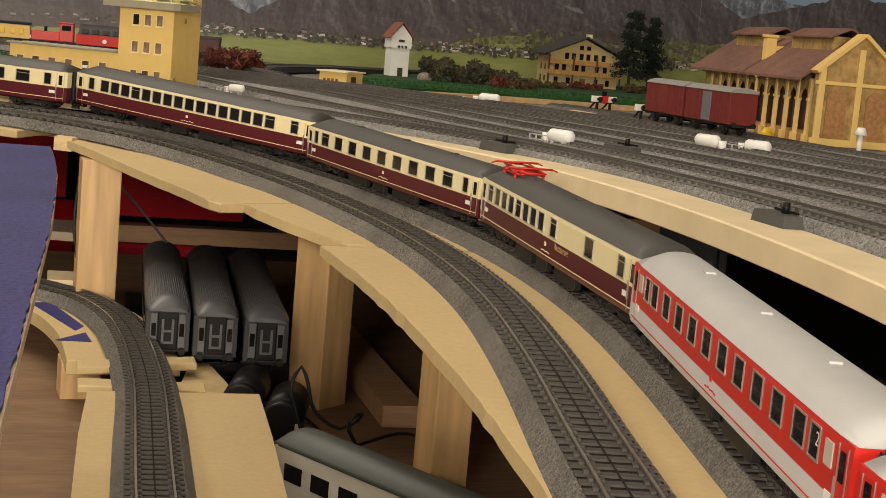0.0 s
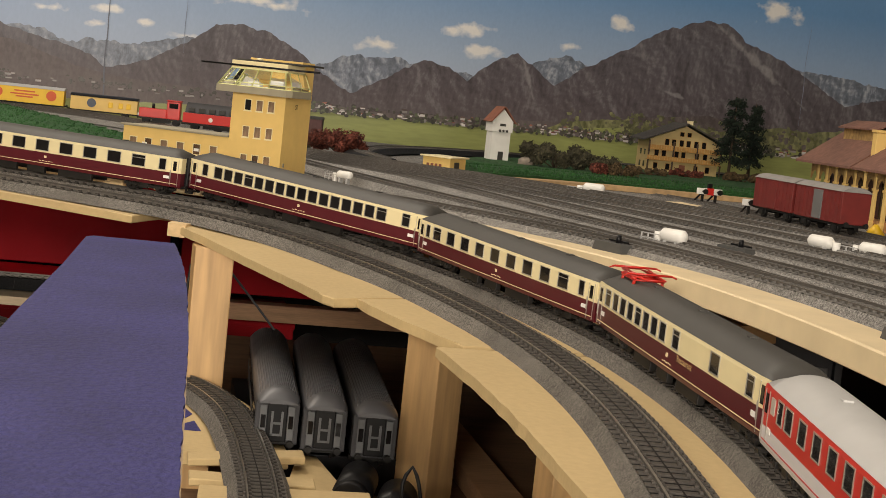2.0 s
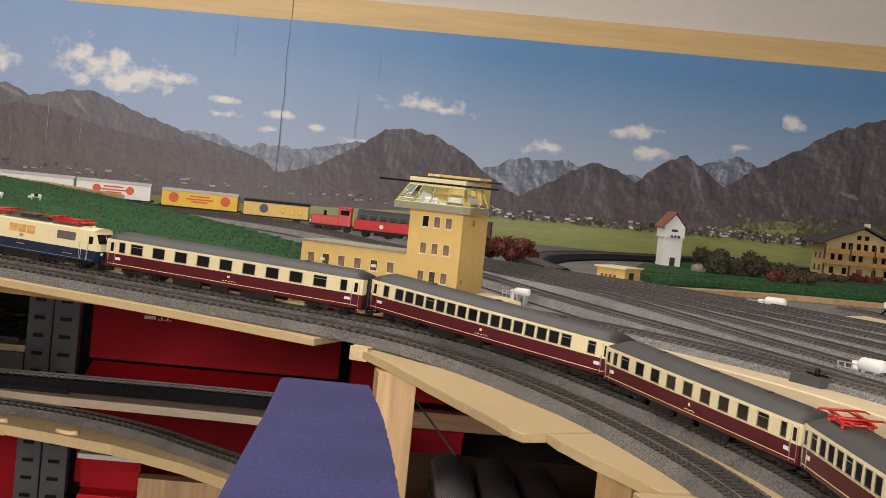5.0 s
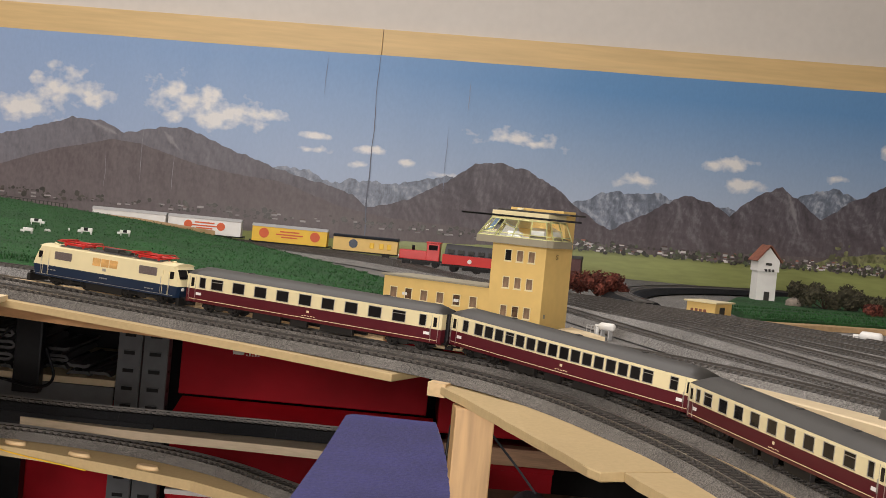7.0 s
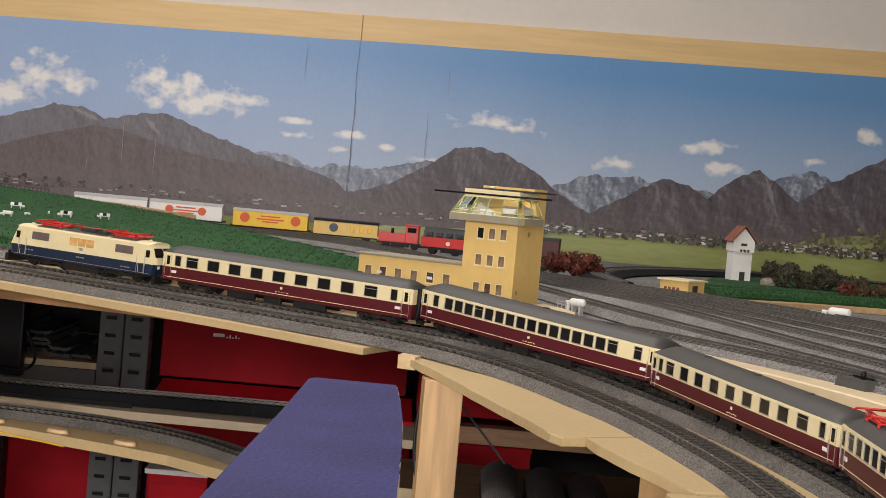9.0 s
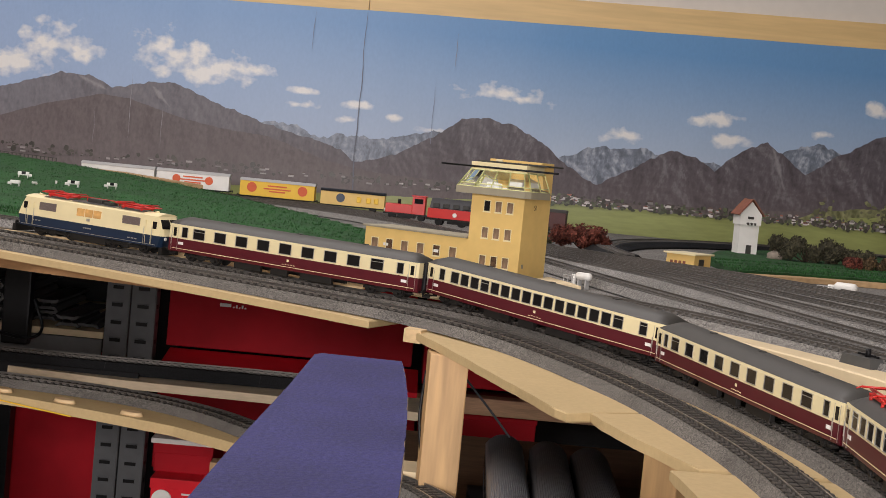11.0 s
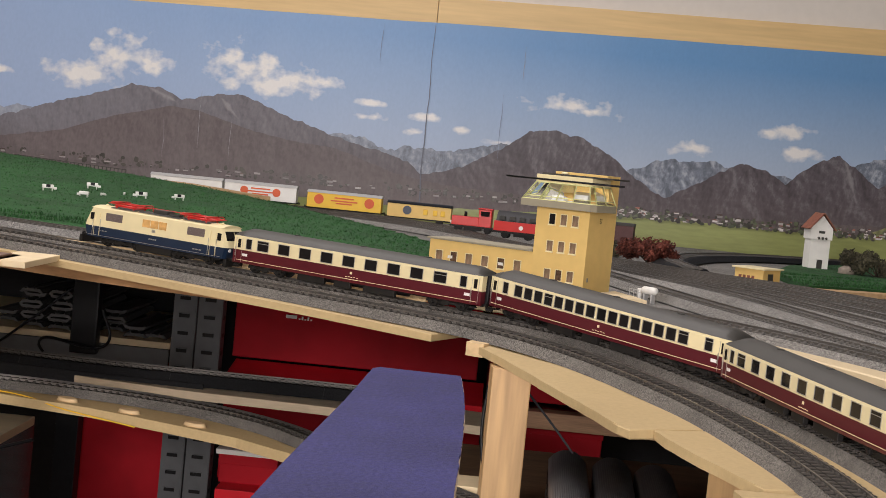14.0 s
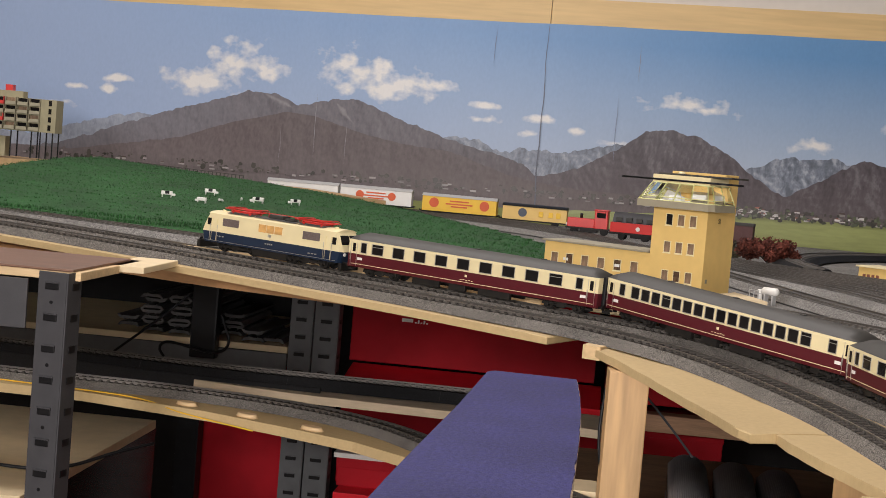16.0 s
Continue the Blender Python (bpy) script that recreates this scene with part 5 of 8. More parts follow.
        box(bm, e * L - 0.004, -0.0015, 0.006, e * (L + 0.0045), 0.0015, 0.0085)
        part("buffer_beam", bm, M["under"], c)
    bm = bmesh.new()
    box(bm, -0.022, -0.0145, 0.0045, 0.022, 0.0145, 0.0118, bevel=0.0008)
    box(bm, -0.08, -0.011, 0.0095, 0.08, 0.011, 0.0118)
    part("underframe", bm, M["under"], c)
    me = bogie_mesh(0.039)
    for x in (-0.0455, 0.0455):
        add_bogie(c, x, me, 0.039)
    return c


M["louvre"] = material("brown_grey_louvre", (0.16, 0.125, 0.115), 0.5, scale=80, vary=0.1)
M["engine_window"] = material("amber_engine_room_glazing", (0.62, 0.36, 0.12), 0.25, scale=60, vary=0.25, coarse=120)
loco = make_loco()
settle(loco).matrix_world = on_track(start + LOCO / 2, 0.091)

# ---- signal tower ----
def flat_window(parent, m, w, h, pane_mat, frame_mat="cream", sill=True):
    """A small framed window on a wall that faces negative y."""
    bm = bmesh.new()
    t = 0.0007
    ring(bm, w, h, t, -0.0006, 0.0004)
    f = part("window", bm, M[frame_mat], parent)
    f.matrix_basis = m
    bm = bmesh.new()
    box(bm, -w / 2, -0.0002, -h / 2, w / 2, 0.0003, h / 2)
    part("pane", bm, M[pane_mat], f)
    if sill:
        bm = bmesh.new()
        box(bm, -w / 2 - 0.001, -0.0014, -h / 2 - 0.0016, w / 2 + 0.001, 0.0002, -h / 2 - t)
        part("window_sill", bm, M[frame_mat], f)
    return f


M["brown_pane"] = material("brown_lit_pane", (0.10, 0.06, 0.035), 0.2, scale=300, vary=0.5, coarse=150)
M["curtain"] = material("curtained_pane", (0.24, 0.16, 0.10), 0.2, scale=300, vary=0.4, coarse=200, stretch=(1, 1, 0.2))
M["terracotta"] = material("red_brown_roof", (0.23, 0.085, 0.05), 0.75, scale=160, vary=0.3, bump=0.3)
M["brown_roof"] = material("brown_shed_roof", (0.185, 0.090, 0.066), 0.8, scale=160, vary=0.28, bump=0.3, coarse=20)
M["shed_stone"] = material("yellow_shed_stone", (0.36, 0.225, 0.08), 0.8, scale=140, vary=0.45, bump=0.3, coarse=30)
M["shed_brick"] = material("ochre_brick_infill", (0.38, 0.19, 0.07), 0.8, scale=220, vary=0.35, bump=0.3)
M["ochre"] = material("ochre_timber", (0.46, 0.25, 0.07), 0.7, scale=140, vary=0.25)
M["slate"] = material("dark_chalet_roof", (0.065, 0.06, 0.055), 0.8, scale=140, vary=0.3, bump=0.3)
M["rust_leaf"] = material("rust_red_foliage", (0.13, 0.035, 0.022), 0.95, scale=200, vary=0.4, island=0.6)
M["brown_leaf"] = material("brown_dry_foliage", (0.10, 0.065, 0.03), 0.95, scale=200, vary=0.4, island=0.6)
M["olive_leaf"] = material("dark_olive_foliage", (0.055, 0.050, 0.028), 0.95, scale=200, vary=0.4, island=0.6)
M["fir"] = material("dark_fir_needles", (0.012, 0.022, 0.014), 0.95, scale=200, vary=0.4, island=0.7)
M["bark"] = material("brown_bark", (0.07, 0.045, 0.03), 0.9, scale=200, vary=0.4)
M["rock"] = material("pale_rock", (0.26, 0.22, 0.18), 0.9, scale=120, vary=0.4, bump=0.5)
M["ad_yellow"] = material("yellow_wagon_paint", (0.80, 0.50, 0.02), 0.45, scale=60, vary=0.06)
M["ad_orange"] = material("orange_print", (0.62, 0.10, 0.02), 0.5, scale=60, vary=0.1)
M["tan"] = material("sandy_earth", (0.42, 0.28, 0.14), 0.9, scale=120, vary=0.25, bump=0.3)

tower = thing("signal_tower", "yellow signal tower model with glazed cabin and low annex", "signal tower", at=pose(0.288, 1.23, -0.005, 0, 0, -33))
bm = bmesh.new()
box(bm, -0.062, 0, 0, 0, 0.057, 0.088, bevel=0.0004)
box(bm, -0.062, 0.030, 0.0885, 0, 0.057, 0.121, bevel=0.0004)
shaft = part("shaft", bm, M["yellow"], tower)
bm = bmesh.new()
box(bm, -0.192, 0.001, 0, -0.0622, 0.05, 0.036, bevel=0.0004)
annex = part("annex", bm, M["yellow"], tower)
bm = bmesh.new()
box(bm, -0.1945, -0.002, 0.0362, -0.0624, 0.053, 0.0382, bevel=0.0003)
part("annex_roof", bm, M["grey_trim"], annex, "flat grey annex roof")
kinds = ("curtain", "curtain", "brown_pane", "curtain", "curtain", "curtain", "window", "curtain", "curtain")
for r, z in enumerate((0.0155, 0.0445, 0.0720)):
    for c_, x in enumerate((-0.0425, -0.0290, -0.0155)):
        flat_window(shaft, pose(x, -0.0002, z), 0.0068, 0.0105, kinds[(r * 3 + c_ * 2) % 9])
for i, f in enumerate((0.105, 0.25, 0.40, 0.555, 0.71, 0.865)):
    flat_window(annex, pose(-0.192 + 0.13 * f, 0.0008, 0.0195), 0.0080, 0.0105, ("curtain", "brown_pane", "curtain")[i % 3])
for x in (-0.164, -0.10):
    bm = bmesh.new()
    box(bm, x - 0.003, 0.0004, 0.0175, x + 0.003, 0.0012, 0.0205)
    part("notice_board", bm, M["white"], annex)
bm = bmesh.new()
prism(bm, [(-0.0735, -0.0145), (0.0075, -0.0145), (0.0115, -0.008), (0.0115, 0.033), (-0.0775, 0.033), (-0.0775, -0.008)], 0.0835, 0.0905)
part("cabin_floor", bm, M["grey_trim"], tower, "grey concrete cabin floor slab")
# leaning cabin glazing
low = [(-0.0765, 0.033), (-0.0765, -0.007), (-0.0725, -0.0135), (0.0065, -0.0135), (0.0105, -0.007), (0.0105, 0.033)]
high = [(-0.0655, 0.033), (-0.0655, -0.001), (-0.0625, -0.005), (0.0, -0.005), (0.0025, -0.001), (0.0025, 0.033)]
ZL, ZH = 0.0907, 0.1085


def lean(a, b, u, v):
    lo = Vector((*low[a], ZL)).lerp(Vector((*low[b], ZL)), u)
    hi = Vector((*high[a], ZH)).lerp(Vector((*high[b], ZH)), u)
    return lo.lerp(hi, v)


cabin = thing("cabin", "", "")
cabin.parent = tower
bm = bmesh.new()
box(bm, -0.058, 0.008, 0.0908, -0.006, 0.030, 0.097, bevel=0.0006)
box(bm, -0.05, 0.0005, 0.0908, -0.036, 0.006, 0.0995, bevel=0.0006)
desk = part("signal_desk", bm, M["white"], tower)
bpy.data.objects.remove(cabin)
for a, b, n in ((0, 1, 2), (1, 2, 1), (2, 3, 4), (3, 4, 1), (4, 5, 2)):
    for i in range(n):
        q = [lean(a, b, i / n, 0.0), lean(a, b, (i + 1) / n, 0.0), lean(a, b, (i + 1) / n, 1.0), lean(a, b, i / n, 1.0)]
        bm = bmesh.new()
        for p, r in zip(q, q[1:] + q[:1]):
            cyl(bm, p, r, 0.0007, seg=6)
        m1, m2 = lean(a, b, i / n, 0.2), lean(a, b, (i + 1) / n, 0.2)
        cyl(bm, m1, m2, 0.0005, seg=6)
        f = part("cabin_window", bm, M["pale_green"], tower)
        bm = bmesh.new()
        bm.faces.new([bm.verts.new(p) for p in q])
        g = part("pane", bm, M["clear"], f)
        g.visible_shadow = False
bm = bmesh.new()
box(bm, -0.064, -0.004, 0.1090, 0.0015, 0.034, 0.1165, bevel=0.0005)
part("cabin_roof", bm, M["cream"], tower, "cream flat cabin roof block")
bm = bmesh.new()
box(bm, -0.060, 0.0005, 0.1167, 0.022, 0.036, 0.1185, bevel=0.0003)
part("roof_slab", bm, M["roof_grey"], tower, "dark grey roof slab")
bm = bmesh.new()
cyl(bm, (-0.095, -0.012, 0.1115), (0.042, -0.012, 0.1115), 0.0010, seg=8)
part("roof_rod", bm, M["black"], tower, "long black rod across the cabin front")
bm = bmesh.new()
cyl(bm, (-0.045, 0.020, 0.1185), (-0.045, 0.020, 0.1205), 0.004, 0.003, seg=12)
part("roof_vent", bm, M["cream"], tower)
writing("SI", 0.0075, M["black"], tower, pose(0.0004, 0.024, 0.074, 90, 0, 90), "lettering")
bm = bmesh.new()
box(bm, -0.0005, 0.006, 0.012, 0.0006, 0.009, 0.016)
part("switch_box", bm, M["grey_trim"], tower)

# ---- yellow hut ----
hut = thing("trackside_hut", "small yellow flat-roofed hut beside the tracks", "hut", at=pose(0.5375, 1.60, -0.005, 0, 0, -38))
bm = bmesh.new()
box(bm, -0.04, 0.0, 0, 0.0, 0.045, 0.0235)
hb = part("wall", bm, M["yellow"], hut)
bm = bmesh.new()
box(bm, -0.043, -0.004, 0.0237, 0.003, 0.049, 0.0258, bevel=0.0004)
part("flat_roof", bm, M["cream"], hut)
for i in range(4):
    bm = bmesh.new()
    x = -0.034 + i * 0.006
    box(bm, x, -0.0008, 0.006, x + 0.0036, 0.0004, 0.0155)
    part("shutter", bm, M["terracotta"], hb, "narrow red-brown shutter")
bm = bmesh.new()
box(bm, -0.0004, 0.012, 0.0005, 0.0008, 0.025, 0.019)
part("door", bm, M["roof_grey"], hb)

# ---- transformer house ----
th = thing("transformer_house", "slim white transformer house with red tiled roof", "house", at=pose(0.718, 2.13, 0.0, 0, 0, 8))
bm = bmesh.new()
box(bm, -0.016, -0.014, 0, 0.016, 0.014, 0.051)
box(bm, -0.018, -0.016, 0.0512, 0.018, 0.016, 0.069)
g = [bm.verts.new(p) for p in ((-0.018, -0.016, 0.0691), (0.018, -0.016, 0.0691), (0, -0.016, 0.089), (-0.018, 0.016, 0.0691), (0.018, 0.016, 0.0691), (0, 0.016, 0.089))]
for q in ((0, 1, 2), (3, 5, 4), (0, 2, 5, 3), (1, 4, 5, 2), (0, 3, 4, 1)):
    bm.faces.new([g[i] for i in q])
wh = part("wall", bm, M["white"], th)
for s in (-1, 1):
    bm = bmesh.new()
    a, b = Vector((0, 0, 0.0925)), Vector((s * 0.0215, 0, 0.0665))
    d = Vector((s * 0.026, 0, 0.0215)).normalized() * 0.0015
    v = [bm.verts.new(p) for p in (a + Vector((0, -0.02, 0)), b + Vector((0, -0.02, 0)), b + Vector((0, 0.02, 0)), a + Vector((0, 0.02, 0)))]
    w = [bm.verts.new(x.co + d) for x in v]
    bm.faces.new(v)
    bm.faces.new(w[::-1])
    for i in range(4):
        bm.faces.new((v[i], w[i], w[(i + 1) % 4], v[(i + 1) % 4]))
    part("roof_slope", bm, M["terracotta"], th, "red tiled roof slope")
bm = bmesh.new()
box(bm, -0.003, -0.0146, 0, 0.006, -0.0138, 0.019)
part("door", bm, M["roof_grey"], wh)
bm = bmesh.new()
box(bm, -0.005, -0.0166, 0.061, 0.005, -0.0158, 0.065)
part("louvre", bm, M["roof_grey"], wh)
for x in (-0.006, 0.0, 0.006):
    bm = bmesh.new()
    cyl(bm, (x, -0.016, 0.054), (x, -0.022, 0.0535), 0.0009, seg=8)
    cyl(bm, (x, -0.022, 0.0515), (x, -0.022, 0.0555), 0.0016, seg=8)
    part("insulator", bm, M["roof_grey"], wh)

# ---- chalet ----
ch = thing("alpine_chalet", "cream alpine chalet with ochre balconies and dark roof", "house", at=pose(1.128, 2.365, 0.004, 0, 0, -3) @ Matrix.Scale(0.94, 4))
bm = bmesh.new()
W, D, E, A = 0.072, 0.085, 0.064, 0.095
v = [bm.verts.new(p) for p in ((-W, 0, 0), (W, 0, 0), (W, 0, E), (0, 0, A), (-W, 0, E), (-W, D, 0), (W, D, 0), (W, D, E), (0, D, A), (-W, D, E))]
for q in ((0, 1, 2, 3, 4), (9, 8, 7, 6, 5), (1, 6, 7, 2), (0, 4, 9, 5), (2, 7, 8, 3), (4, 3, 8, 9)):
    bm.faces.new([v[i] for i in q])
cw = part("wall", bm, M["chalet"], ch)
for s in (-1, 1):
    bm = bmesh.new()
    p = [Vector((0, -0.016, A + 0.003)), Vector((s * (W + 0.016), -0.016, E - 0.0035)), Vector((s * (W + 0.016), D + 0.01, E - 0.0035)), Vector((0, D + 0.01, A + 0.003))]
    lo = [bm.verts.new(x) for x in p]
    hi = [bm.verts.new(x + Vector((0, 0, 0.0028))) for x in p]
    bm.faces.new(lo)
    bm.faces.new(hi[::-1])
    for i in range(4):
        bm.faces.new((lo[i], hi[i], hi[(i + 1) % 4], lo[(i + 1) % 4]))
    part("roof_slope", bm, M["slate"], ch, "dark shingled roof slope")
bm = bmesh.new()
box(bm, 0.012, 0.03, 0.085, 0.022, 0.042, 0.106)
part("chimney", bm, M["cream"], ch)
for z, w in ((0.024, W + 0.004), (0.045, W + 0.003)):
    bal = bmesh.new()
    box(bal, -w, -0.012, z - 0.0015, w, -0.0003, z)
    b_ = part("balcony", bal, M["ochre"], ch, "ochre timber balcony")
    for i in range(int(w / 0.0026)):
        bm = bmesh.new()
        x = -w + 0.002 + i * 0.0052
        box(bm, x - 0.0021, -0.0122, z + 0.0002, x + 0.0021, -0.0112, z + 0.0078)
        part("balcony_board", bm, M["ochre"], b_)
for z, xs in ((0.0115, (-0.055, -0.030, 0.028, 0.052)), (0.0370, (-0.055, -0.040, -0.014, 0.000, 0.028, 0.045)), (0.0600, (-0.036, -0.022, -0.006, 0.008, 0.024, 0.040)), (0.078, (-0.007, 0.008))):
    for x in xs:
        flat_window(cw, pose(x, -0.0003, z), 0.0080, 0.0120 if z < 0.07 else 0.008, "window", "ochre", False)
for z in (0.0165, 0.0375):
    for x in (-W - 0.002, -0.024, 0.024, W + 0.002):
        bm = bmesh.new()
        box(bm, x - 0.0014, -0.0125, z - 0.0165 if z < 0.02 else z - 0.0055, x + 0.0014, -0.0095, z + 0.0065 if z < 0.02 else z + 0.0245)
        part("balcony_post", bm, M["bark"], ch, "dark timber balcony post")
for z in (0.0125, 0.036):
    bm = bmesh.new()
    box(bm, -W - 0.0006, 0.02, z - 0.005, -W + 0.0004, 0.03, z + 0.006)
    part("side_window", bm, M["window"], cw)
    bm = bmesh.new()
    box(bm, -W - 0.0006, 0.05, z - 0.005, -W + 0.0004, 0.06, z + 0.006)
    part("side_window", bm, M["window"], cw)
bm = bmesh.new()
box(bm, -0.006, -0.0008, 0, 0.006, 0.0004, 0.017)
part("door", bm, M["terracotta"], cw)

# ---- engine shed ----
shed = thing("engine_shed", "yellow stone engine shed with arcades and brown roofs", "engine shed", at=pose(0.972, 1.165, -0.005, 0, 0, -6))
SW, SL, SE, SA = 0.090, 0.39, 0.076, 0.113
bm = bmesh.new()
box(bm, 0.004, 0.004, 0, SW - 0.004, SL, 0.012)
part("plinth", bm, M["shed_brick"], shed)
# core behind the piers, coloured dark to give the arcade openings their shade
bm = bmesh.new()
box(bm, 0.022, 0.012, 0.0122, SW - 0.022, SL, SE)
part("arcade_dark_core", bm, M["van_dark_and_arcade_shade"], shed, "dark core with the arcade's shade painted on")
bm = bmesh.new()
v = [bm.verts.new((x, y, z)) for y in (-0.003, 0.010) for x, z in ((0, 0), (SW, 0), (SW, SE + 0.004), (SW / 2, SA + 0.006), (0, SE + 0.004))]
bm.faces.new(v[:5])
bm.faces.new(v[5:][::-1])
for i in range(5):
    bm.faces.new((v[i], v[5 + i], v[5 + (i + 1) % 5], v[(i + 1) % 5]))
gable = part("gable_wall", bm, M["shed_stone"], shed)
for x0, x1, z0, z1 in ((0.011, 0.034, 0.010, 0.050), (0.056, 0.079, 0.010, 0.050)):
    bm = bmesh.new()
    n = 12
    xm, r = (x0 + x1) / 2, (x1 - x0) / 2
    prof = [(x0, z0), (x1, z0)] + [(xm + r * math.cos(math.pi * i / n), z1 + r * math.sin(math.pi * i / n)) for i in range(n + 1)]
    lo = [bm.verts.new((x, -0.0042, z)) for x, z in prof]
    hi = [bm.verts.new((x, -0.0025, z)) for x, z in prof]
    bm.faces.new(lo)
    for i in range(len(prof)):
        bm.faces.new((lo[i], hi[i], hi[(i + 1) % len(prof)], lo[(i + 1) % len(prof)]))
    part("blind_arch", bm, M["shed_brick"], gable, "ochre brick arch infill")
for x in (0.003, 0.045, 0.087):
    bm = bmesh.new()
    box(bm, x - 0.0035, -0.0065, 0, x + 0.0035, -0.002, SE + (0.03 if x == 0.045 else 0.008), bevel=0.0006)
    part("pilaster", bm, M["yellow"], gable)
for z0, z1 in ((0.066, 0.070), (0.0, 0.008)):
    bm = bmesh.new()
    box(bm, -0.004, -0.0068, z0, SW + 0.004, -0.0028, z1, bevel=0.0005)
    part("string_course", bm, M["yellow"], gable)
for s, a, b in ((0, Vector((-0.004, 0, SE + 0.003)), Vector((SW / 2, 0, SA + 0.0085))), (1, Vector((SW + 0.004, 0, SE + 0.003)), Vector((SW / 2, 0, SA + 0.0085)))):
    bm = bmesh.new()
    d = b - a
    m = Matrix.Translation(a) @ d.to_track_quat("X", "Z").to_matrix().to_4x4()
    box(bm, 0, -0.0075, -0.002, d.length, 0.012, 0.002, m=m)
    part("gable_coping", bm, M["yellow"], gable)
for i in range(11):
    y = 0.024 + i * 0.034
    bm = bmesh.new()
    box(bm, 0.001, y - 0.0032, 0, 0.005, y + 0.0032, SE - 0.005, bevel=0.0006)
    box(bm, -0.001, y - 0.0045, 0, 0.007, y + 0.0045, 0.010, bevel=0.0006)
    box(bm, 0.0, y - 0.0042, SE - 0.030, 0.0058, y + 0.0042, SE - 0.027, bevel=0.0004)
    part("arcade_pier", bm, M["yellow"], shed)
    bm = bmesh.new()
    prof = [(y + 0.0046, 0.048)] + [(y + 0.017 + 0.0124 * math.cos(math.pi * (1 - k / 8)), 0.048 + 0.0115 * math.sin(math.pi * k / 8)) for k in range(9)] + [(y + 0.0294, 0.048), (y + 0.0294, SE), (y + 0.0046, SE)]
    lo = [bm.verts.new((0.002, q, z)) for q, z in prof]
    hi = [bm.verts.new((0.0045, q, z)) for q, z in prof]
    for k in range(len(prof) - 1):
        bm.faces.new((lo[k], hi[k], hi[k + 1], lo[k + 1]))
    top = len(prof) - 1
    for side in (lo, hi):
        for k in range(1, 9):
            bm.faces.new((side[k], side[k + 1], side[top - 1] if k >= 5 else side[top]))
        bm.faces.new((side[5], side[top - 1], side[top]))
    part("arch", bm, M["shed_stone"], shed)
    if i % 2 == 0:
        bm = bmesh.new()
        box(bm, 0.0205, y + 0.007, 0.0125, 0.0218, y + 0.027, 0.055)
        part("arcade_glazing", bm, M["window"], shed)
for y0, y1 in ((0.010, 0.19), (0.1975, SL + 0.01)):
    for s in (0, 1):
        bm = bmesh.new()
        xa, xb = (-0.018, SW / 2) if s == 0 else (SW + 0.018, SW / 2)
        for j in range(2):
            pass
        p = [Vector((xa, y0, SE - 0.008)), Vector((xa, y1, SE - 0.008)), Vector((xb, y1, SA)), Vector((xb, y0, SA))]
        lo = [bm.verts.new(q) for q in p]
        hi = [bm.verts.new(q + Vector((0, 0, 0.0028))) for q in p]
        bm.faces.new(lo)
        bm.faces.new(hi[::-1])
        for i in range(4):
            bm.faces.new((lo[i], hi[i], hi[(i + 1) % 4], lo[(i + 1) % 4]))
        part("roof_slope", bm, M["brown_roof"], shed, "brown tiled roof slope")
    bm = bmesh.new()
    ym = (y0 + y1) / 2
    box(bm, SW / 2 - 0.017, ym - 0.062, SA - 0.012, SW / 2 + 0.017, ym + 0.062, SA + 0.006)
    lan = part("roof_lantern", bm, M["shed_stone"], shed, "raised clerestory with ochre walls")
    for s in (-1, 1):
        bm = bmesh.new()
        p = [Vector((SW / 2 + s * 0.023, ym - 0.069, SA + 0.004)), Vector((SW / 2 + s * 0.023, ym + 0.069, SA + 0.004)), Vector((SW / 2, ym + 0.069, SA + 0.014)), Vector((SW / 2, ym - 0.069, SA + 0.014))]
        lo = [bm.verts.new(q) for q in p]
        hi = [bm.verts.new(q + Vector((0, 0, 0.002))) for q in p]
        bm.faces.new(lo)
        bm.faces.new(hi[::-1])
        for i in range(4):
            bm.faces.new((lo[i], hi[i], hi[(i + 1) % 4], lo[(i + 1) % 4]))
        part("lantern_roof", bm, M["brown_roof"], lan)
bm = bmesh.new()
box(bm, 0.0, 0.19, 0.066, SW, 0.1975, SE + 0.004)
box(bm, 0.012, 0.19, SE + 0.004, SW - 0.012, 0.1975, SA - 0.008)
part("fire_wall", bm, M["yellow"], shed)
bm = bmesh.new()
box(bm, 0.006, 0.186, 0.082, 0.019, 0.199, 0.114, bevel=0.001)
box(bm, 0.0045, 0.1845, 0.1142, 0.0205, 0.2005, 0.1175, bevel=0.0006)
part("chimney", bm, M["yellow"], shed)
bm = bmesh.new()
cyl(bm, (-0.012, 0.035, 0.0), (-0.012, 0.035, 0.012), 0.012, 0.002, seg=14)
ob = link("sand_heap", bm, M["ad_yellow"], True)
ob.matrix_world = pose(0.965, 1.20, -0.005)
tagged(ob, "small orange-yellow heap beside the shed wall", "heap")

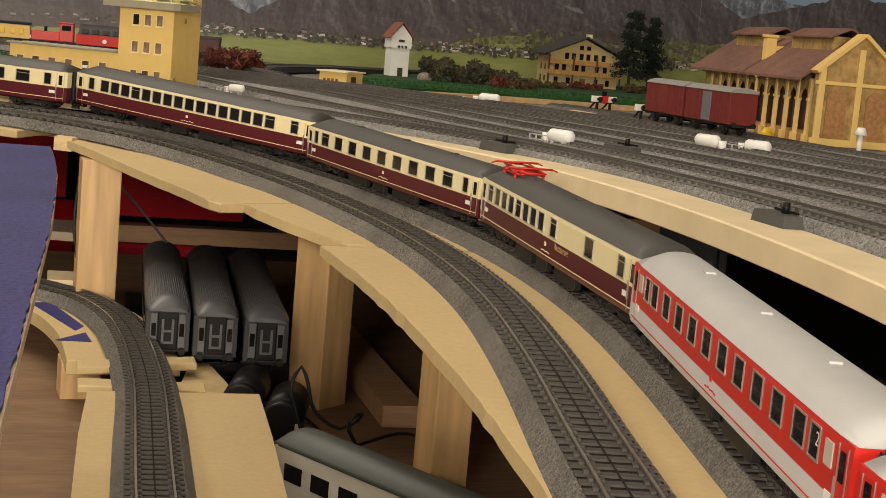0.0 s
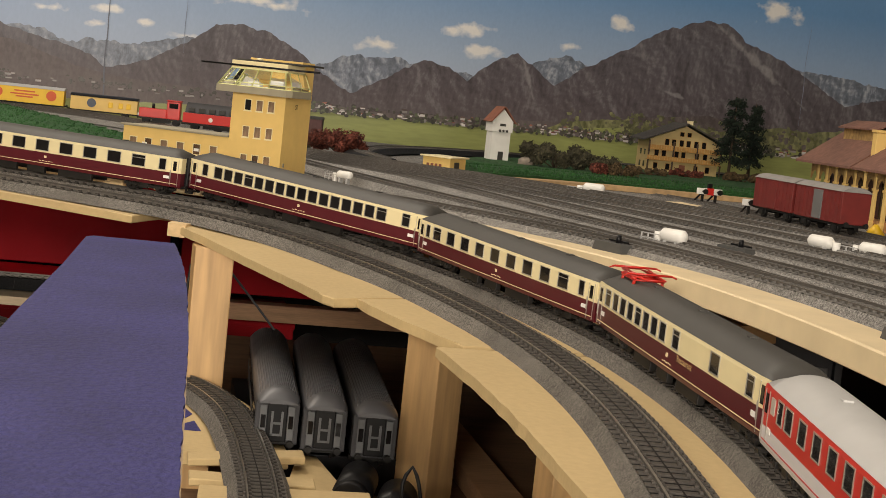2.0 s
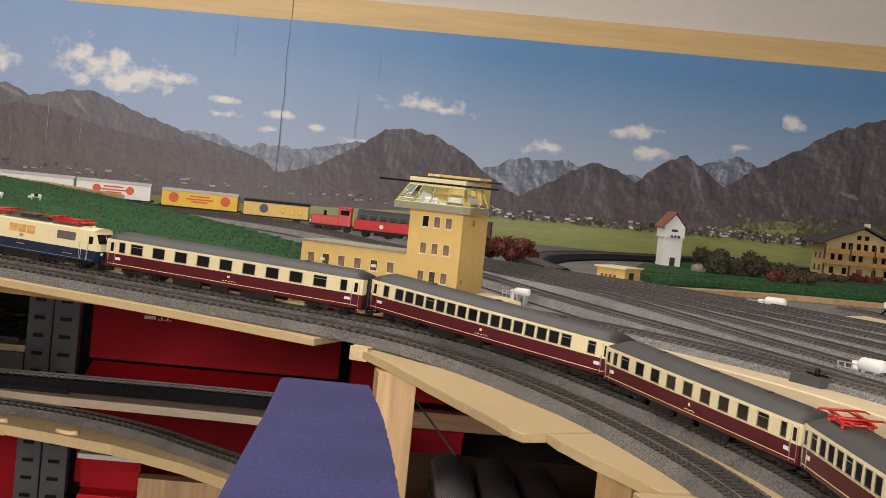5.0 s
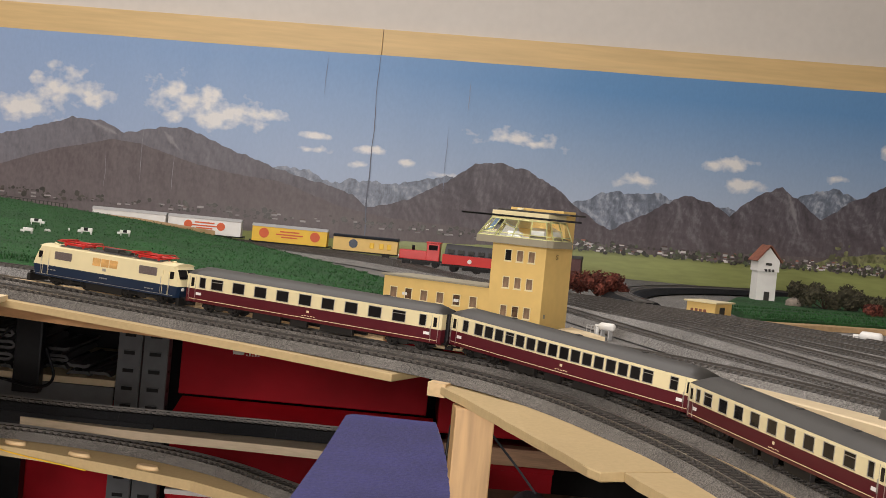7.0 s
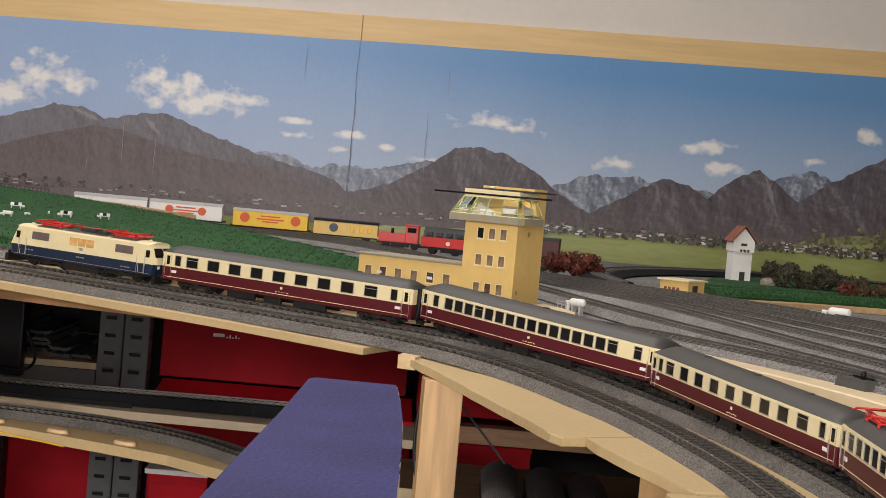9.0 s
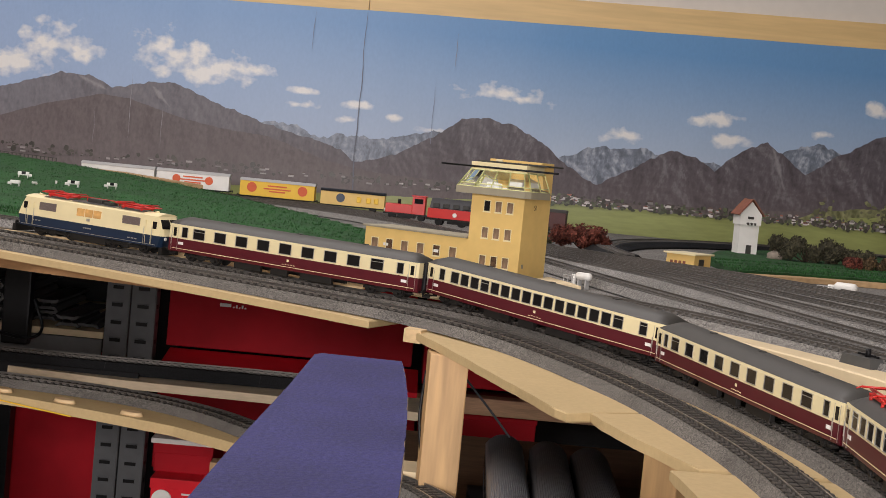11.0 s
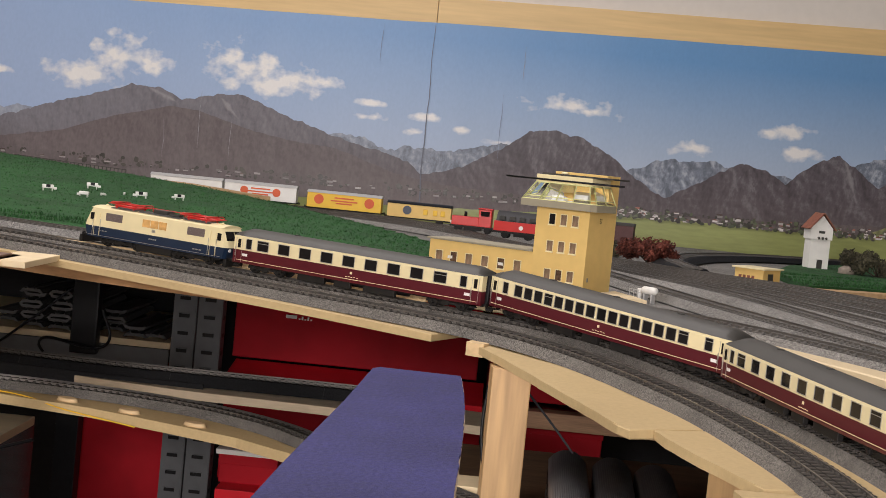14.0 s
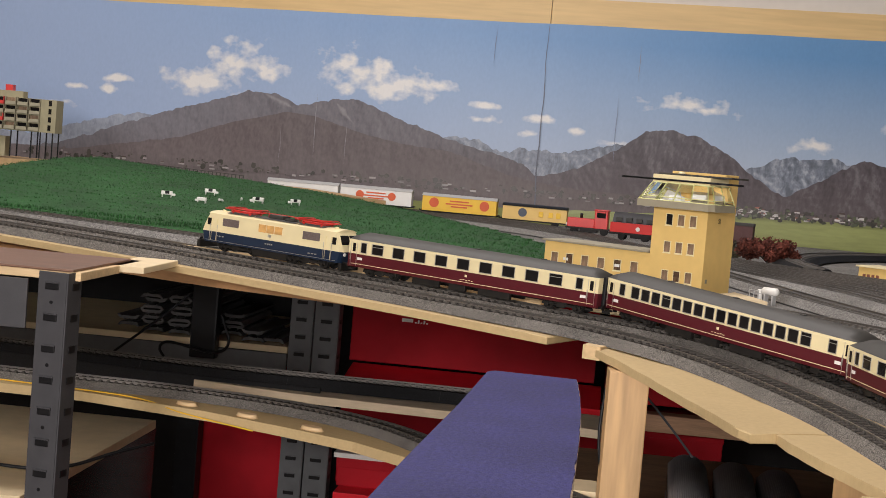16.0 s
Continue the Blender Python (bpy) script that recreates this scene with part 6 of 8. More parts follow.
# ---- apartment block ----
apt = thing("apartment_block", "grey-green apartment block with balconies on tall stilts", "apartment block", at=pose(-0.748, 2.20, 0.05, 0, 0, 6))
M["apt"] = material("grey_green_render", (0.30, 0.27, 0.17), 0.8, scale=80, vary=0.12)
bm = bmesh.new()
box(bm, -0.15, 0.004, 0.045, 0.0, 0.05, 0.101)
ab = part("wall", bm, M["apt"], apt)
for r in range(4):
    z = 0.047 + r * 0.0138
    for c_ in range(6):
        x = -0.147 + c_ * 0.0205
        bm = bmesh.new()
        box(bm, x, -0.004, z, x + 0.018, 0.0035, z + 0.0014)
        box(bm, x, -0.004, z + 0.0014, x + 0.018, -0.0034, z + 0.0058)
        for q in (0, 0.0174):
            box(bm, x + q, -0.004, z + 0.0014, x + q + 0.0006, 0.0035, z + 0.0125)
        bc = part("balcony", bm, M["signal_red"] if (r * 6 + c_) in (20, 8) else M["grey_trim"], apt)
        bm = bmesh.new()
        box(bm, x + 0.001, 0.0032, z + 0.002, x + 0.0165, 0.0044, z + 0.0118)
        part("balcony_window", bm, M["curtain"] if (r + c_) % 3 == 0 else M["window"], bc)
    bm = bmesh.new()
    box(bm, -0.013, 0.0032, z + 0.002, -0.008, 0.0042, z + 0.011)
    part("stair_window", bm, M["window"], ab)
bm = bmesh.new()
box(bm, -0.105, 0.012, 0.1012, -0.06, 0.04, 0.112)
box(bm, -0.092, 0.016, 0.112, -0.08, 0.034, 0.122, index=1)
part("roof_house", bm, [M["apt"], M["signal_red"]], apt)
for x in (-0.145, -0.11, -0.075, -0.04, -0.025, -0.004):
    for y in (0.006, 0.046):
        bm = bmesh.new()
        box(bm, x - 0.001, y - 0.001, 0, x + 0.001, y + 0.001, 0.045)
        part("stilt", bm, M["black"], apt)
bm = bmesh.new()
box(bm, -0.15, 0.01, 0.0, -0.085, 0.045, 0.034)
part("ground_floor", bm, M["apt"], apt)

# ---- conifers and bushes ----
def leaves(bm, r, place, count, size, index=0):
    for _ in range(count):
        p = place()
        n = Vector((r.gauss(0, 1), r.gauss(0, 1), r.gauss(0, 1))).normalized()
        t = n.orthogonal().normalized()
        b_ = n.cross(t)
        s = size * r.uniform(0.6, 1.5)
        q = [p + t * s, p + b_ * s * 0.55, p - t * s, p - b_ * s * 0.55]
        bm.faces.new([bm.verts.new(x) for x in q]).material_index = index


def conifer(x, y, z, h, w, seed, label):
    r = random.Random(seed)
    t = thing("conifer", label, "tree", "trees behind the chalet", at=pose(x, y, z))
    bm = bmesh.new()
    cyl(bm, (0, 0, 0), (0, 0, h * 0.95), 0.0035, 0.0008, seg=8)
    limbs = []
    for k in range(34):
        u = 0.22 + 0.74 * ((k // 5) + 0.35 * r.random()) / 7
        a = r.uniform(0, 6.28)
        ln = w * (1.02 - u) ** 0.6 * r.uniform(0.45, 1.35)
        e = Vector((math.cos(a) * ln, math.sin(a) * ln, h * u - ln * 0.25))
        cyl(bm, (0, 0, h * u), e, 0.0011, 0.0003, seg=5)
        limbs.append((Vector((0, 0, h * u)), e))
    part("trunk", bm, M["bark"], t)
    bm = bmesh.new()
    for a, b_ in limbs:
        leaves(bm, r, lambda: a.lerp(b_, r.uniform(0.15, 1.05)) + Vector((r.gauss(0, 0.004), r.gauss(0, 0.004), r.gauss(0, 0.0035))), 190, 0.0022)
    part("crown", bm, M["fir"], t)


conifer(1.207, 2.33, 0.005, 0.160, 0.040, 1, "tall dark fir beside the chalet")
conifer(1.258, 2.36, 0.005, 0.152, 0.027, 2, "slim dark fir with bare lower trunk")


def bush(x, y, z, w, d, h, mat, seed, label, count=900):
    r = random.Random(seed)
    t = thing("bush", label, "bush", "bushes on the grass bank", at=pose(x, y, z))
    bm = bmesh.new()
    for k in range(7):
        a = r.uniform(0, 6.28)
        cyl(bm, (0, 0, 0), (math.cos(a) * w * 0.4, math.sin(a) * d * 0.4, h * r.uniform(0.4, 0.8)), 0.0012, 0.0004, seg=5)
    part("twigs", bm, M["bark"], t)
    lumps = [(Vector((r.uniform(-0.5, 0.5) * w, r.uniform(-0.5, 0.5) * d, h * r.uniform(0.25, 0.62))), r.uniform(0.2, 0.36)) for _ in range(18)]
    bm = bmesh.new()

    def place():
        c_, s = lumps[r.randrange(18)]
        v = Vector((r.gauss(0, 1), r.gauss(0, 1), r.gauss(0, 1))).normalized() * (r.random() ** 0.3) * s * h
        p = c_ + v * r.uniform(0.8, 1.1)
        p.z = max(0.001, p.z)
        return p

    leaves(bm, r, place, count * 4, 0.0021)
    for c_, s in lumps:
        g = bmesh.ops.create_icosphere(bm, subdivisions=2, radius=s * h * 0.68)
        for v in g["verts"]:
            v.co = c_ + v.co * (1 + 0.7 * noise.noise(v.co * 300 + c_ * 50))
            v.co.z = max(0.0005, v.co.z)
    part("foliage", bm, M[mat], t)


bush(0.432, 1.96, -0.004, 0.075, 0.05, 0.040, "rust_leaf", 11, "rust-red lichen bush behind the tower", 1500)
bush(0.375, 2.05, -0.004, 0.05, 0.04, 0.028, "olive_leaf", 12, "low dark olive bush near the tracks")
bush(0.79, 2.02, 0.003, 0.11, 0.05, 0.047, "olive_leaf", 13, "wide dark olive hedge on the bank", 1800)
bush(0.86, 2.04, 0.003, 0.07, 0.04, 0.036, "olive_leaf", 14, "dark rounded hedge on the bank", 1100)
bush(0.838, 1.93, 0.003, 0.018, 0.018, 0.022, "rust_leaf", 15, "bright rust-red shrub before the hedge")
bush(0.88, 1.95, 0.003, 0.05, 0.03, 0.024, "brown_leaf", 16, "dry brown shrub on the bank")
bush(0.98, 2.12, 0.003, 0.07, 0.03, 0.018, "brown_leaf", 17, "low dry brown hedge before the chalet")
bush(1.08, 2.20, 0.003, 0.05, 0.03, 0.018, "rust_leaf", 18, "low rust-red hedge beside the chalet")
bush(1.20, 2.24, 0.003, 0.07, 0.03, 0.022, "brown_leaf", 19, "brown hedge beneath the firs")
bm = bmesh.new()
bmesh.ops.create_icosphere(bm, subdivisions=3, radius=0.012)
for v in bm.verts:
    v.co *= 1 + 0.35 * noise.noise(v.co * 160)
    v.co.z = max(-0.004, v.co.z * 0.95)
ob = link("boulder", bm, M["rock"], True)
ob.matrix_world = pose(0.745, 2.03, 0.008)
tagged(ob, "pale rough boulder beside the dark hedge", "rock")

# ---- grass ----
bm = bmesh.new()
nx, ny = 90, 34
grid = []
for j in range(ny):
    row = []
    for i in range(nx):
        u, v = i / (nx - 1), j / (ny - 1)
        x = -1.5 + 1.64 * u
        y0 = 1.405 + 0.30 * max(0, 0.72 - u) ** 1.2
        y1 = 2.36 - 0.62 * max(0.0, (u - 0.72) / 0.28) ** 1.5
        y = y0 + (y1 - y0) * v
        prof = math.sin(min(1.0, v * 1.25) * math.pi / 2) * (1 if v < 0.85 else 1 - (v - 0.85) * 3)
        z = 0.060 * min(1.0, (1 - u) * 2.0) ** 0.9 * max(0, prof) * (0.45 + 0.55 * min(1.0, max(0.0, (x + 0.80) / 0.13)))
        z += 0.0016 * noise.noise(Vector((x * 25, y * 25, 0))) + 0.0005 * noise.noise(Vector((x * 190, y * 190, 5)))
        row.append(bm.verts.new((x, y, z - 0.002 + 0.004 * (0 < j))))
    grid.append(row)
for j in range(ny - 1):
    for i in range(nx - 1):
        bm.faces.new((grid[j][i], grid[j][i + 1], grid[j + 1][i + 1], grid[j + 1][i]))
hill_spots = [(v.co.copy(), j) for j, row in enumerate(grid) for v in row if v.co.x > -0.95]
tagged(link("grass_hill", bm, M["grass"], True), "dark green flocked model meadow hill", "hill", kind="structure")
M["blade"] = material("green_grass_fibre", (0.020, 0.085, 0.018), 0.95, scale=200, vary=0.3, island=0.55)


def tufts(name, spots, count, tall, seed, label):
    """Short upright fibres scattered over a flocked surface."""
    r = random.Random(seed)
    verts, faces = [], []
    for _ in range(count):
        p = spots[r.randrange(len(spots))] + Vector((r.uniform(-0.009, 0.009), r.uniform(-0.012, 0.012), -0.0006))
        a = r.uniform(0, 6.28)
        w, h = r.uniform(0.0005, 0.0012), tall * r.uniform(0.5, 1.3)
        d = Vector((math.cos(a) * w, math.sin(a) * w, 0))
        k = len(verts)
        verts += [p - d, p + d, p + Vector((r.gauss(0, 0.0008), r.gauss(0, 0.0008), h))]
        faces.append((k, k + 1, k + 2))
    me = bpy.data.meshes.new(name)
    me.from_pydata(verts, [], faces)
    me.materials.append(M["blade"])
    tagged(new(name, me), label, "grass", kind="stuff")


tufts("grass_tufts", [p for p, j in hill_spots if j > 0], 26000, 0.0022, 31, "short green flock fibres over the meadow hill")
tufts("grass_tufts", [p for p, j in hill_spots if j in (1, 2)], 5000, 0.0040, 32, "ragged green grass edge at the hill's foot")
front = [(0.60, 1.62), (0.68, 1.66), (0.78, 1.69), (0.92, 1.70), (1.1, 1.70), (1.9, 1.70)]
bm = bmesh.new()
prism(bm, front + [(1.9, 2.50), (1.05, 2.48), (0.80, 2.32), (0.68, 2.14), (0.61, 1.9)], -0.005, 0.005)
tagged(link("grass_bank", bm, M["grass"]), "green flocked grass bank beneath the chalet", "grass", kind="structure")
bank_spots = [p + Vector((0, 0.008 * q * q, 0)) for p in spline([(x, y + 0.012, 0.005) for x, y in front[:5]], 0.006) for q in range(6)]
tufts("grass_tufts", bank_spots, 6000, 0.0034, 33, "ragged green grass along the bank's edge")
bm = bmesh.new()
sweep(bm, spline([(x, y, -0.005) for x, y in [(0.50, 1.74), (0.55, 1.66)] + front], 0.03), [(0.022, 0), (0.020, 0.006), (0.002, 0.007), (0.002, 0)])
tagged(link("bank_edge", bm, M["tan"]), "sandy wooden edge before the grass bank", "edge", kind="structure")
bm = bmesh.new()
sweep(bm, spline([(-1.3, 1.80, -0.005), (-0.6, 1.60, -0.005), (-0.3, 1.445, -0.005), (-0.08, 1.375, -0.005), (0.10, 1.36, -0.005)], 0.03), [(0, 0), (0, 0.005), (-0.03, 0.005), (-0.03, 0)])
tagged(link("bank_edge", bm, M["tan"]), "sandy wooden edge at the foot of the hill", "edge", kind="structure")
bm = bmesh.new()
sweep(bm, spline([(-1.3, 1.745, -0.005), (-0.6, 1.555, -0.005), (-0.3, 1.39, -0.005), (-0.08, 1.325, -0.005), (0.12, 1.30, -0.005)], 0.03), [(0.022, 0), (0.018, 0.004), (-0.018, 0.004), (-0.022, 0)])
tagged(link("black_roadway", bm, M["black_bed"]), "black foam strip between hill and station track", "roadway", kind="structure")
bm = bmesh.new()
prism(bm, [(-1.0, 2.18), (-0.62, 2.20), (-0.35, 2.30), (-0.2, 2.40), (-0.35, 2.46), (-1.0, 2.46)], -0.004, lambda x, y: 0.047 - 0.055 * max(0, x + 0.62))
tagged(link("earth_bank", bm, M["tan"]), "bare sandy earth bank behind the meadow", "bank", kind="structure")
fence = thing("lineside_fence", "tiny pale lineside fence along the hill crest", "fence")
bm = bmesh.new()
for i in range(30):
    u = i / 29
    x, y = -0.66 + 0.20 * u, 2.36 + 0.024 * u
    z = 0.052 - 0.0086 * u
    box(bm, x - 0.0008, y - 0.0006, z - 0.03, x + 0.0008, y + 0.0006, z + 0.004)
tagged(part("fence_posts", bm, M["roof_grey"], fence), kind="stuff")
bm = bmesh.new()
cyl(bm, (-0.66, 2.36, 0.0555), (-0.46, 2.384, 0.0469), 0.0006, seg=6)
part("fence_rail", bm, M["roof_grey"], fence)
bm = bmesh.new()
prism(bm, [(0.69, 1.31), (0.727, 1.10), (0.745, 1.11), (0.80, 1.40)], -0.005, 0.0036)
tagged(link("pale_offcut", bm, M["pale_pine"]), "pale bare wooden wedge between yard tracks", "offcut")
bm = bmesh.new()
prism(bm, [(0.305, 1.205), (0.325, 1.165), (0.345, 1.155), (0.338, 1.19), (0.322, 1.24)], -0.005, 0.0008)
tagged(link("pale_offcut", bm, M["pale_pine"]), "pale bare ground wedge beside the tower", "offcut")

# ---- toy cows ----
def toy_cow(x, y, z, turn, size, dark, label):
    bm = bmesh.new()
    s = size
    k = 1.0
    box(bm, -0.009 * s, -0.0028 * s, 0.005 * s, 0.009 * s, 0.0028 * s, 0.011 * s, bevel=0.0012 * s)
    for px in (-0.007, 0.007):
        for py in (-0.0018, 0.0018):
            cyl(bm, (px * s, py * s, 0), (px * s, py * s, 0.006 * s), 0.0008 * s, seg=6)
    box(bm, 0.0085 * s, -0.0016 * s, 0.0035 * s, 0.0135 * s, 0.0016 * s, 0.0075 * s, bevel=0.0008 * s)
    if dark:
        box(bm, -0.003 * s, -0.0030 * s, 0.0065 * s, 0.004 * s, 0.0030 * s, 0.0112 * s, bevel=0.0008 * s, index=1)
    ob = link("toy_cow", bm, [M["white"], M["black"]])
    ob.matrix_world = pose(x, y, z, 0, 0, turn)
    tagged(ob, label, "toy cow", "toy cows on the hill")

COWS = [
    (-0.399, 1.705, 0.0245, 20, 0.85, True, "black and white toy cow standing on the meadow"),
    (-0.347, 1.694, 0.0215, 170, 0.75, False, "white toy cow lying on the meadow"),
    (-0.364, 1.798, 0.0290, 10, 0.85, True, "black and white toy cow grazing uphill"),
    (-0.332, 1.734, 0.0235, 60, 0.45, False, "small white toy calf on the meadow"),
    (-0.314, 1.780, 0.0257, 100, 0.45, False, "small white toy calf on the slope"),
    (-0.287, 1.766, 0.0236, 175, 0.90, True, "black and white toy cow seen from the side"),
    (-0.245, 1.816, 0.0245, 200, 0.80, True, "black and white toy cow grazing alone"),
]

# ---- wagons and far train ----
def van(name, label, m, L, body, roof, h=0.030, half=0.0145, door=None, marks=None, group=""):
    """A two-axle van: body, arched roof, frame, wheels."""
    c = thing(name, label, "wagon", group, at=m)
    bm = bmesh.new()
    box(bm, -L / 2, -half, 0.0105, L / 2, half, 0.0105 + h, bevel=0.0004)
    b = part("body", bm, M[body], c)
    for i in range(int(L / 0.008)):
        x = -L / 2 + 0.006 + i * 0.008
        for s in (-1, 1) if door else ():
            bm = bmesh.new()
            box(bm, x - 0.0003, s * half - 0.0003, 0.012, x + 0.0003, s * half + 0.0003, 0.0095 + h)
            part("side_rib", bm, M[body], b)
    bm = bmesh.new()
    extrude_x(bm, arc_roof(half + 0.001, 0.0106 + h, 0.0155 + h, 10), -L / 2 - 0.001, L / 2 + 0.001)
    part("roof", bm, M[roof], c, smooth=False)
    if door:
        for s in (-1, 1):
            bm = bmesh.new()
            box(bm, -0.009, s * (half + 0.0004) - 0.0005, 0.0115, 0.009, s * (half + 0.0004) + 0.0005, 0.009 + h, bevel=0.0003)
            part("sliding_door", bm, M[door], c)
    if marks:
        for k, (x, r) in enumerate(marks):
            bm = bmesh.new()
            cyl(bm, (x, -half - 0.0006, 0.012 + h * 0.52), (x, -half + 0.0002, 0.012 + h * 0.52), r, seg=20)
            part("round_emblem", bm, M["ad_orange"], c, "orange-red round emblem")
        bm = bmesh.new()
        for j, (w, z) in enumerate(((0.036, 0.65), (0.05, 0.45), (0.03, 0.28))):
            box(bm, -w / 2, -half - 0.0005, 0.012 + h * z, w / 2, -half + 0.0001, 0.0145 + h * z)
        part("lettering_bar", bm, M["ad_orange"], c)
    bm = bmesh.new()
    box(bm, -L / 2 - 0.001, -0.011, 0.008, L / 2 + 0.001, 0.011, 0.0104)
    for e in (-1, 1):
        for s in (-1, 1):
            cyl(bm, (e * L / 2, s * 0.0101, 0.0105), (e * (L / 2 + 0.0045), s * 0.0101, 0.0105), 0.001, seg=8)
            cyl(bm, (e * (L / 2 + 0.0045), s * 0.0101, 0.0105), (e * (L / 2 + 0.0052), s * 0.0101, 0.0105), 0.0026, seg=10)
            box(bm, e * L * 0.32 - 0.004, s * 0.0115 - 0.001, 0.0035, e * L * 0.32 + 0.004, s * 0.0115 + 0.001, 0.0085)
    part("underframe", bm, M["under"], c)
    for e in (-1, 1):
        share("wheelset", WHEELS, c, pose(e * L * 0.32, 0, 0.0062))
    return c


van("freight_van", "brown-red goods van with grey arched roof", pose(0.798, 1.135, 0.0075, 0, 0, 92), 0.090, "van_red", "van_roof", door="van_red", group="goods vans beside the shed")
van("freight_van", "brown-red goods van with grey sliding door", pose(0.801, 1.034, 0.0075, 0, 0, 92), 0.096, "van_red", "van_roof", door="rack_light", group="goods vans beside the shed")

FY = 2.50
van("refrigerator_van", "white ventilated van half hidden by the hill", pose(-0.372, FY + 0.005, 0.003, 0, 0, 1), 0.134, "white", "roof_pale", h=0.027, group="far parked wagons")
van("refrigerator_van", "white van with orange round emblems", pose(-0.232, FY, 0.003, 0, 0, 0), 0.134, "white", "roof_pale", h=0.027, marks=((-0.03, 0.0075), (0.03, 0.0075)), group="far parked wagons")
van("refrigerator_van", "bright yellow beer van with orange emblems", pose(-0.074, FY - 0.01, 0.0, 0, 0, -3), 0.138, "ad_yellow", "roof_pale", h=0.027, marks=((-0.047, 0.009), (0.047, 0.009)), group="far parked wagons")
box_van = van("refrigerator_van", "golden yellow van with blue emblem and black roof", pose(0.066, FY - 0.02, -0.002, 0, 0, -4), 0.118, "yellow", "black", h=0.024, group="far parked wagons")
bm = bmesh.new()
cyl(bm, (-0.022, -0.0152, 0.024), (-0.022, -0.0142, 0.024), 0.008, seg=20)
part("round_emblem", bm, M["blue"], box_van, "dark blue round emblem")
bm = bmesh.new()
for x in (0.012, 0.03, 0.044):
    box(bm, x - 0.004, -0.0152, 0.018, x + 0.004, -0.0142, 0.028, bevel=0.001)
part("printed_panel", bm, M["ad_yellow"], box_van)


def diesel(label, m, L, low, kind):
    """A red diesel engine: hood, cab, frame and wheels."""
    c = thing("diesel_locomotive", label, "locomotive", "far parked engines", at=m)
    bm = bmesh.new()
    if kind == "shunter":
        box(bm, -L * 0.5, -0.010, 0.011, L * 0.12, 0.010, 0.026, bevel=0.001)
        part("hood", bm, M["signal_red"], c)
        bm = bmesh.new()
        box(bm, L * 0.12, -0.014, 0.011, L * 0.42, 0.014, 0.040, bevel=0.001)
        cab = part("cab", bm, M["signal_red"], c)
        for s in (-1, 1):
            bm = bmesh.new()
            box(bm, L * 0.17, s * 0.0141 - 0.0004, 0.029, L * 0.37, s * 0.0141 + 0.0004, 0.037)
            part("cab_window", bm, M["window"], cab)
        bm = bmesh.new()
        box(bm, L * 0.10, -0.015, 0.0402, L * 0.44, 0.015, 0.042, bevel=0.0005)
        part("cab_roof", bm, M["signal_red"], c)
        bm = bmesh.new()
        cyl(bm, (-L * 0.2, 0, 0.026), (-L * 0.2, 0, 0.034), 0.0025, seg=10)
        part("exhaust", bm, M["black"], c)
    else:
        extrude_x(bm, [(-0.0155, 0.012), (-0.0155, 0.0275), (0.0155, 0.0275), (0.0155, 0.012)], -L / 2, L / 2)
        part("body", bm, M["signal_red"], c)
        bm = bmesh.new()
        extrude_x(bm, arc_roof(0.0152, 0.0276, 0.044, 12, 2.0), -L / 2 + 0.003, L / 2 - 0.003)
        part("roof", bm, M["rack"], c, "dark grey rounded roof")
        for i in range(6):
            bm = bmesh.new()
            x = -L * 0.38 + i * L * 0.15
            box(bm, x - 0.005, -0.0162, 0.030, x + 0.005, -0.013, 0.036)
            part("side_grille", bm, M["roof_grey"], c)
        bm = bmesh.new()
        cyl(bm, (-0.01, -0.0162, 0.019), (-0.01, -0.0150, 0.019), 0.0035, seg=16)
        part("round_emblem", bm, M["white"], c)
    bm = bmesh.new()
    box(bm, -L / 2 - 0.002, -0.0155, 0.0085, L / 2 + 0.002, 0.0155, 0.0112)
    box(bm, -L * 0.2, -0.013, 0.004, L * 0.2, 0.013, 0.0085)
    part("underframe", bm, M["under"], c)
    for x in (-0.34, 0.0, 0.34):
        share("wheelset", WHEELS, c, pose(x * L, 0, 0.0062))
    for e in (-1, 1):
        bm = bmesh.new()
        cyl(bm, (e * (L / 2), 0, 0.0145), (e * (L / 2 + 0.003), 0, 0.0145), 0.0025, seg=10)
        part("headlight", bm, M["white"], c)
    return c


diesel("bright red diesel shunter with tall cab", pose(0.168, 2.20, 0.004, 0, 0, -6), 0.072, 0, "shunter")
diesel("bright red main-line diesel with grey roof", pose(0.258, 2.13, 0.003, 0, 0, -14), 0.11, 0, "main")
van("freight_van", "dark brown van standing behind the signal tower", pose(0.395, 2.34, -0.004, 0, 0, -12), 0.105, "van_dark_and_arcade_shade", "roof_grey", door="van_dark_and_arcade_shade", group="far parked wagons")

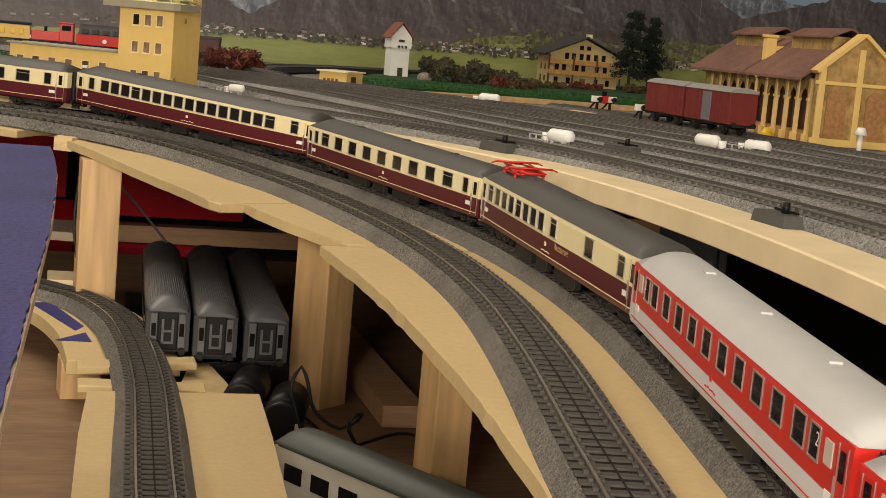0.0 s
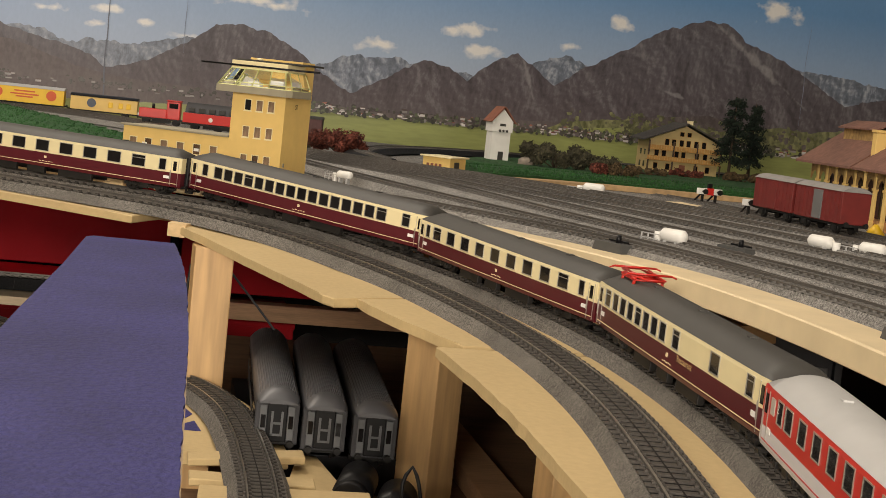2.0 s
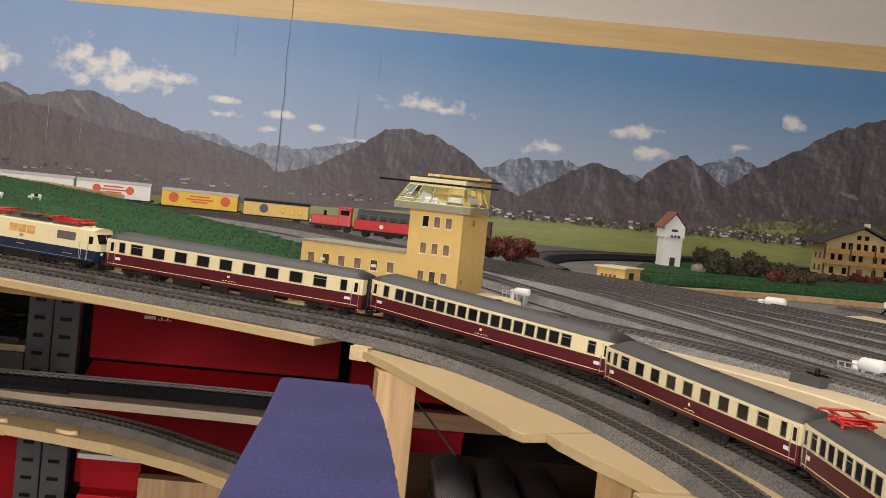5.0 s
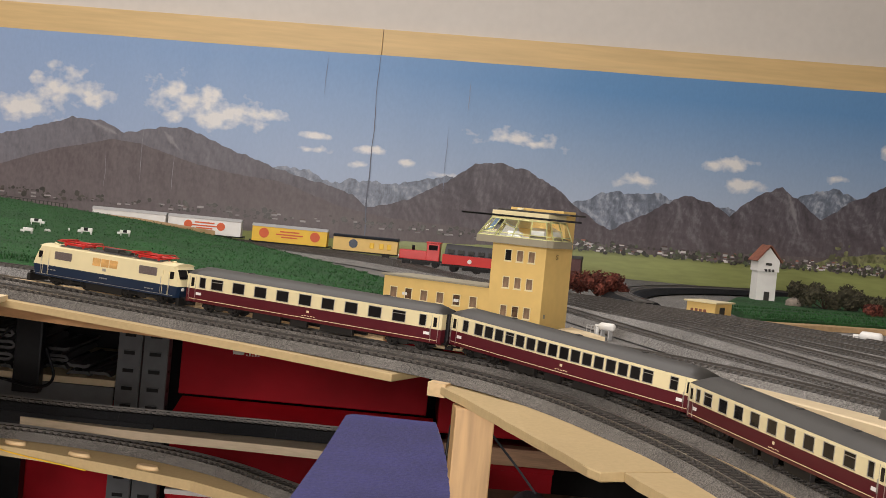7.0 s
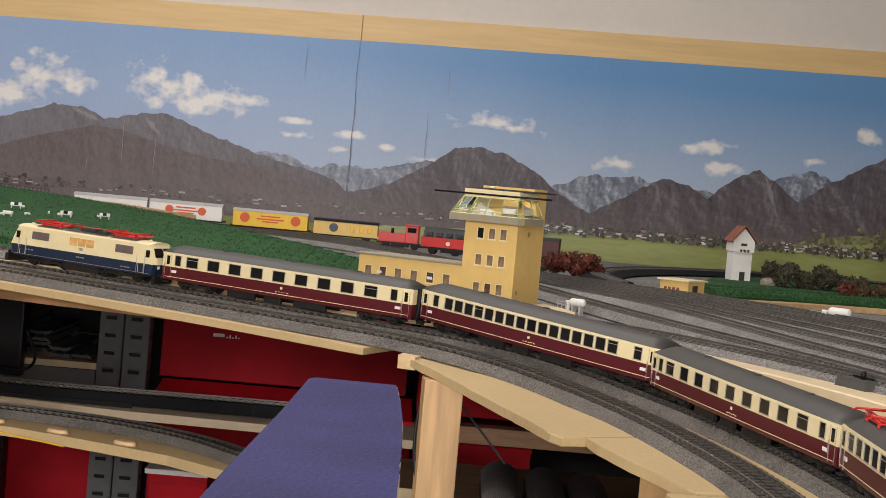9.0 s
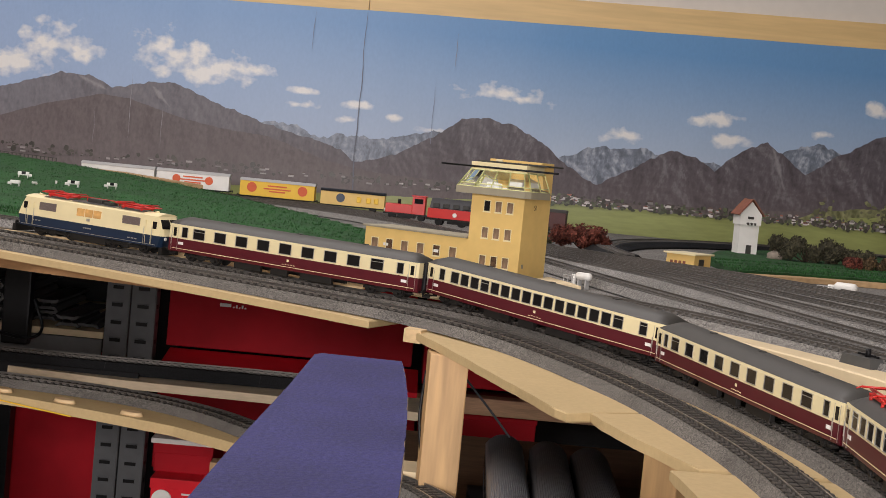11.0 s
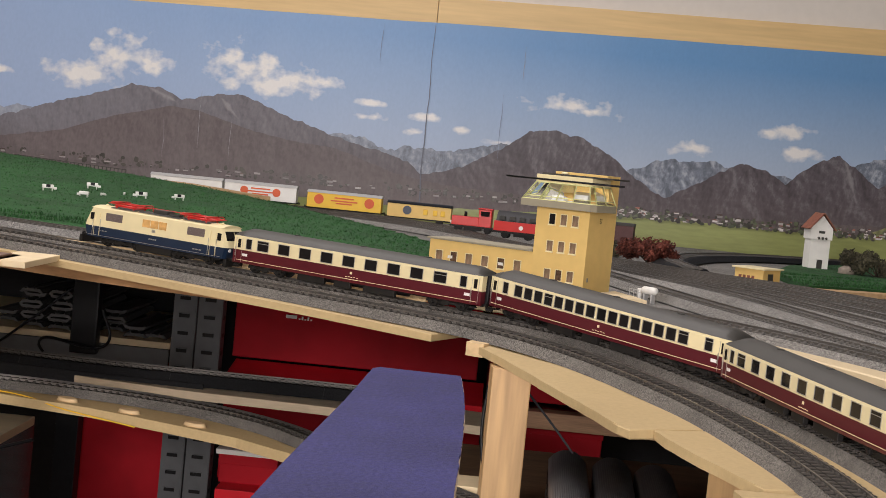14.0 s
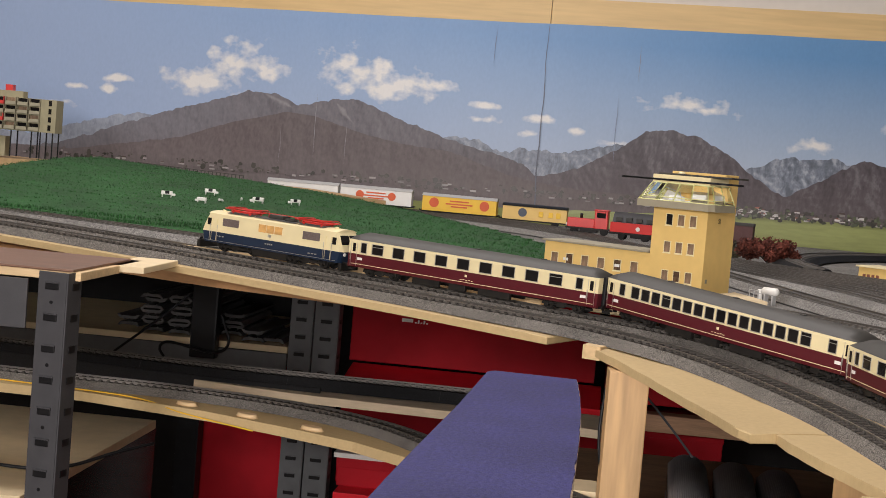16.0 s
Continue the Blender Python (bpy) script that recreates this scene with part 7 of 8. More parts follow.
# ---- buffer stops, tanks, point motors ----
def buffer_stop(x, y, z, turn, label):
    b = thing("buffer_stop", label, "buffer stop", "buffer stops", at=pose(x, y, z, 0, 0, turn))
    bm = bmesh.new()
    box(bm, -0.016, -0.004, 0.010, 0.016, 0.0, 0.017, bevel=0.0006)
    part("beam", bm, M["white"], b, "white buffer beam")
    bm = bmesh.new()
    box(bm, -0.0045, -0.0045, 0.0095, 0.0045, -0.0041, 0.0175)
    part("red_panel", bm, M["signal_red"], b)
    for s in (-1, 1):
        bm = bmesh.new()
        cyl(bm, (s * 0.0095, -0.004, 0.0135), (s * 0.0095, -0.010, 0.0135), 0.0012, seg=8)
        cyl(bm, (s * 0.0095, -0.010, 0.0135), (s * 0.0095, -0.0112, 0.0135), 0.0032, seg=12)
        part("buffer", bm, M["under"], b)
        bm = bmesh.new()
        cyl(bm, (s * 0.0086, 0, 0.012), (s * 0.0086, 0.018, 0.0), 0.0012, seg=8)
        box(bm, s * 0.0086 - 0.0012, -0.0035, 0, s * 0.0086 + 0.0012, -0.0005, 0.010)
        part("strut", bm, M["under"], b)
    bm = bmesh.new()
    box(bm, -0.003, -0.003, 0.0172, 0.003, 0.0, 0.023, bevel=0.0006)
    part("lamp", bm, M["black"], b)


buffer_stop(0.803, 1.365, 0.006, 8, "white and red buffer stop at the siding's end")
buffer_stop(0.794, 1.200, 0.006, 2, "white and red buffer stop before the goods van")


def tank(x, y, z, turn, label, size=1.0, leg=0.0):
    t = thing("gas_tank", label, "tank", "white tanks in the yard", at=pose(x, y, z, 0, 0, turn) @ Matrix.Scale(size, 4))
    bm = bmesh.new()
    n, R_, L = 18, 0.0062, 0.011
    prof = [(-L - 0.004, 0.0), (-L - 0.0035, 0.003), (-L - 0.0015, 0.0052), (-L, R_), (L, R_), (L + 0.0015, 0.0052), (L + 0.0035, 0.003), (L + 0.004, 0.0)]
    rings = [[bm.verts.new((px, r * math.cos(2 * math.pi * k / n), 0.0105 + r * math.sin(2 * math.pi * k / n))) for k in range(n)] for px, r in prof[1:-1]]
    for a, b in zip(rings, rings[1:]):
        for k in range(n):
            bm.faces.new((a[k], a[(k + 1) % n], b[(k + 1) % n], b[k]))
    bm.faces.new(rings[0])
    bm.faces.new(rings[-1][::-1])
    part("vessel", bm, M["white"], t, smooth=True)
    bm = bmesh.new()
    for px in (-0.007, 0.007):
        box(bm, px - 0.0012, -0.005, -leg, px + 0.0012, 0.005, 0.006)
    part("saddle", bm, M["roof_pale"], t)
    for px in (-0.019, -0.027, -0.035):
        bm = bmesh.new()
        box(bm, px - 0.0005, -0.005, -leg, px + 0.0005, -0.004, 0.010)
        part("rail_post", bm, M["roof_pale"], t)
    bm = bmesh.new()
    box(bm, -0.036, -0.005, 0.0092, -0.014, -0.0042, 0.010)
    box(bm, -0.036, -0.005, 0.005, -0.014, -0.0042, 0.0057)
    part("handrail", bm, M["roof_pale"], t)
    bm = bmesh.new()
    cyl(bm, (-0.0195, 0.001, -leg), (-0.0195, 0.001, 0.012), 0.0038, seg=14)
    part("pump_cabinet", bm, M["white"], t)
    return t


tank(0.554, 0.777, 0.0, -62, "white horizontal gas tank between yard tracks", 0.85)
tank(0.714, 0.862, 0.0, 118, "white gas tank lying between two tracks", 0.85)
tank(0.743, 0.826, 0.0, -62, "white gas tank with small pump cabinet", 0.85)
tank(0.669, 1.384, 0.0, -35, "small white tank near the grass bank", 0.9)
tank(0.352, 1.20, 0.001, -40, "white tank with railing beside the tower", 0.62, 0.012)


def point_motor(x, y, z, turn, label):
    p = thing("point_motor", label, "point motor", "point motors in the yard", at=pose(x, y, z, 0, 0, turn))
    bm = bmesh.new()
    v = [bm.verts.new(q) for q in ((-0.017, -0.006, 0), (0.017, -0.006, 0), (0.017, 0.006, 0), (-0.017, 0.006, 0), (-0.015, -0.005, 0.008), (0.015, -0.005, 0.008), (0.015, 0.005, 0.008), (-0.015, 0.005, 0.008))]
    for q in ((3, 2, 1, 0), (4, 5, 6, 7), (0, 1, 5, 4), (1, 2, 6, 5), (2, 3, 7, 6), (3, 0, 4, 7)):
        bm.faces.new([v[i] for i in q])
    part("housing", bm, M["motor"], p)
    bm = bmesh.new()
    cyl(bm, (0.002, 0.003, 0.008), (0.002, 0.003, 0.0135), 0.0022, 0.0018, seg=8)
    box(bm, -0.009, 0.0028, 0.0085, 0.0125, 0.0042, 0.0098)
    part("lever", bm, M["black"], p)


point_motor(0.484, 0.705, -0.002, -70, "dark grey point motor beside the yard edge")
point_motor(0.523, 0.350, -0.002, -88, "dark grey point motor with black lever")
point_motor(0.600, 0.765, -0.002, -68, "dark grey point motor between two tracks")
bm = bmesh.new()
cyl(bm, (0, 0, 0), (0, 0, 0.021), 0.0026, seg=8)
cyl(bm, (0, 0, 0.021), (0, 0, 0.0285), 0.007, 0.0035, seg=12)
ob = link("water_crane", bm, M["white"])
ob.matrix_world = pose(0.946, 1.017, -0.005)
tagged(ob, "small white lamp post beside the shed gable", "lamp post")

for args in COWS:
    toy_cow(*args)

# ---- store under the layout ----
def carton(x0, x1, y, z0, z1, depth, mat, label, lid=True):
    c = thing("storage_box", label, "box", "red boxes under the layout")
    bm = bmesh.new()
    box(bm, x0, y, z0, x1, y + depth, z1, bevel=0.0012)
    part("box_body", bm, M[mat], c)
    if lid:
        bm = bmesh.new()
        box(bm, x0 - 0.0015, y - 0.0015, z1 - 0.012, x1 + 0.0015, y + depth, z1 + 0.0012, bevel=0.0008)
        part("box_lid", bm, M[mat], c)
    return c


b1 = carton(-0.183, 0.197, 2.02, -0.215, -0.085, 0.25, "red_box", "dark red card box on a shelf")
bm = bmesh.new()
box(bm, -0.105, 2.0165, -0.1475, -0.088, 2.019, -0.1425)
for i in range(5):
    box(bm, -0.085 + i * 0.0045, 2.0165, -0.1485, -0.0825 + i * 0.0045, 2.019, -0.1465 + 0.003 * (i % 2))
part("label_bar", bm, M["white"], b1)
flat_box = carton(-0.191, 0.191, 0.0, -0.012, 0.0, 0.121, "red_lid", "bright red flat box tilted before the larger box")
flat_box.matrix_world = pose(0.016, 1.900, -0.236, 8, 0, 0)
carton(-0.185, 0.21, 1.99, -0.40, -0.272, 0.25, "red_box", "dark red card box below the black track")
carton(-0.415, -0.272, 1.99, -0.62, -0.27, 0.25, "red_box", "large dark red card box on the lower shelf")
carton(0.215, 0.466, 2.00, -0.236, -0.10, 0.25, "red_box", "dark red card box beyond the wooden posts")
carton(0.215, 0.40, 2.03, -0.40, -0.278, 0.22, "red_box", "low dark red box under the brown beam")
b2 = carton(-0.125, 0.065, 1.62, -0.45, -0.332, 0.22, "red_lid", "bright red box with round white emblem")
bm = bmesh.new()
cyl(bm, (-0.110, 1.6165, -0.358), (-0.110, 1.6195, -0.358), 0.013, seg=24)
for i in range(3):
    box(bm, -0.085, 1.6175, -0.350 - i * 0.006, -0.055, 1.6195, -0.348 - i * 0.006)
part("round_emblem", bm, M["white"], b2, "round white emblem and print bars")
carton(-0.13, -0.055, 1.66, -0.331, -0.2945, 0.13, "red_box", "small red box with white lid edge")
bm = bmesh.new()
box(bm, -0.135, 1.655, -0.2930, -0.053, 1.78, -0.2865, bevel=0.0006)
tagged(link("note_pad", bm, M["white"]), "white note pad lying on a red box", "note pad")
bm = bmesh.new()
box(bm, -0.05, 1.60, -0.331, 0.075, 1.63, -0.300, bevel=0.001)
tagged(link("wooden_batten", bm, M["pine_x"]), "short varnished wooden batten on a red box", "batten")

M["slot"] = M["black"]
M["brown_board"] = material("brown_hardboard", (0.15, 0.075, 0.045), 0.5, scale=60, vary=0.2, stretch=(1, 8, 1))
M["cabinet"] = material("dark_brown_lacquer", (0.022, 0.013, 0.010), 0.16, scale=30, vary=0.2, stretch=(1, 6, 6))
M["spare"] = material("dusty_grey_track", (0.080, 0.078, 0.075), 0.7, scale=300, vary=0.25, spec=0.25)


def rack_post(x, y, zt, w, turn, label, mat="rack_far"):
    """A steel angle with rows of slots punched in both legs."""
    r = thing("rack_post", label, "rack post", "rack uprights", at=pose(x, y, zt, 0, 0, turn))
    H = 1.0 + zt
    bm = bmesh.new()
    box(bm, 0, 0, -H, w, 0.0016, 0, bevel=0.0006)
    part("front_leg", bm, M[mat], r)
    bm = bmesh.new()
    box(bm, w + 0.0001, 0.0, -H, w + 0.0016, w * 0.9, 0, bevel=0.0006)
    part("side_leg", bm, M[mat], r)
    k = 0
    while 0.012 + k * 0.0265 < 0.42:
        z = -0.012 - k * 0.0265
        bm = bmesh.new()
        box(bm, w * 0.26, -0.0006, z - 0.003, w * 0.74, 0.0004, z + 0.003, bevel=0.0008)
        part("slot", bm, M["slot"], r)
        bm = bmesh.new()
        box(bm, w * 0.24, -0.0022, z + 0.0026, w * 0.76, 0.0, z + 0.0038, bevel=0.0005)
        part("slot_lip", bm, M[mat], r)
        bm = bmesh.new()
        box(bm, w + 0.0012, w * 0.3, z - 0.003, w + 0.0021, w * 0.7, z + 0.003)
        part("slot", bm, M["slot"], r)
        if k % 2 == 0 and w < 0.03:
            bm = bmesh.new()
            cyl(bm, (w * 0.5, -0.0004, z - 0.0135), (w * 0.5, 0.0006, z - 0.0135), 0.0016, seg=10)
            part("bolt_hole", bm, M["slot"], r)
        k += 1
    return r


rack_post(-0.266, 1.95, -0.06, 0.0335, 0, "grey slotted steel rack upright beside red boxes")
rack_post(-0.229, 1.952, -0.06, 0.0355, 0, "grey slotted steel rack upright in the middle")
rack_post(-0.279, 0.943, -0.0125, 0.0262, -9, "grey slotted steel corner post with punched slots", "rack")


def slab(name, x0, y0, z0, x1, y1, z1, mat, label, cat, bevel=0.0008):
    bm = bmesh.new()
    box(bm, x0, y0, z0, x1, y1, z1, bevel=bevel)
    return tagged(link(name, bm, M[mat]), label, cat)


slab("shelf_board", -0.95, 1.955, -0.206, -0.268, 2.35, -0.196, "pale_pine", "pale chipboard shelf holding track pieces", "shelf")
slab("shelf_beam", -0.95, 1.951, -0.238, -0.268, 1.954, -0.2065, "rack_far", "grey steel beam under the shelf", "rack beam")
# added board, black in place of the deep shade behind the racks
slab("added_rear_board", -1.1, 2.36, -0.9, 1.6, 2.38, -0.03, "black", "added black board standing for the dark behind the racks", "partition")
slab("rack_beam", -0.75, 0.940, -0.062, -0.287, 0.943, -0.020, "rack", "grey steel rack beam beside the corner post", "rack beam")
slab("side_shelf", -0.75, 0.95, -0.0195, -0.245, 1.12, -0.0120, "pine", "pine shelf plate with brown top", "shelf")
slab("brown_board", -0.75, 0.945, -0.0118, -0.25, 1.10, -0.0095, "brown_board", "thin reddish-brown board on the side shelf", "board")
slab("side_offcut", -0.262, 1.05, -0.018, -0.222, 1.16, -0.012, "pale_pine", "pale plank end beside the rack", "offcut")
slab("lower_shelf", 0.15, 0.05, -0.205, 1.4, 1.36, -0.192, "shelf_wood", "brown plywood shelf under the layout", "shelf")
slab("lower_plank", -0.75, 1.16, -0.273, -0.366, 1.62, -0.262, "pale_pine", "pale plank in the lower rack", "plank")
slab("side_cabinet", -0.75, 1.165, -0.62, -0.370, 1.635, -0.2735, "cabinet", "glossy dark brown cabinet in the lower rack", "cabinet")
slab("cross_beam", 0.05, 1.985, -0.274, 0.75, 2.02, -0.248, "plywood", "brown wooden cross beam behind the posts", "beam")
slab("dark_post", -0.424, 1.93, -0.95, -0.390, 1.96, -0.285, "black", "black upright between the red boxes", "post")
slab("pale_block", 0.178, 0.925, -0.19, 0.205, 0.97, -0.146, "pale_pine", "pale wooden block behind the post", "wood block")

ch_dev = thing("power_adapter", "upright black power adapter hanging before the shelf", "adapter")
bm = bmesh.new()
box(bm, -0.403, 1.89, -0.216, -0.364, 1.915, -0.06, bevel=0.003)
part("housing", bm, M["black"], ch_dev)


def cable(name, pts, r, mat, label):
    cu = bpy.data.curves.new(name, "CURVE")
    cu.dimensions, cu.bevel_depth, cu.bevel_resolution = "3D", r, 2
    sp = cu.splines.new("POLY")
    fine = spline(pts, 0.006)
    sp.points.add(len(fine) - 1)
    for p, v in zip(sp.points, fine):
        p.co = (*v, 1)
    cu.materials.append(M[mat])
    return tagged(new(name, cu), label, "cable", "cables under the layout")


cable("cable", [(-0.36, 1.90, -0.15), (-0.345, 1.895, -0.19), (-0.365, 1.885, -0.205), (-0.43, 1.88, -0.195), (-0.445, 1.88, -0.205), (-0.435, 1.88, -0.22)], 0.0022, "black", "looped black cable from the adapter")
cable("cable", [(-0.40, 1.86, -0.12), (-0.44, 1.84, -0.16), (-0.50, 1.80, -0.215)], 0.0018, "black", "thin black cable crossing the shelf")
cable("cable", [(0.199, 0.915, -0.06), (0.197, 0.91, -0.10), (0.204, 0.90, -0.15), (0.20, 0.90, -0.19)], 0.0012, "black", "black cable hanging beside the post")
cable("cable", [(0.232, 0.92, -0.065), (0.255, 0.94, -0.092), (0.275, 0.95, -0.116)], 0.0010, "rack", "thin grey rod slanting under the board")
cable("cable", [(0.333, 0.550, -0.170), (0.326, 0.552, -0.150), (0.323, 0.553, -0.137), (0.329, 0.556, -0.126), (0.333, 0.553, -0.135), (0.338, 0.552, -0.152), (0.353, 0.55, -0.162), (0.366, 0.55, -0.156), (0.365, 0.546, -0.151), (0.358, 0.545, -0.160), (0.370, 0.545, -0.178), (0.384, 0.545, -0.188)], 0.0012, "black", "looped black cable rising from the device")
cable("cable", [(0.345, 0.70, -0.188), (0.356, 0.655, -0.188), (0.362, 0.604, -0.189), (0.368, 0.556, -0.189), (0.375, 0.53, -0.189)], 0.0013, "black", "black cable lying along the shelf")
cable("cable", [(0.345, 0.575, -0.189), (0.356, 0.582, -0.188), (0.378, 0.596, -0.185), (0.405, 0.614, -0.183), (0.416, 0.600, -0.181), (0.411, 0.56, -0.184), (0.406, 0.525, -0.187), (0.404, 0.49, -0.189)], 0.0012, "black", "black cable crossing to the wooden post")
cable("cable", [(0.335, 0.60, -0.189), (0.36, 0.575, -0.188), (0.385, 0.56, -0.189), (0.392, 0.53, -0.189)], 0.0015, "black", "thick black cable lying on the shelf")
cable("cable", [(-0.42, 1.222, -0.1575), (-0.30, 1.206, -0.1575), (-0.25, 1.188, -0.158), (-0.21, 1.169, -0.163), (-0.13, 1.135, -0.167)], 0.0007, "ad_yellow", "thin yellow wire along the lower board")
cable("cable", [(-0.45, 1.20, -0.24), (-0.36, 1.22, -0.245), (-0.28, 1.20, -0.215), (-0.24, 1.19, -0.20)], 0.0018, "black", "black cable under the lower board")


def track_stack(x, y, rows, count, label):
    """Spare track lengths piled on the shelf."""
    for r in range(rows):
        for c_ in range(count):
            bm = bmesh.new()
            w = 0.0185
            z = 0.0
            prof = [(-w, 0), (-w * 0.72, 0.006), (-w * 0.42, 0.006), (-w * 0.36, 0.0084), (-w * 0.28, 0.006), (w * 0.28, 0.006), (w * 0.36, 0.0084), (w * 0.42, 0.006), (w * 0.72, 0.006), (w, 0), (w * 0.8, -0.0005), (w * 0.6, 0.0016), (-w * 0.6, 0.0016), (-w * 0.8, -0.0005)]
            a = [bm.verts.new((px, 0.0, pz)) for px, pz in prof]
            b = [bm.verts.new((px * 0.98, 0.20, pz)) for px, pz in prof]
            bm.faces.new(a)
            for i in range(len(prof)):
                bm.faces.new((a[i], b[i], b[(i + 1) % len(prof)], a[(i + 1) % len(prof)]))
            ob = link("spare_track", bm, M["spare"])
            j = random.Random(int(x * 1000) + r * 7 + c_)
            ob.matrix_world = pose(x + c_ * 0.043 + j.uniform(-0.003, 0.003), y + j.uniform(-0.008, 0.008), -0.1955 + r * 0.0087 + (0.0084 if r % 2 else 0), 180 if r % 2 else 0, 0, 180 * (r % 2) + j.uniform(-3, 3))
            tagged(ob, label, "spare track", "spare tracks on the shelf")


track_stack(-0.490, 1.985, 7, 3, "dark grey spare track length in a pile")
track_stack(-0.372, 2.02, 4, 1, "dark grey spare track length on the shelf")
track_stack(-0.330, 1.975, 2, 1, "dark grey spare track lying in front")
track_stack(-0.296, 1.98, 1, 1, "single dark grey spare track near the upright")
track_stack(-0.540, 2.02, 2, 1, "dark grey spare track beside the pile")


def stored_coach(x, y, z, turn, L, roof, side, ribbed, label, tilt=0):
    """A coach set aside under the layout."""
    c = thing("stored_coach", label, "coach", "coaches stored under the layout", at=pose(x, y, z, 0, tilt, turn))
    W = 0.0150
    bm = bmesh.new()
    box(bm, 0, -W, 0.010, L, W, 0.0390, bevel=0.0006)
    part("body", bm, M[side], c)
    bm = bmesh.new()
    prof = arc_roof(W * 1.04, 0.0391, 0.0485, 20, 2.4)
    rings = []
    for i in range(29):
        xx = -0.004 + (L + 0.008) * i / 28 if 4 < i < 24 else (-0.004 + 0.014 * (i / 4) ** 1.6 if i <= 4 else L + 0.004 - 0.014 * ((28 - i) / 4) ** 1.6)
        q = max(0.0, 1 - min(xx + 0.004, L + 0.004 - xx) / 0.014)
        rings.append([bm.verts.new((xx, y_ * (1 - 0.16 * q * q), 0.0391 + (z_ - 0.0391) * (1 - 0.72 * q ** 2.2) - 0.0006 * q)) for y_, z_ in prof])
    for a, b in zip(rings, rings[1:]):
        for j in range(len(prof) - 1):
            bm.faces.new((a[j], a[j + 1], b[j + 1], b[j])).smooth = True
    bm.faces.new(rings[0])
    bm.faces.new(rings[-1][::-1])
    for a, b in zip(rings, rings[1:]):
        bm.faces.new((a[0], b[0], b[-1], a[-1]))
    ro = part("roof", bm, M[roof], c)
    if ribbed:
        for k in range(2, 19):
            bm = bmesh.new()
            y_, z_ = prof[k]
            cyl(bm, (0.010, y_, z_ + 0.0001), (L - 0.010, y_, z_ - 0.0001), 0.00036, seg=5)
            part("roof_rib", bm, M[roof], ro)
    for s in (-1, 1):
        for i in range(11):
            bm = bmesh.new()
            xx = 0.018 + i * (L - 0.036) / 10
            box(bm, xx - 0.0075, s * W - 0.0004, 0.0215, xx + 0.0075, s * W + 0.0004, 0.031)
            part("window", bm, M["window"], c)
    for y_ in (-0.0095, 0.0095):
        bm = bmesh.new()
        box(bm, -0.0012, y_ - 0.0024, 0.013, 0.0004, y_ + 0.0024, 0.0365, bevel=0.0006)
        part("end_panel", bm, M["rack_far"] if ribbed else M[side], c, "grey end panel")
        bm = bmesh.new()
        box(bm, -0.0016, y_ - 0.0016, 0.021, -0.0010, y_ + 0.0016, 0.030)
        part("end_window", bm, M["window"], c)
    bm = bmesh.new()
    box(bm, -0.0022, -0.0070, 0.0115, 0.0002, 0.0070, 0.0385, bevel=0.0008)
    g_ = part("gangway_bellows", bm, M["black"], c)
    if ribbed:
        bm = bmesh.new()
        box(bm, -0.0030, -0.0042, 0.016, -0.0021, -0.0026, 0.033)
        box(bm, -0.0030, 0.0026, 0.016, -0.0021, 0.0042, 0.033)
        box(bm, -0.0030, -0.0042, 0.024, -0.0021, 0.0042, 0.0255)
        box(bm, -0.0030, -0.0042, 0.016, -0.0021, 0.0042, 0.0175)
        part("gangway_door", bm, M["rack_far"], g_, "grey door frame")
    bm = bmesh.new()
    box(bm, 0.01, -0.012, 0.006, L - 0.01, 0.012, 0.0099)
    for s in (-1, 1):
        cyl(bm, (0, s * 0.010, 0.0105), (-0.004, s * 0.010, 0.0105), 0.0024, seg=12)
    part("underframe", bm, M["under"], c)
    for xx in (0.035, L - 0.035):
        add_bogie(c, xx, BOGIE, 0.0285)
    return c


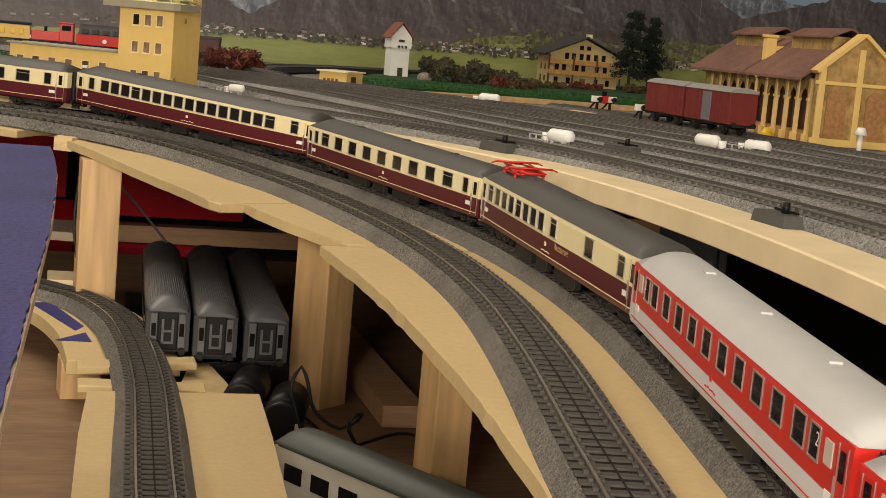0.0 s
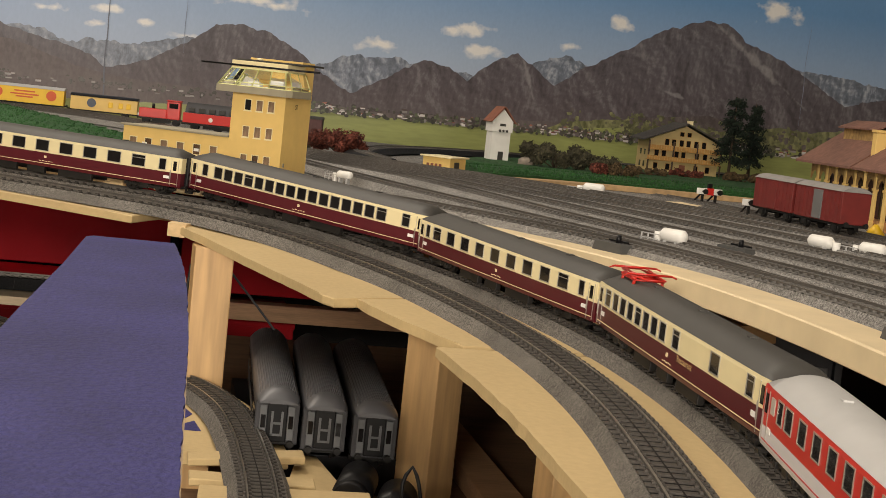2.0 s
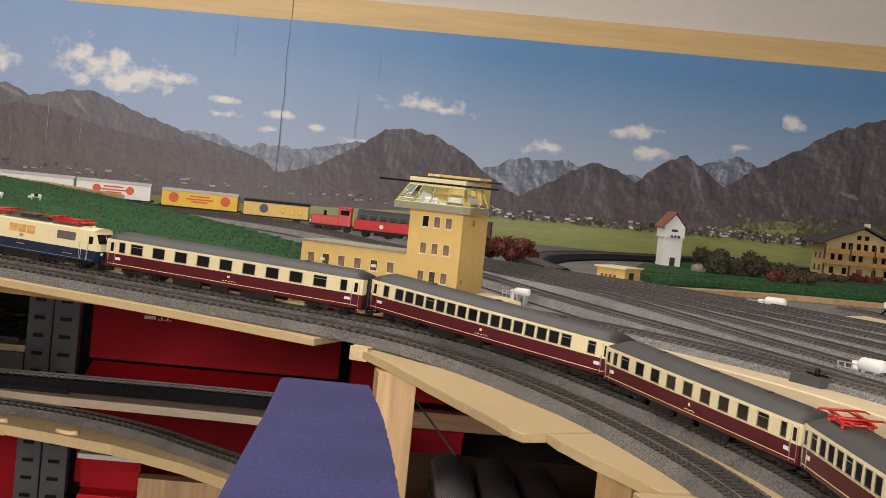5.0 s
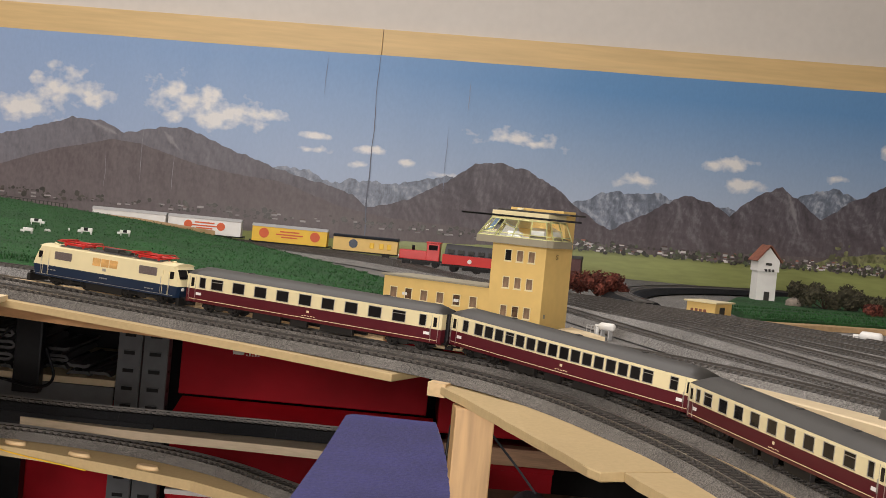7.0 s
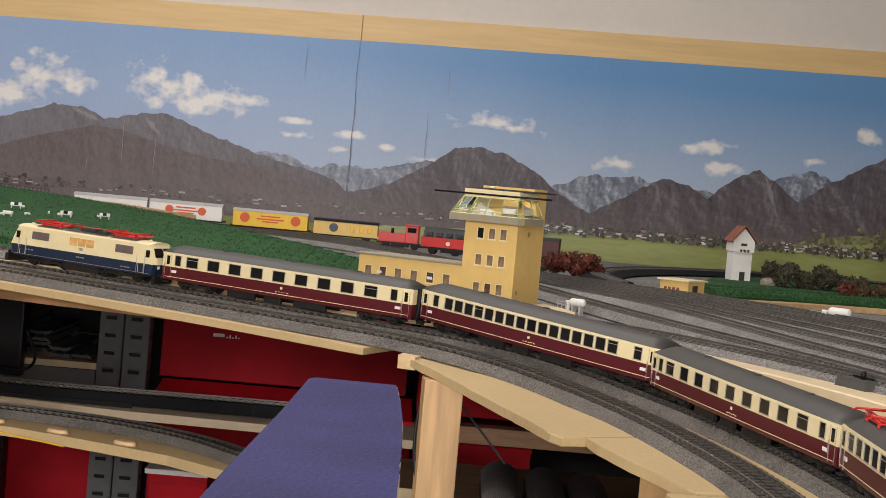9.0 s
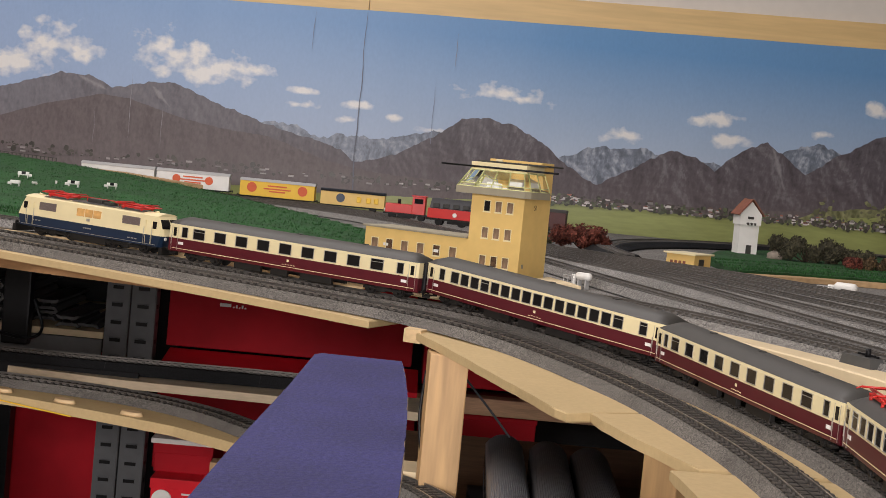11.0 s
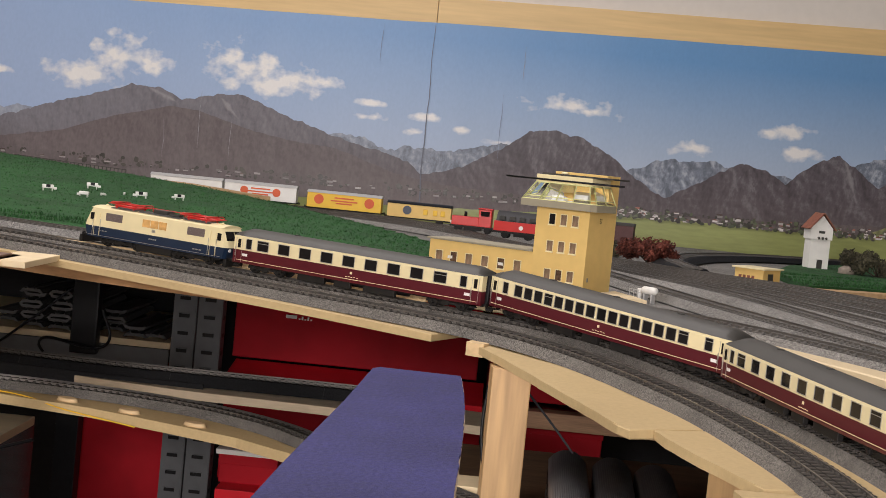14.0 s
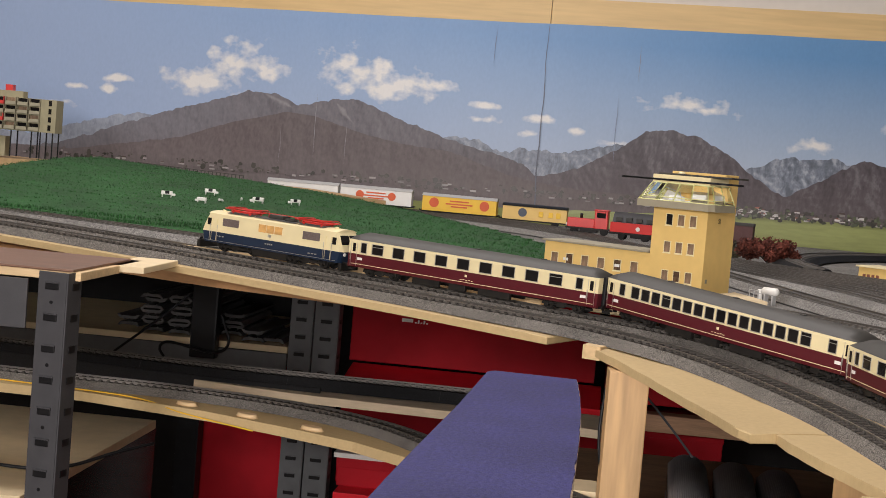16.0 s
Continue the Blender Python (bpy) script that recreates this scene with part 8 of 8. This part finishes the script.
stored_coach(0.260, 0.705, -0.163, 87.6, 0.264, "dark_roof", "rack", True, "dark ribbed-roof coach parked in a row")
stored_coach(0.2915, 0.693, -0.163, 86.6, 0.264, "dark_roof", "rack", True, "dark ribbed-roof coach in the middle of three")
stored_coach(0.3245, 0.680, -0.163, 86.6, 0.264, "dark_roof", "rack", True, "dark ribbed-roof coach at the row's end")
# slab added under the coaches, black to keep the space below them dark
slab("added_black_slab", 0.244, 0.725, -0.1915, 0.352, 0.98, -0.1640, "black", "added low black slab under the stored coaches", "tray")
stored_coach(0.318, 0.490, -0.192, -61, 0.27, "roof_green", "frost", False, "grey-roofed pale coach lying below the ramp")
for x, y, zc in ((0.302, 0.615, -0.165), (0.324, 0.585, -0.168)):
    t = thing("black_transformer", "black drum-shaped device with brass terminals on the shelf", "device", "devices on the lower shelf", at=pose(x, y, zc, 0, 0, -14))
    bm = bmesh.new()
    cyl(bm, (0, 0.003, 0), (0, 0.055, 0), 0.0130, seg=28)
    cyl(bm, (0, 0.0, 0), (0, 0.003, 0), 0.0105, 0.0130, seg=28)
    part("housing", bm, M["black"], t)
    bm = bmesh.new()
    box(bm, -0.011, 0.004, -0.0265 if zc > -0.167 else -0.0235, 0.011, 0.05, -0.012, bevel=0.001)
    part("foot", bm, M["black"], t)
    bm = bmesh.new()
    box(bm, 0.0085, -0.0022, -0.019, 0.0125, 0.0035, -0.001, bevel=0.0004)
    part("terminal", bm, M["gold"], t, "brass terminal strip")

gs = thing("steel_upright", "grey steel upright with bolt holes under the yard", "rack post", at=pose(0.585, 0.675, -0.020, 0, 0, -4))
bm = bmesh.new()
box(bm, 0, 0, -0.17, 0.060, 0.002, 0, bevel=0.0006)
gb = part("web", bm, M["rack"], gs)
bm = bmesh.new()
box(bm, 0.0602, -0.004, -0.17, 0.066, 0.03, 0, bevel=0.0006)
part("flange", bm, M["rack"], gs)
for x, z, w in ((0.020, -0.050, 0.012), (0.050, -0.052, 0.006)):
    bm = bmesh.new()
    box(bm, x - w, -0.0035, z - 0.005, x + w, 0.0002, z + 0.006, bevel=0.0018)
    part("pressed_tab", bm, M["rack_light"], gb, "worn pressed steel tab")
for x, z, w in ((0.023, -0.076, 0.0026), (0.050, -0.080, 0.0016)):
    bm = bmesh.new()
    box(bm, x - w, -0.0008, z - 0.0026, x + w, 0.0006, z + 0.0026, bevel=0.0012)
    part("bolt_hole", bm, M["slot"], gb)
bm = bmesh.new()
prism(bm, [(0.470, 0.56), (0.516, 0.54), (0.516, 0.86), (0.470, 0.88)], -0.060, -0.0545)
tagged(link("grey_panel", bm, M["rack_light"]), "grey painted panel lying beneath the pine rail", "panel")
# another added board whose black supplies the darkness under the yard
slab("added_side_board", 0.9, 0.5, -0.19, 0.92, 2.3, -0.02, "black", "added black board standing for the dark under the yard", "partition")
slab("wooden_batten", 0.405, 0.66, -0.1915, 0.435, 0.95, -0.176, "plywood", "brown wooden batten lying on the lower shelf", "batten")
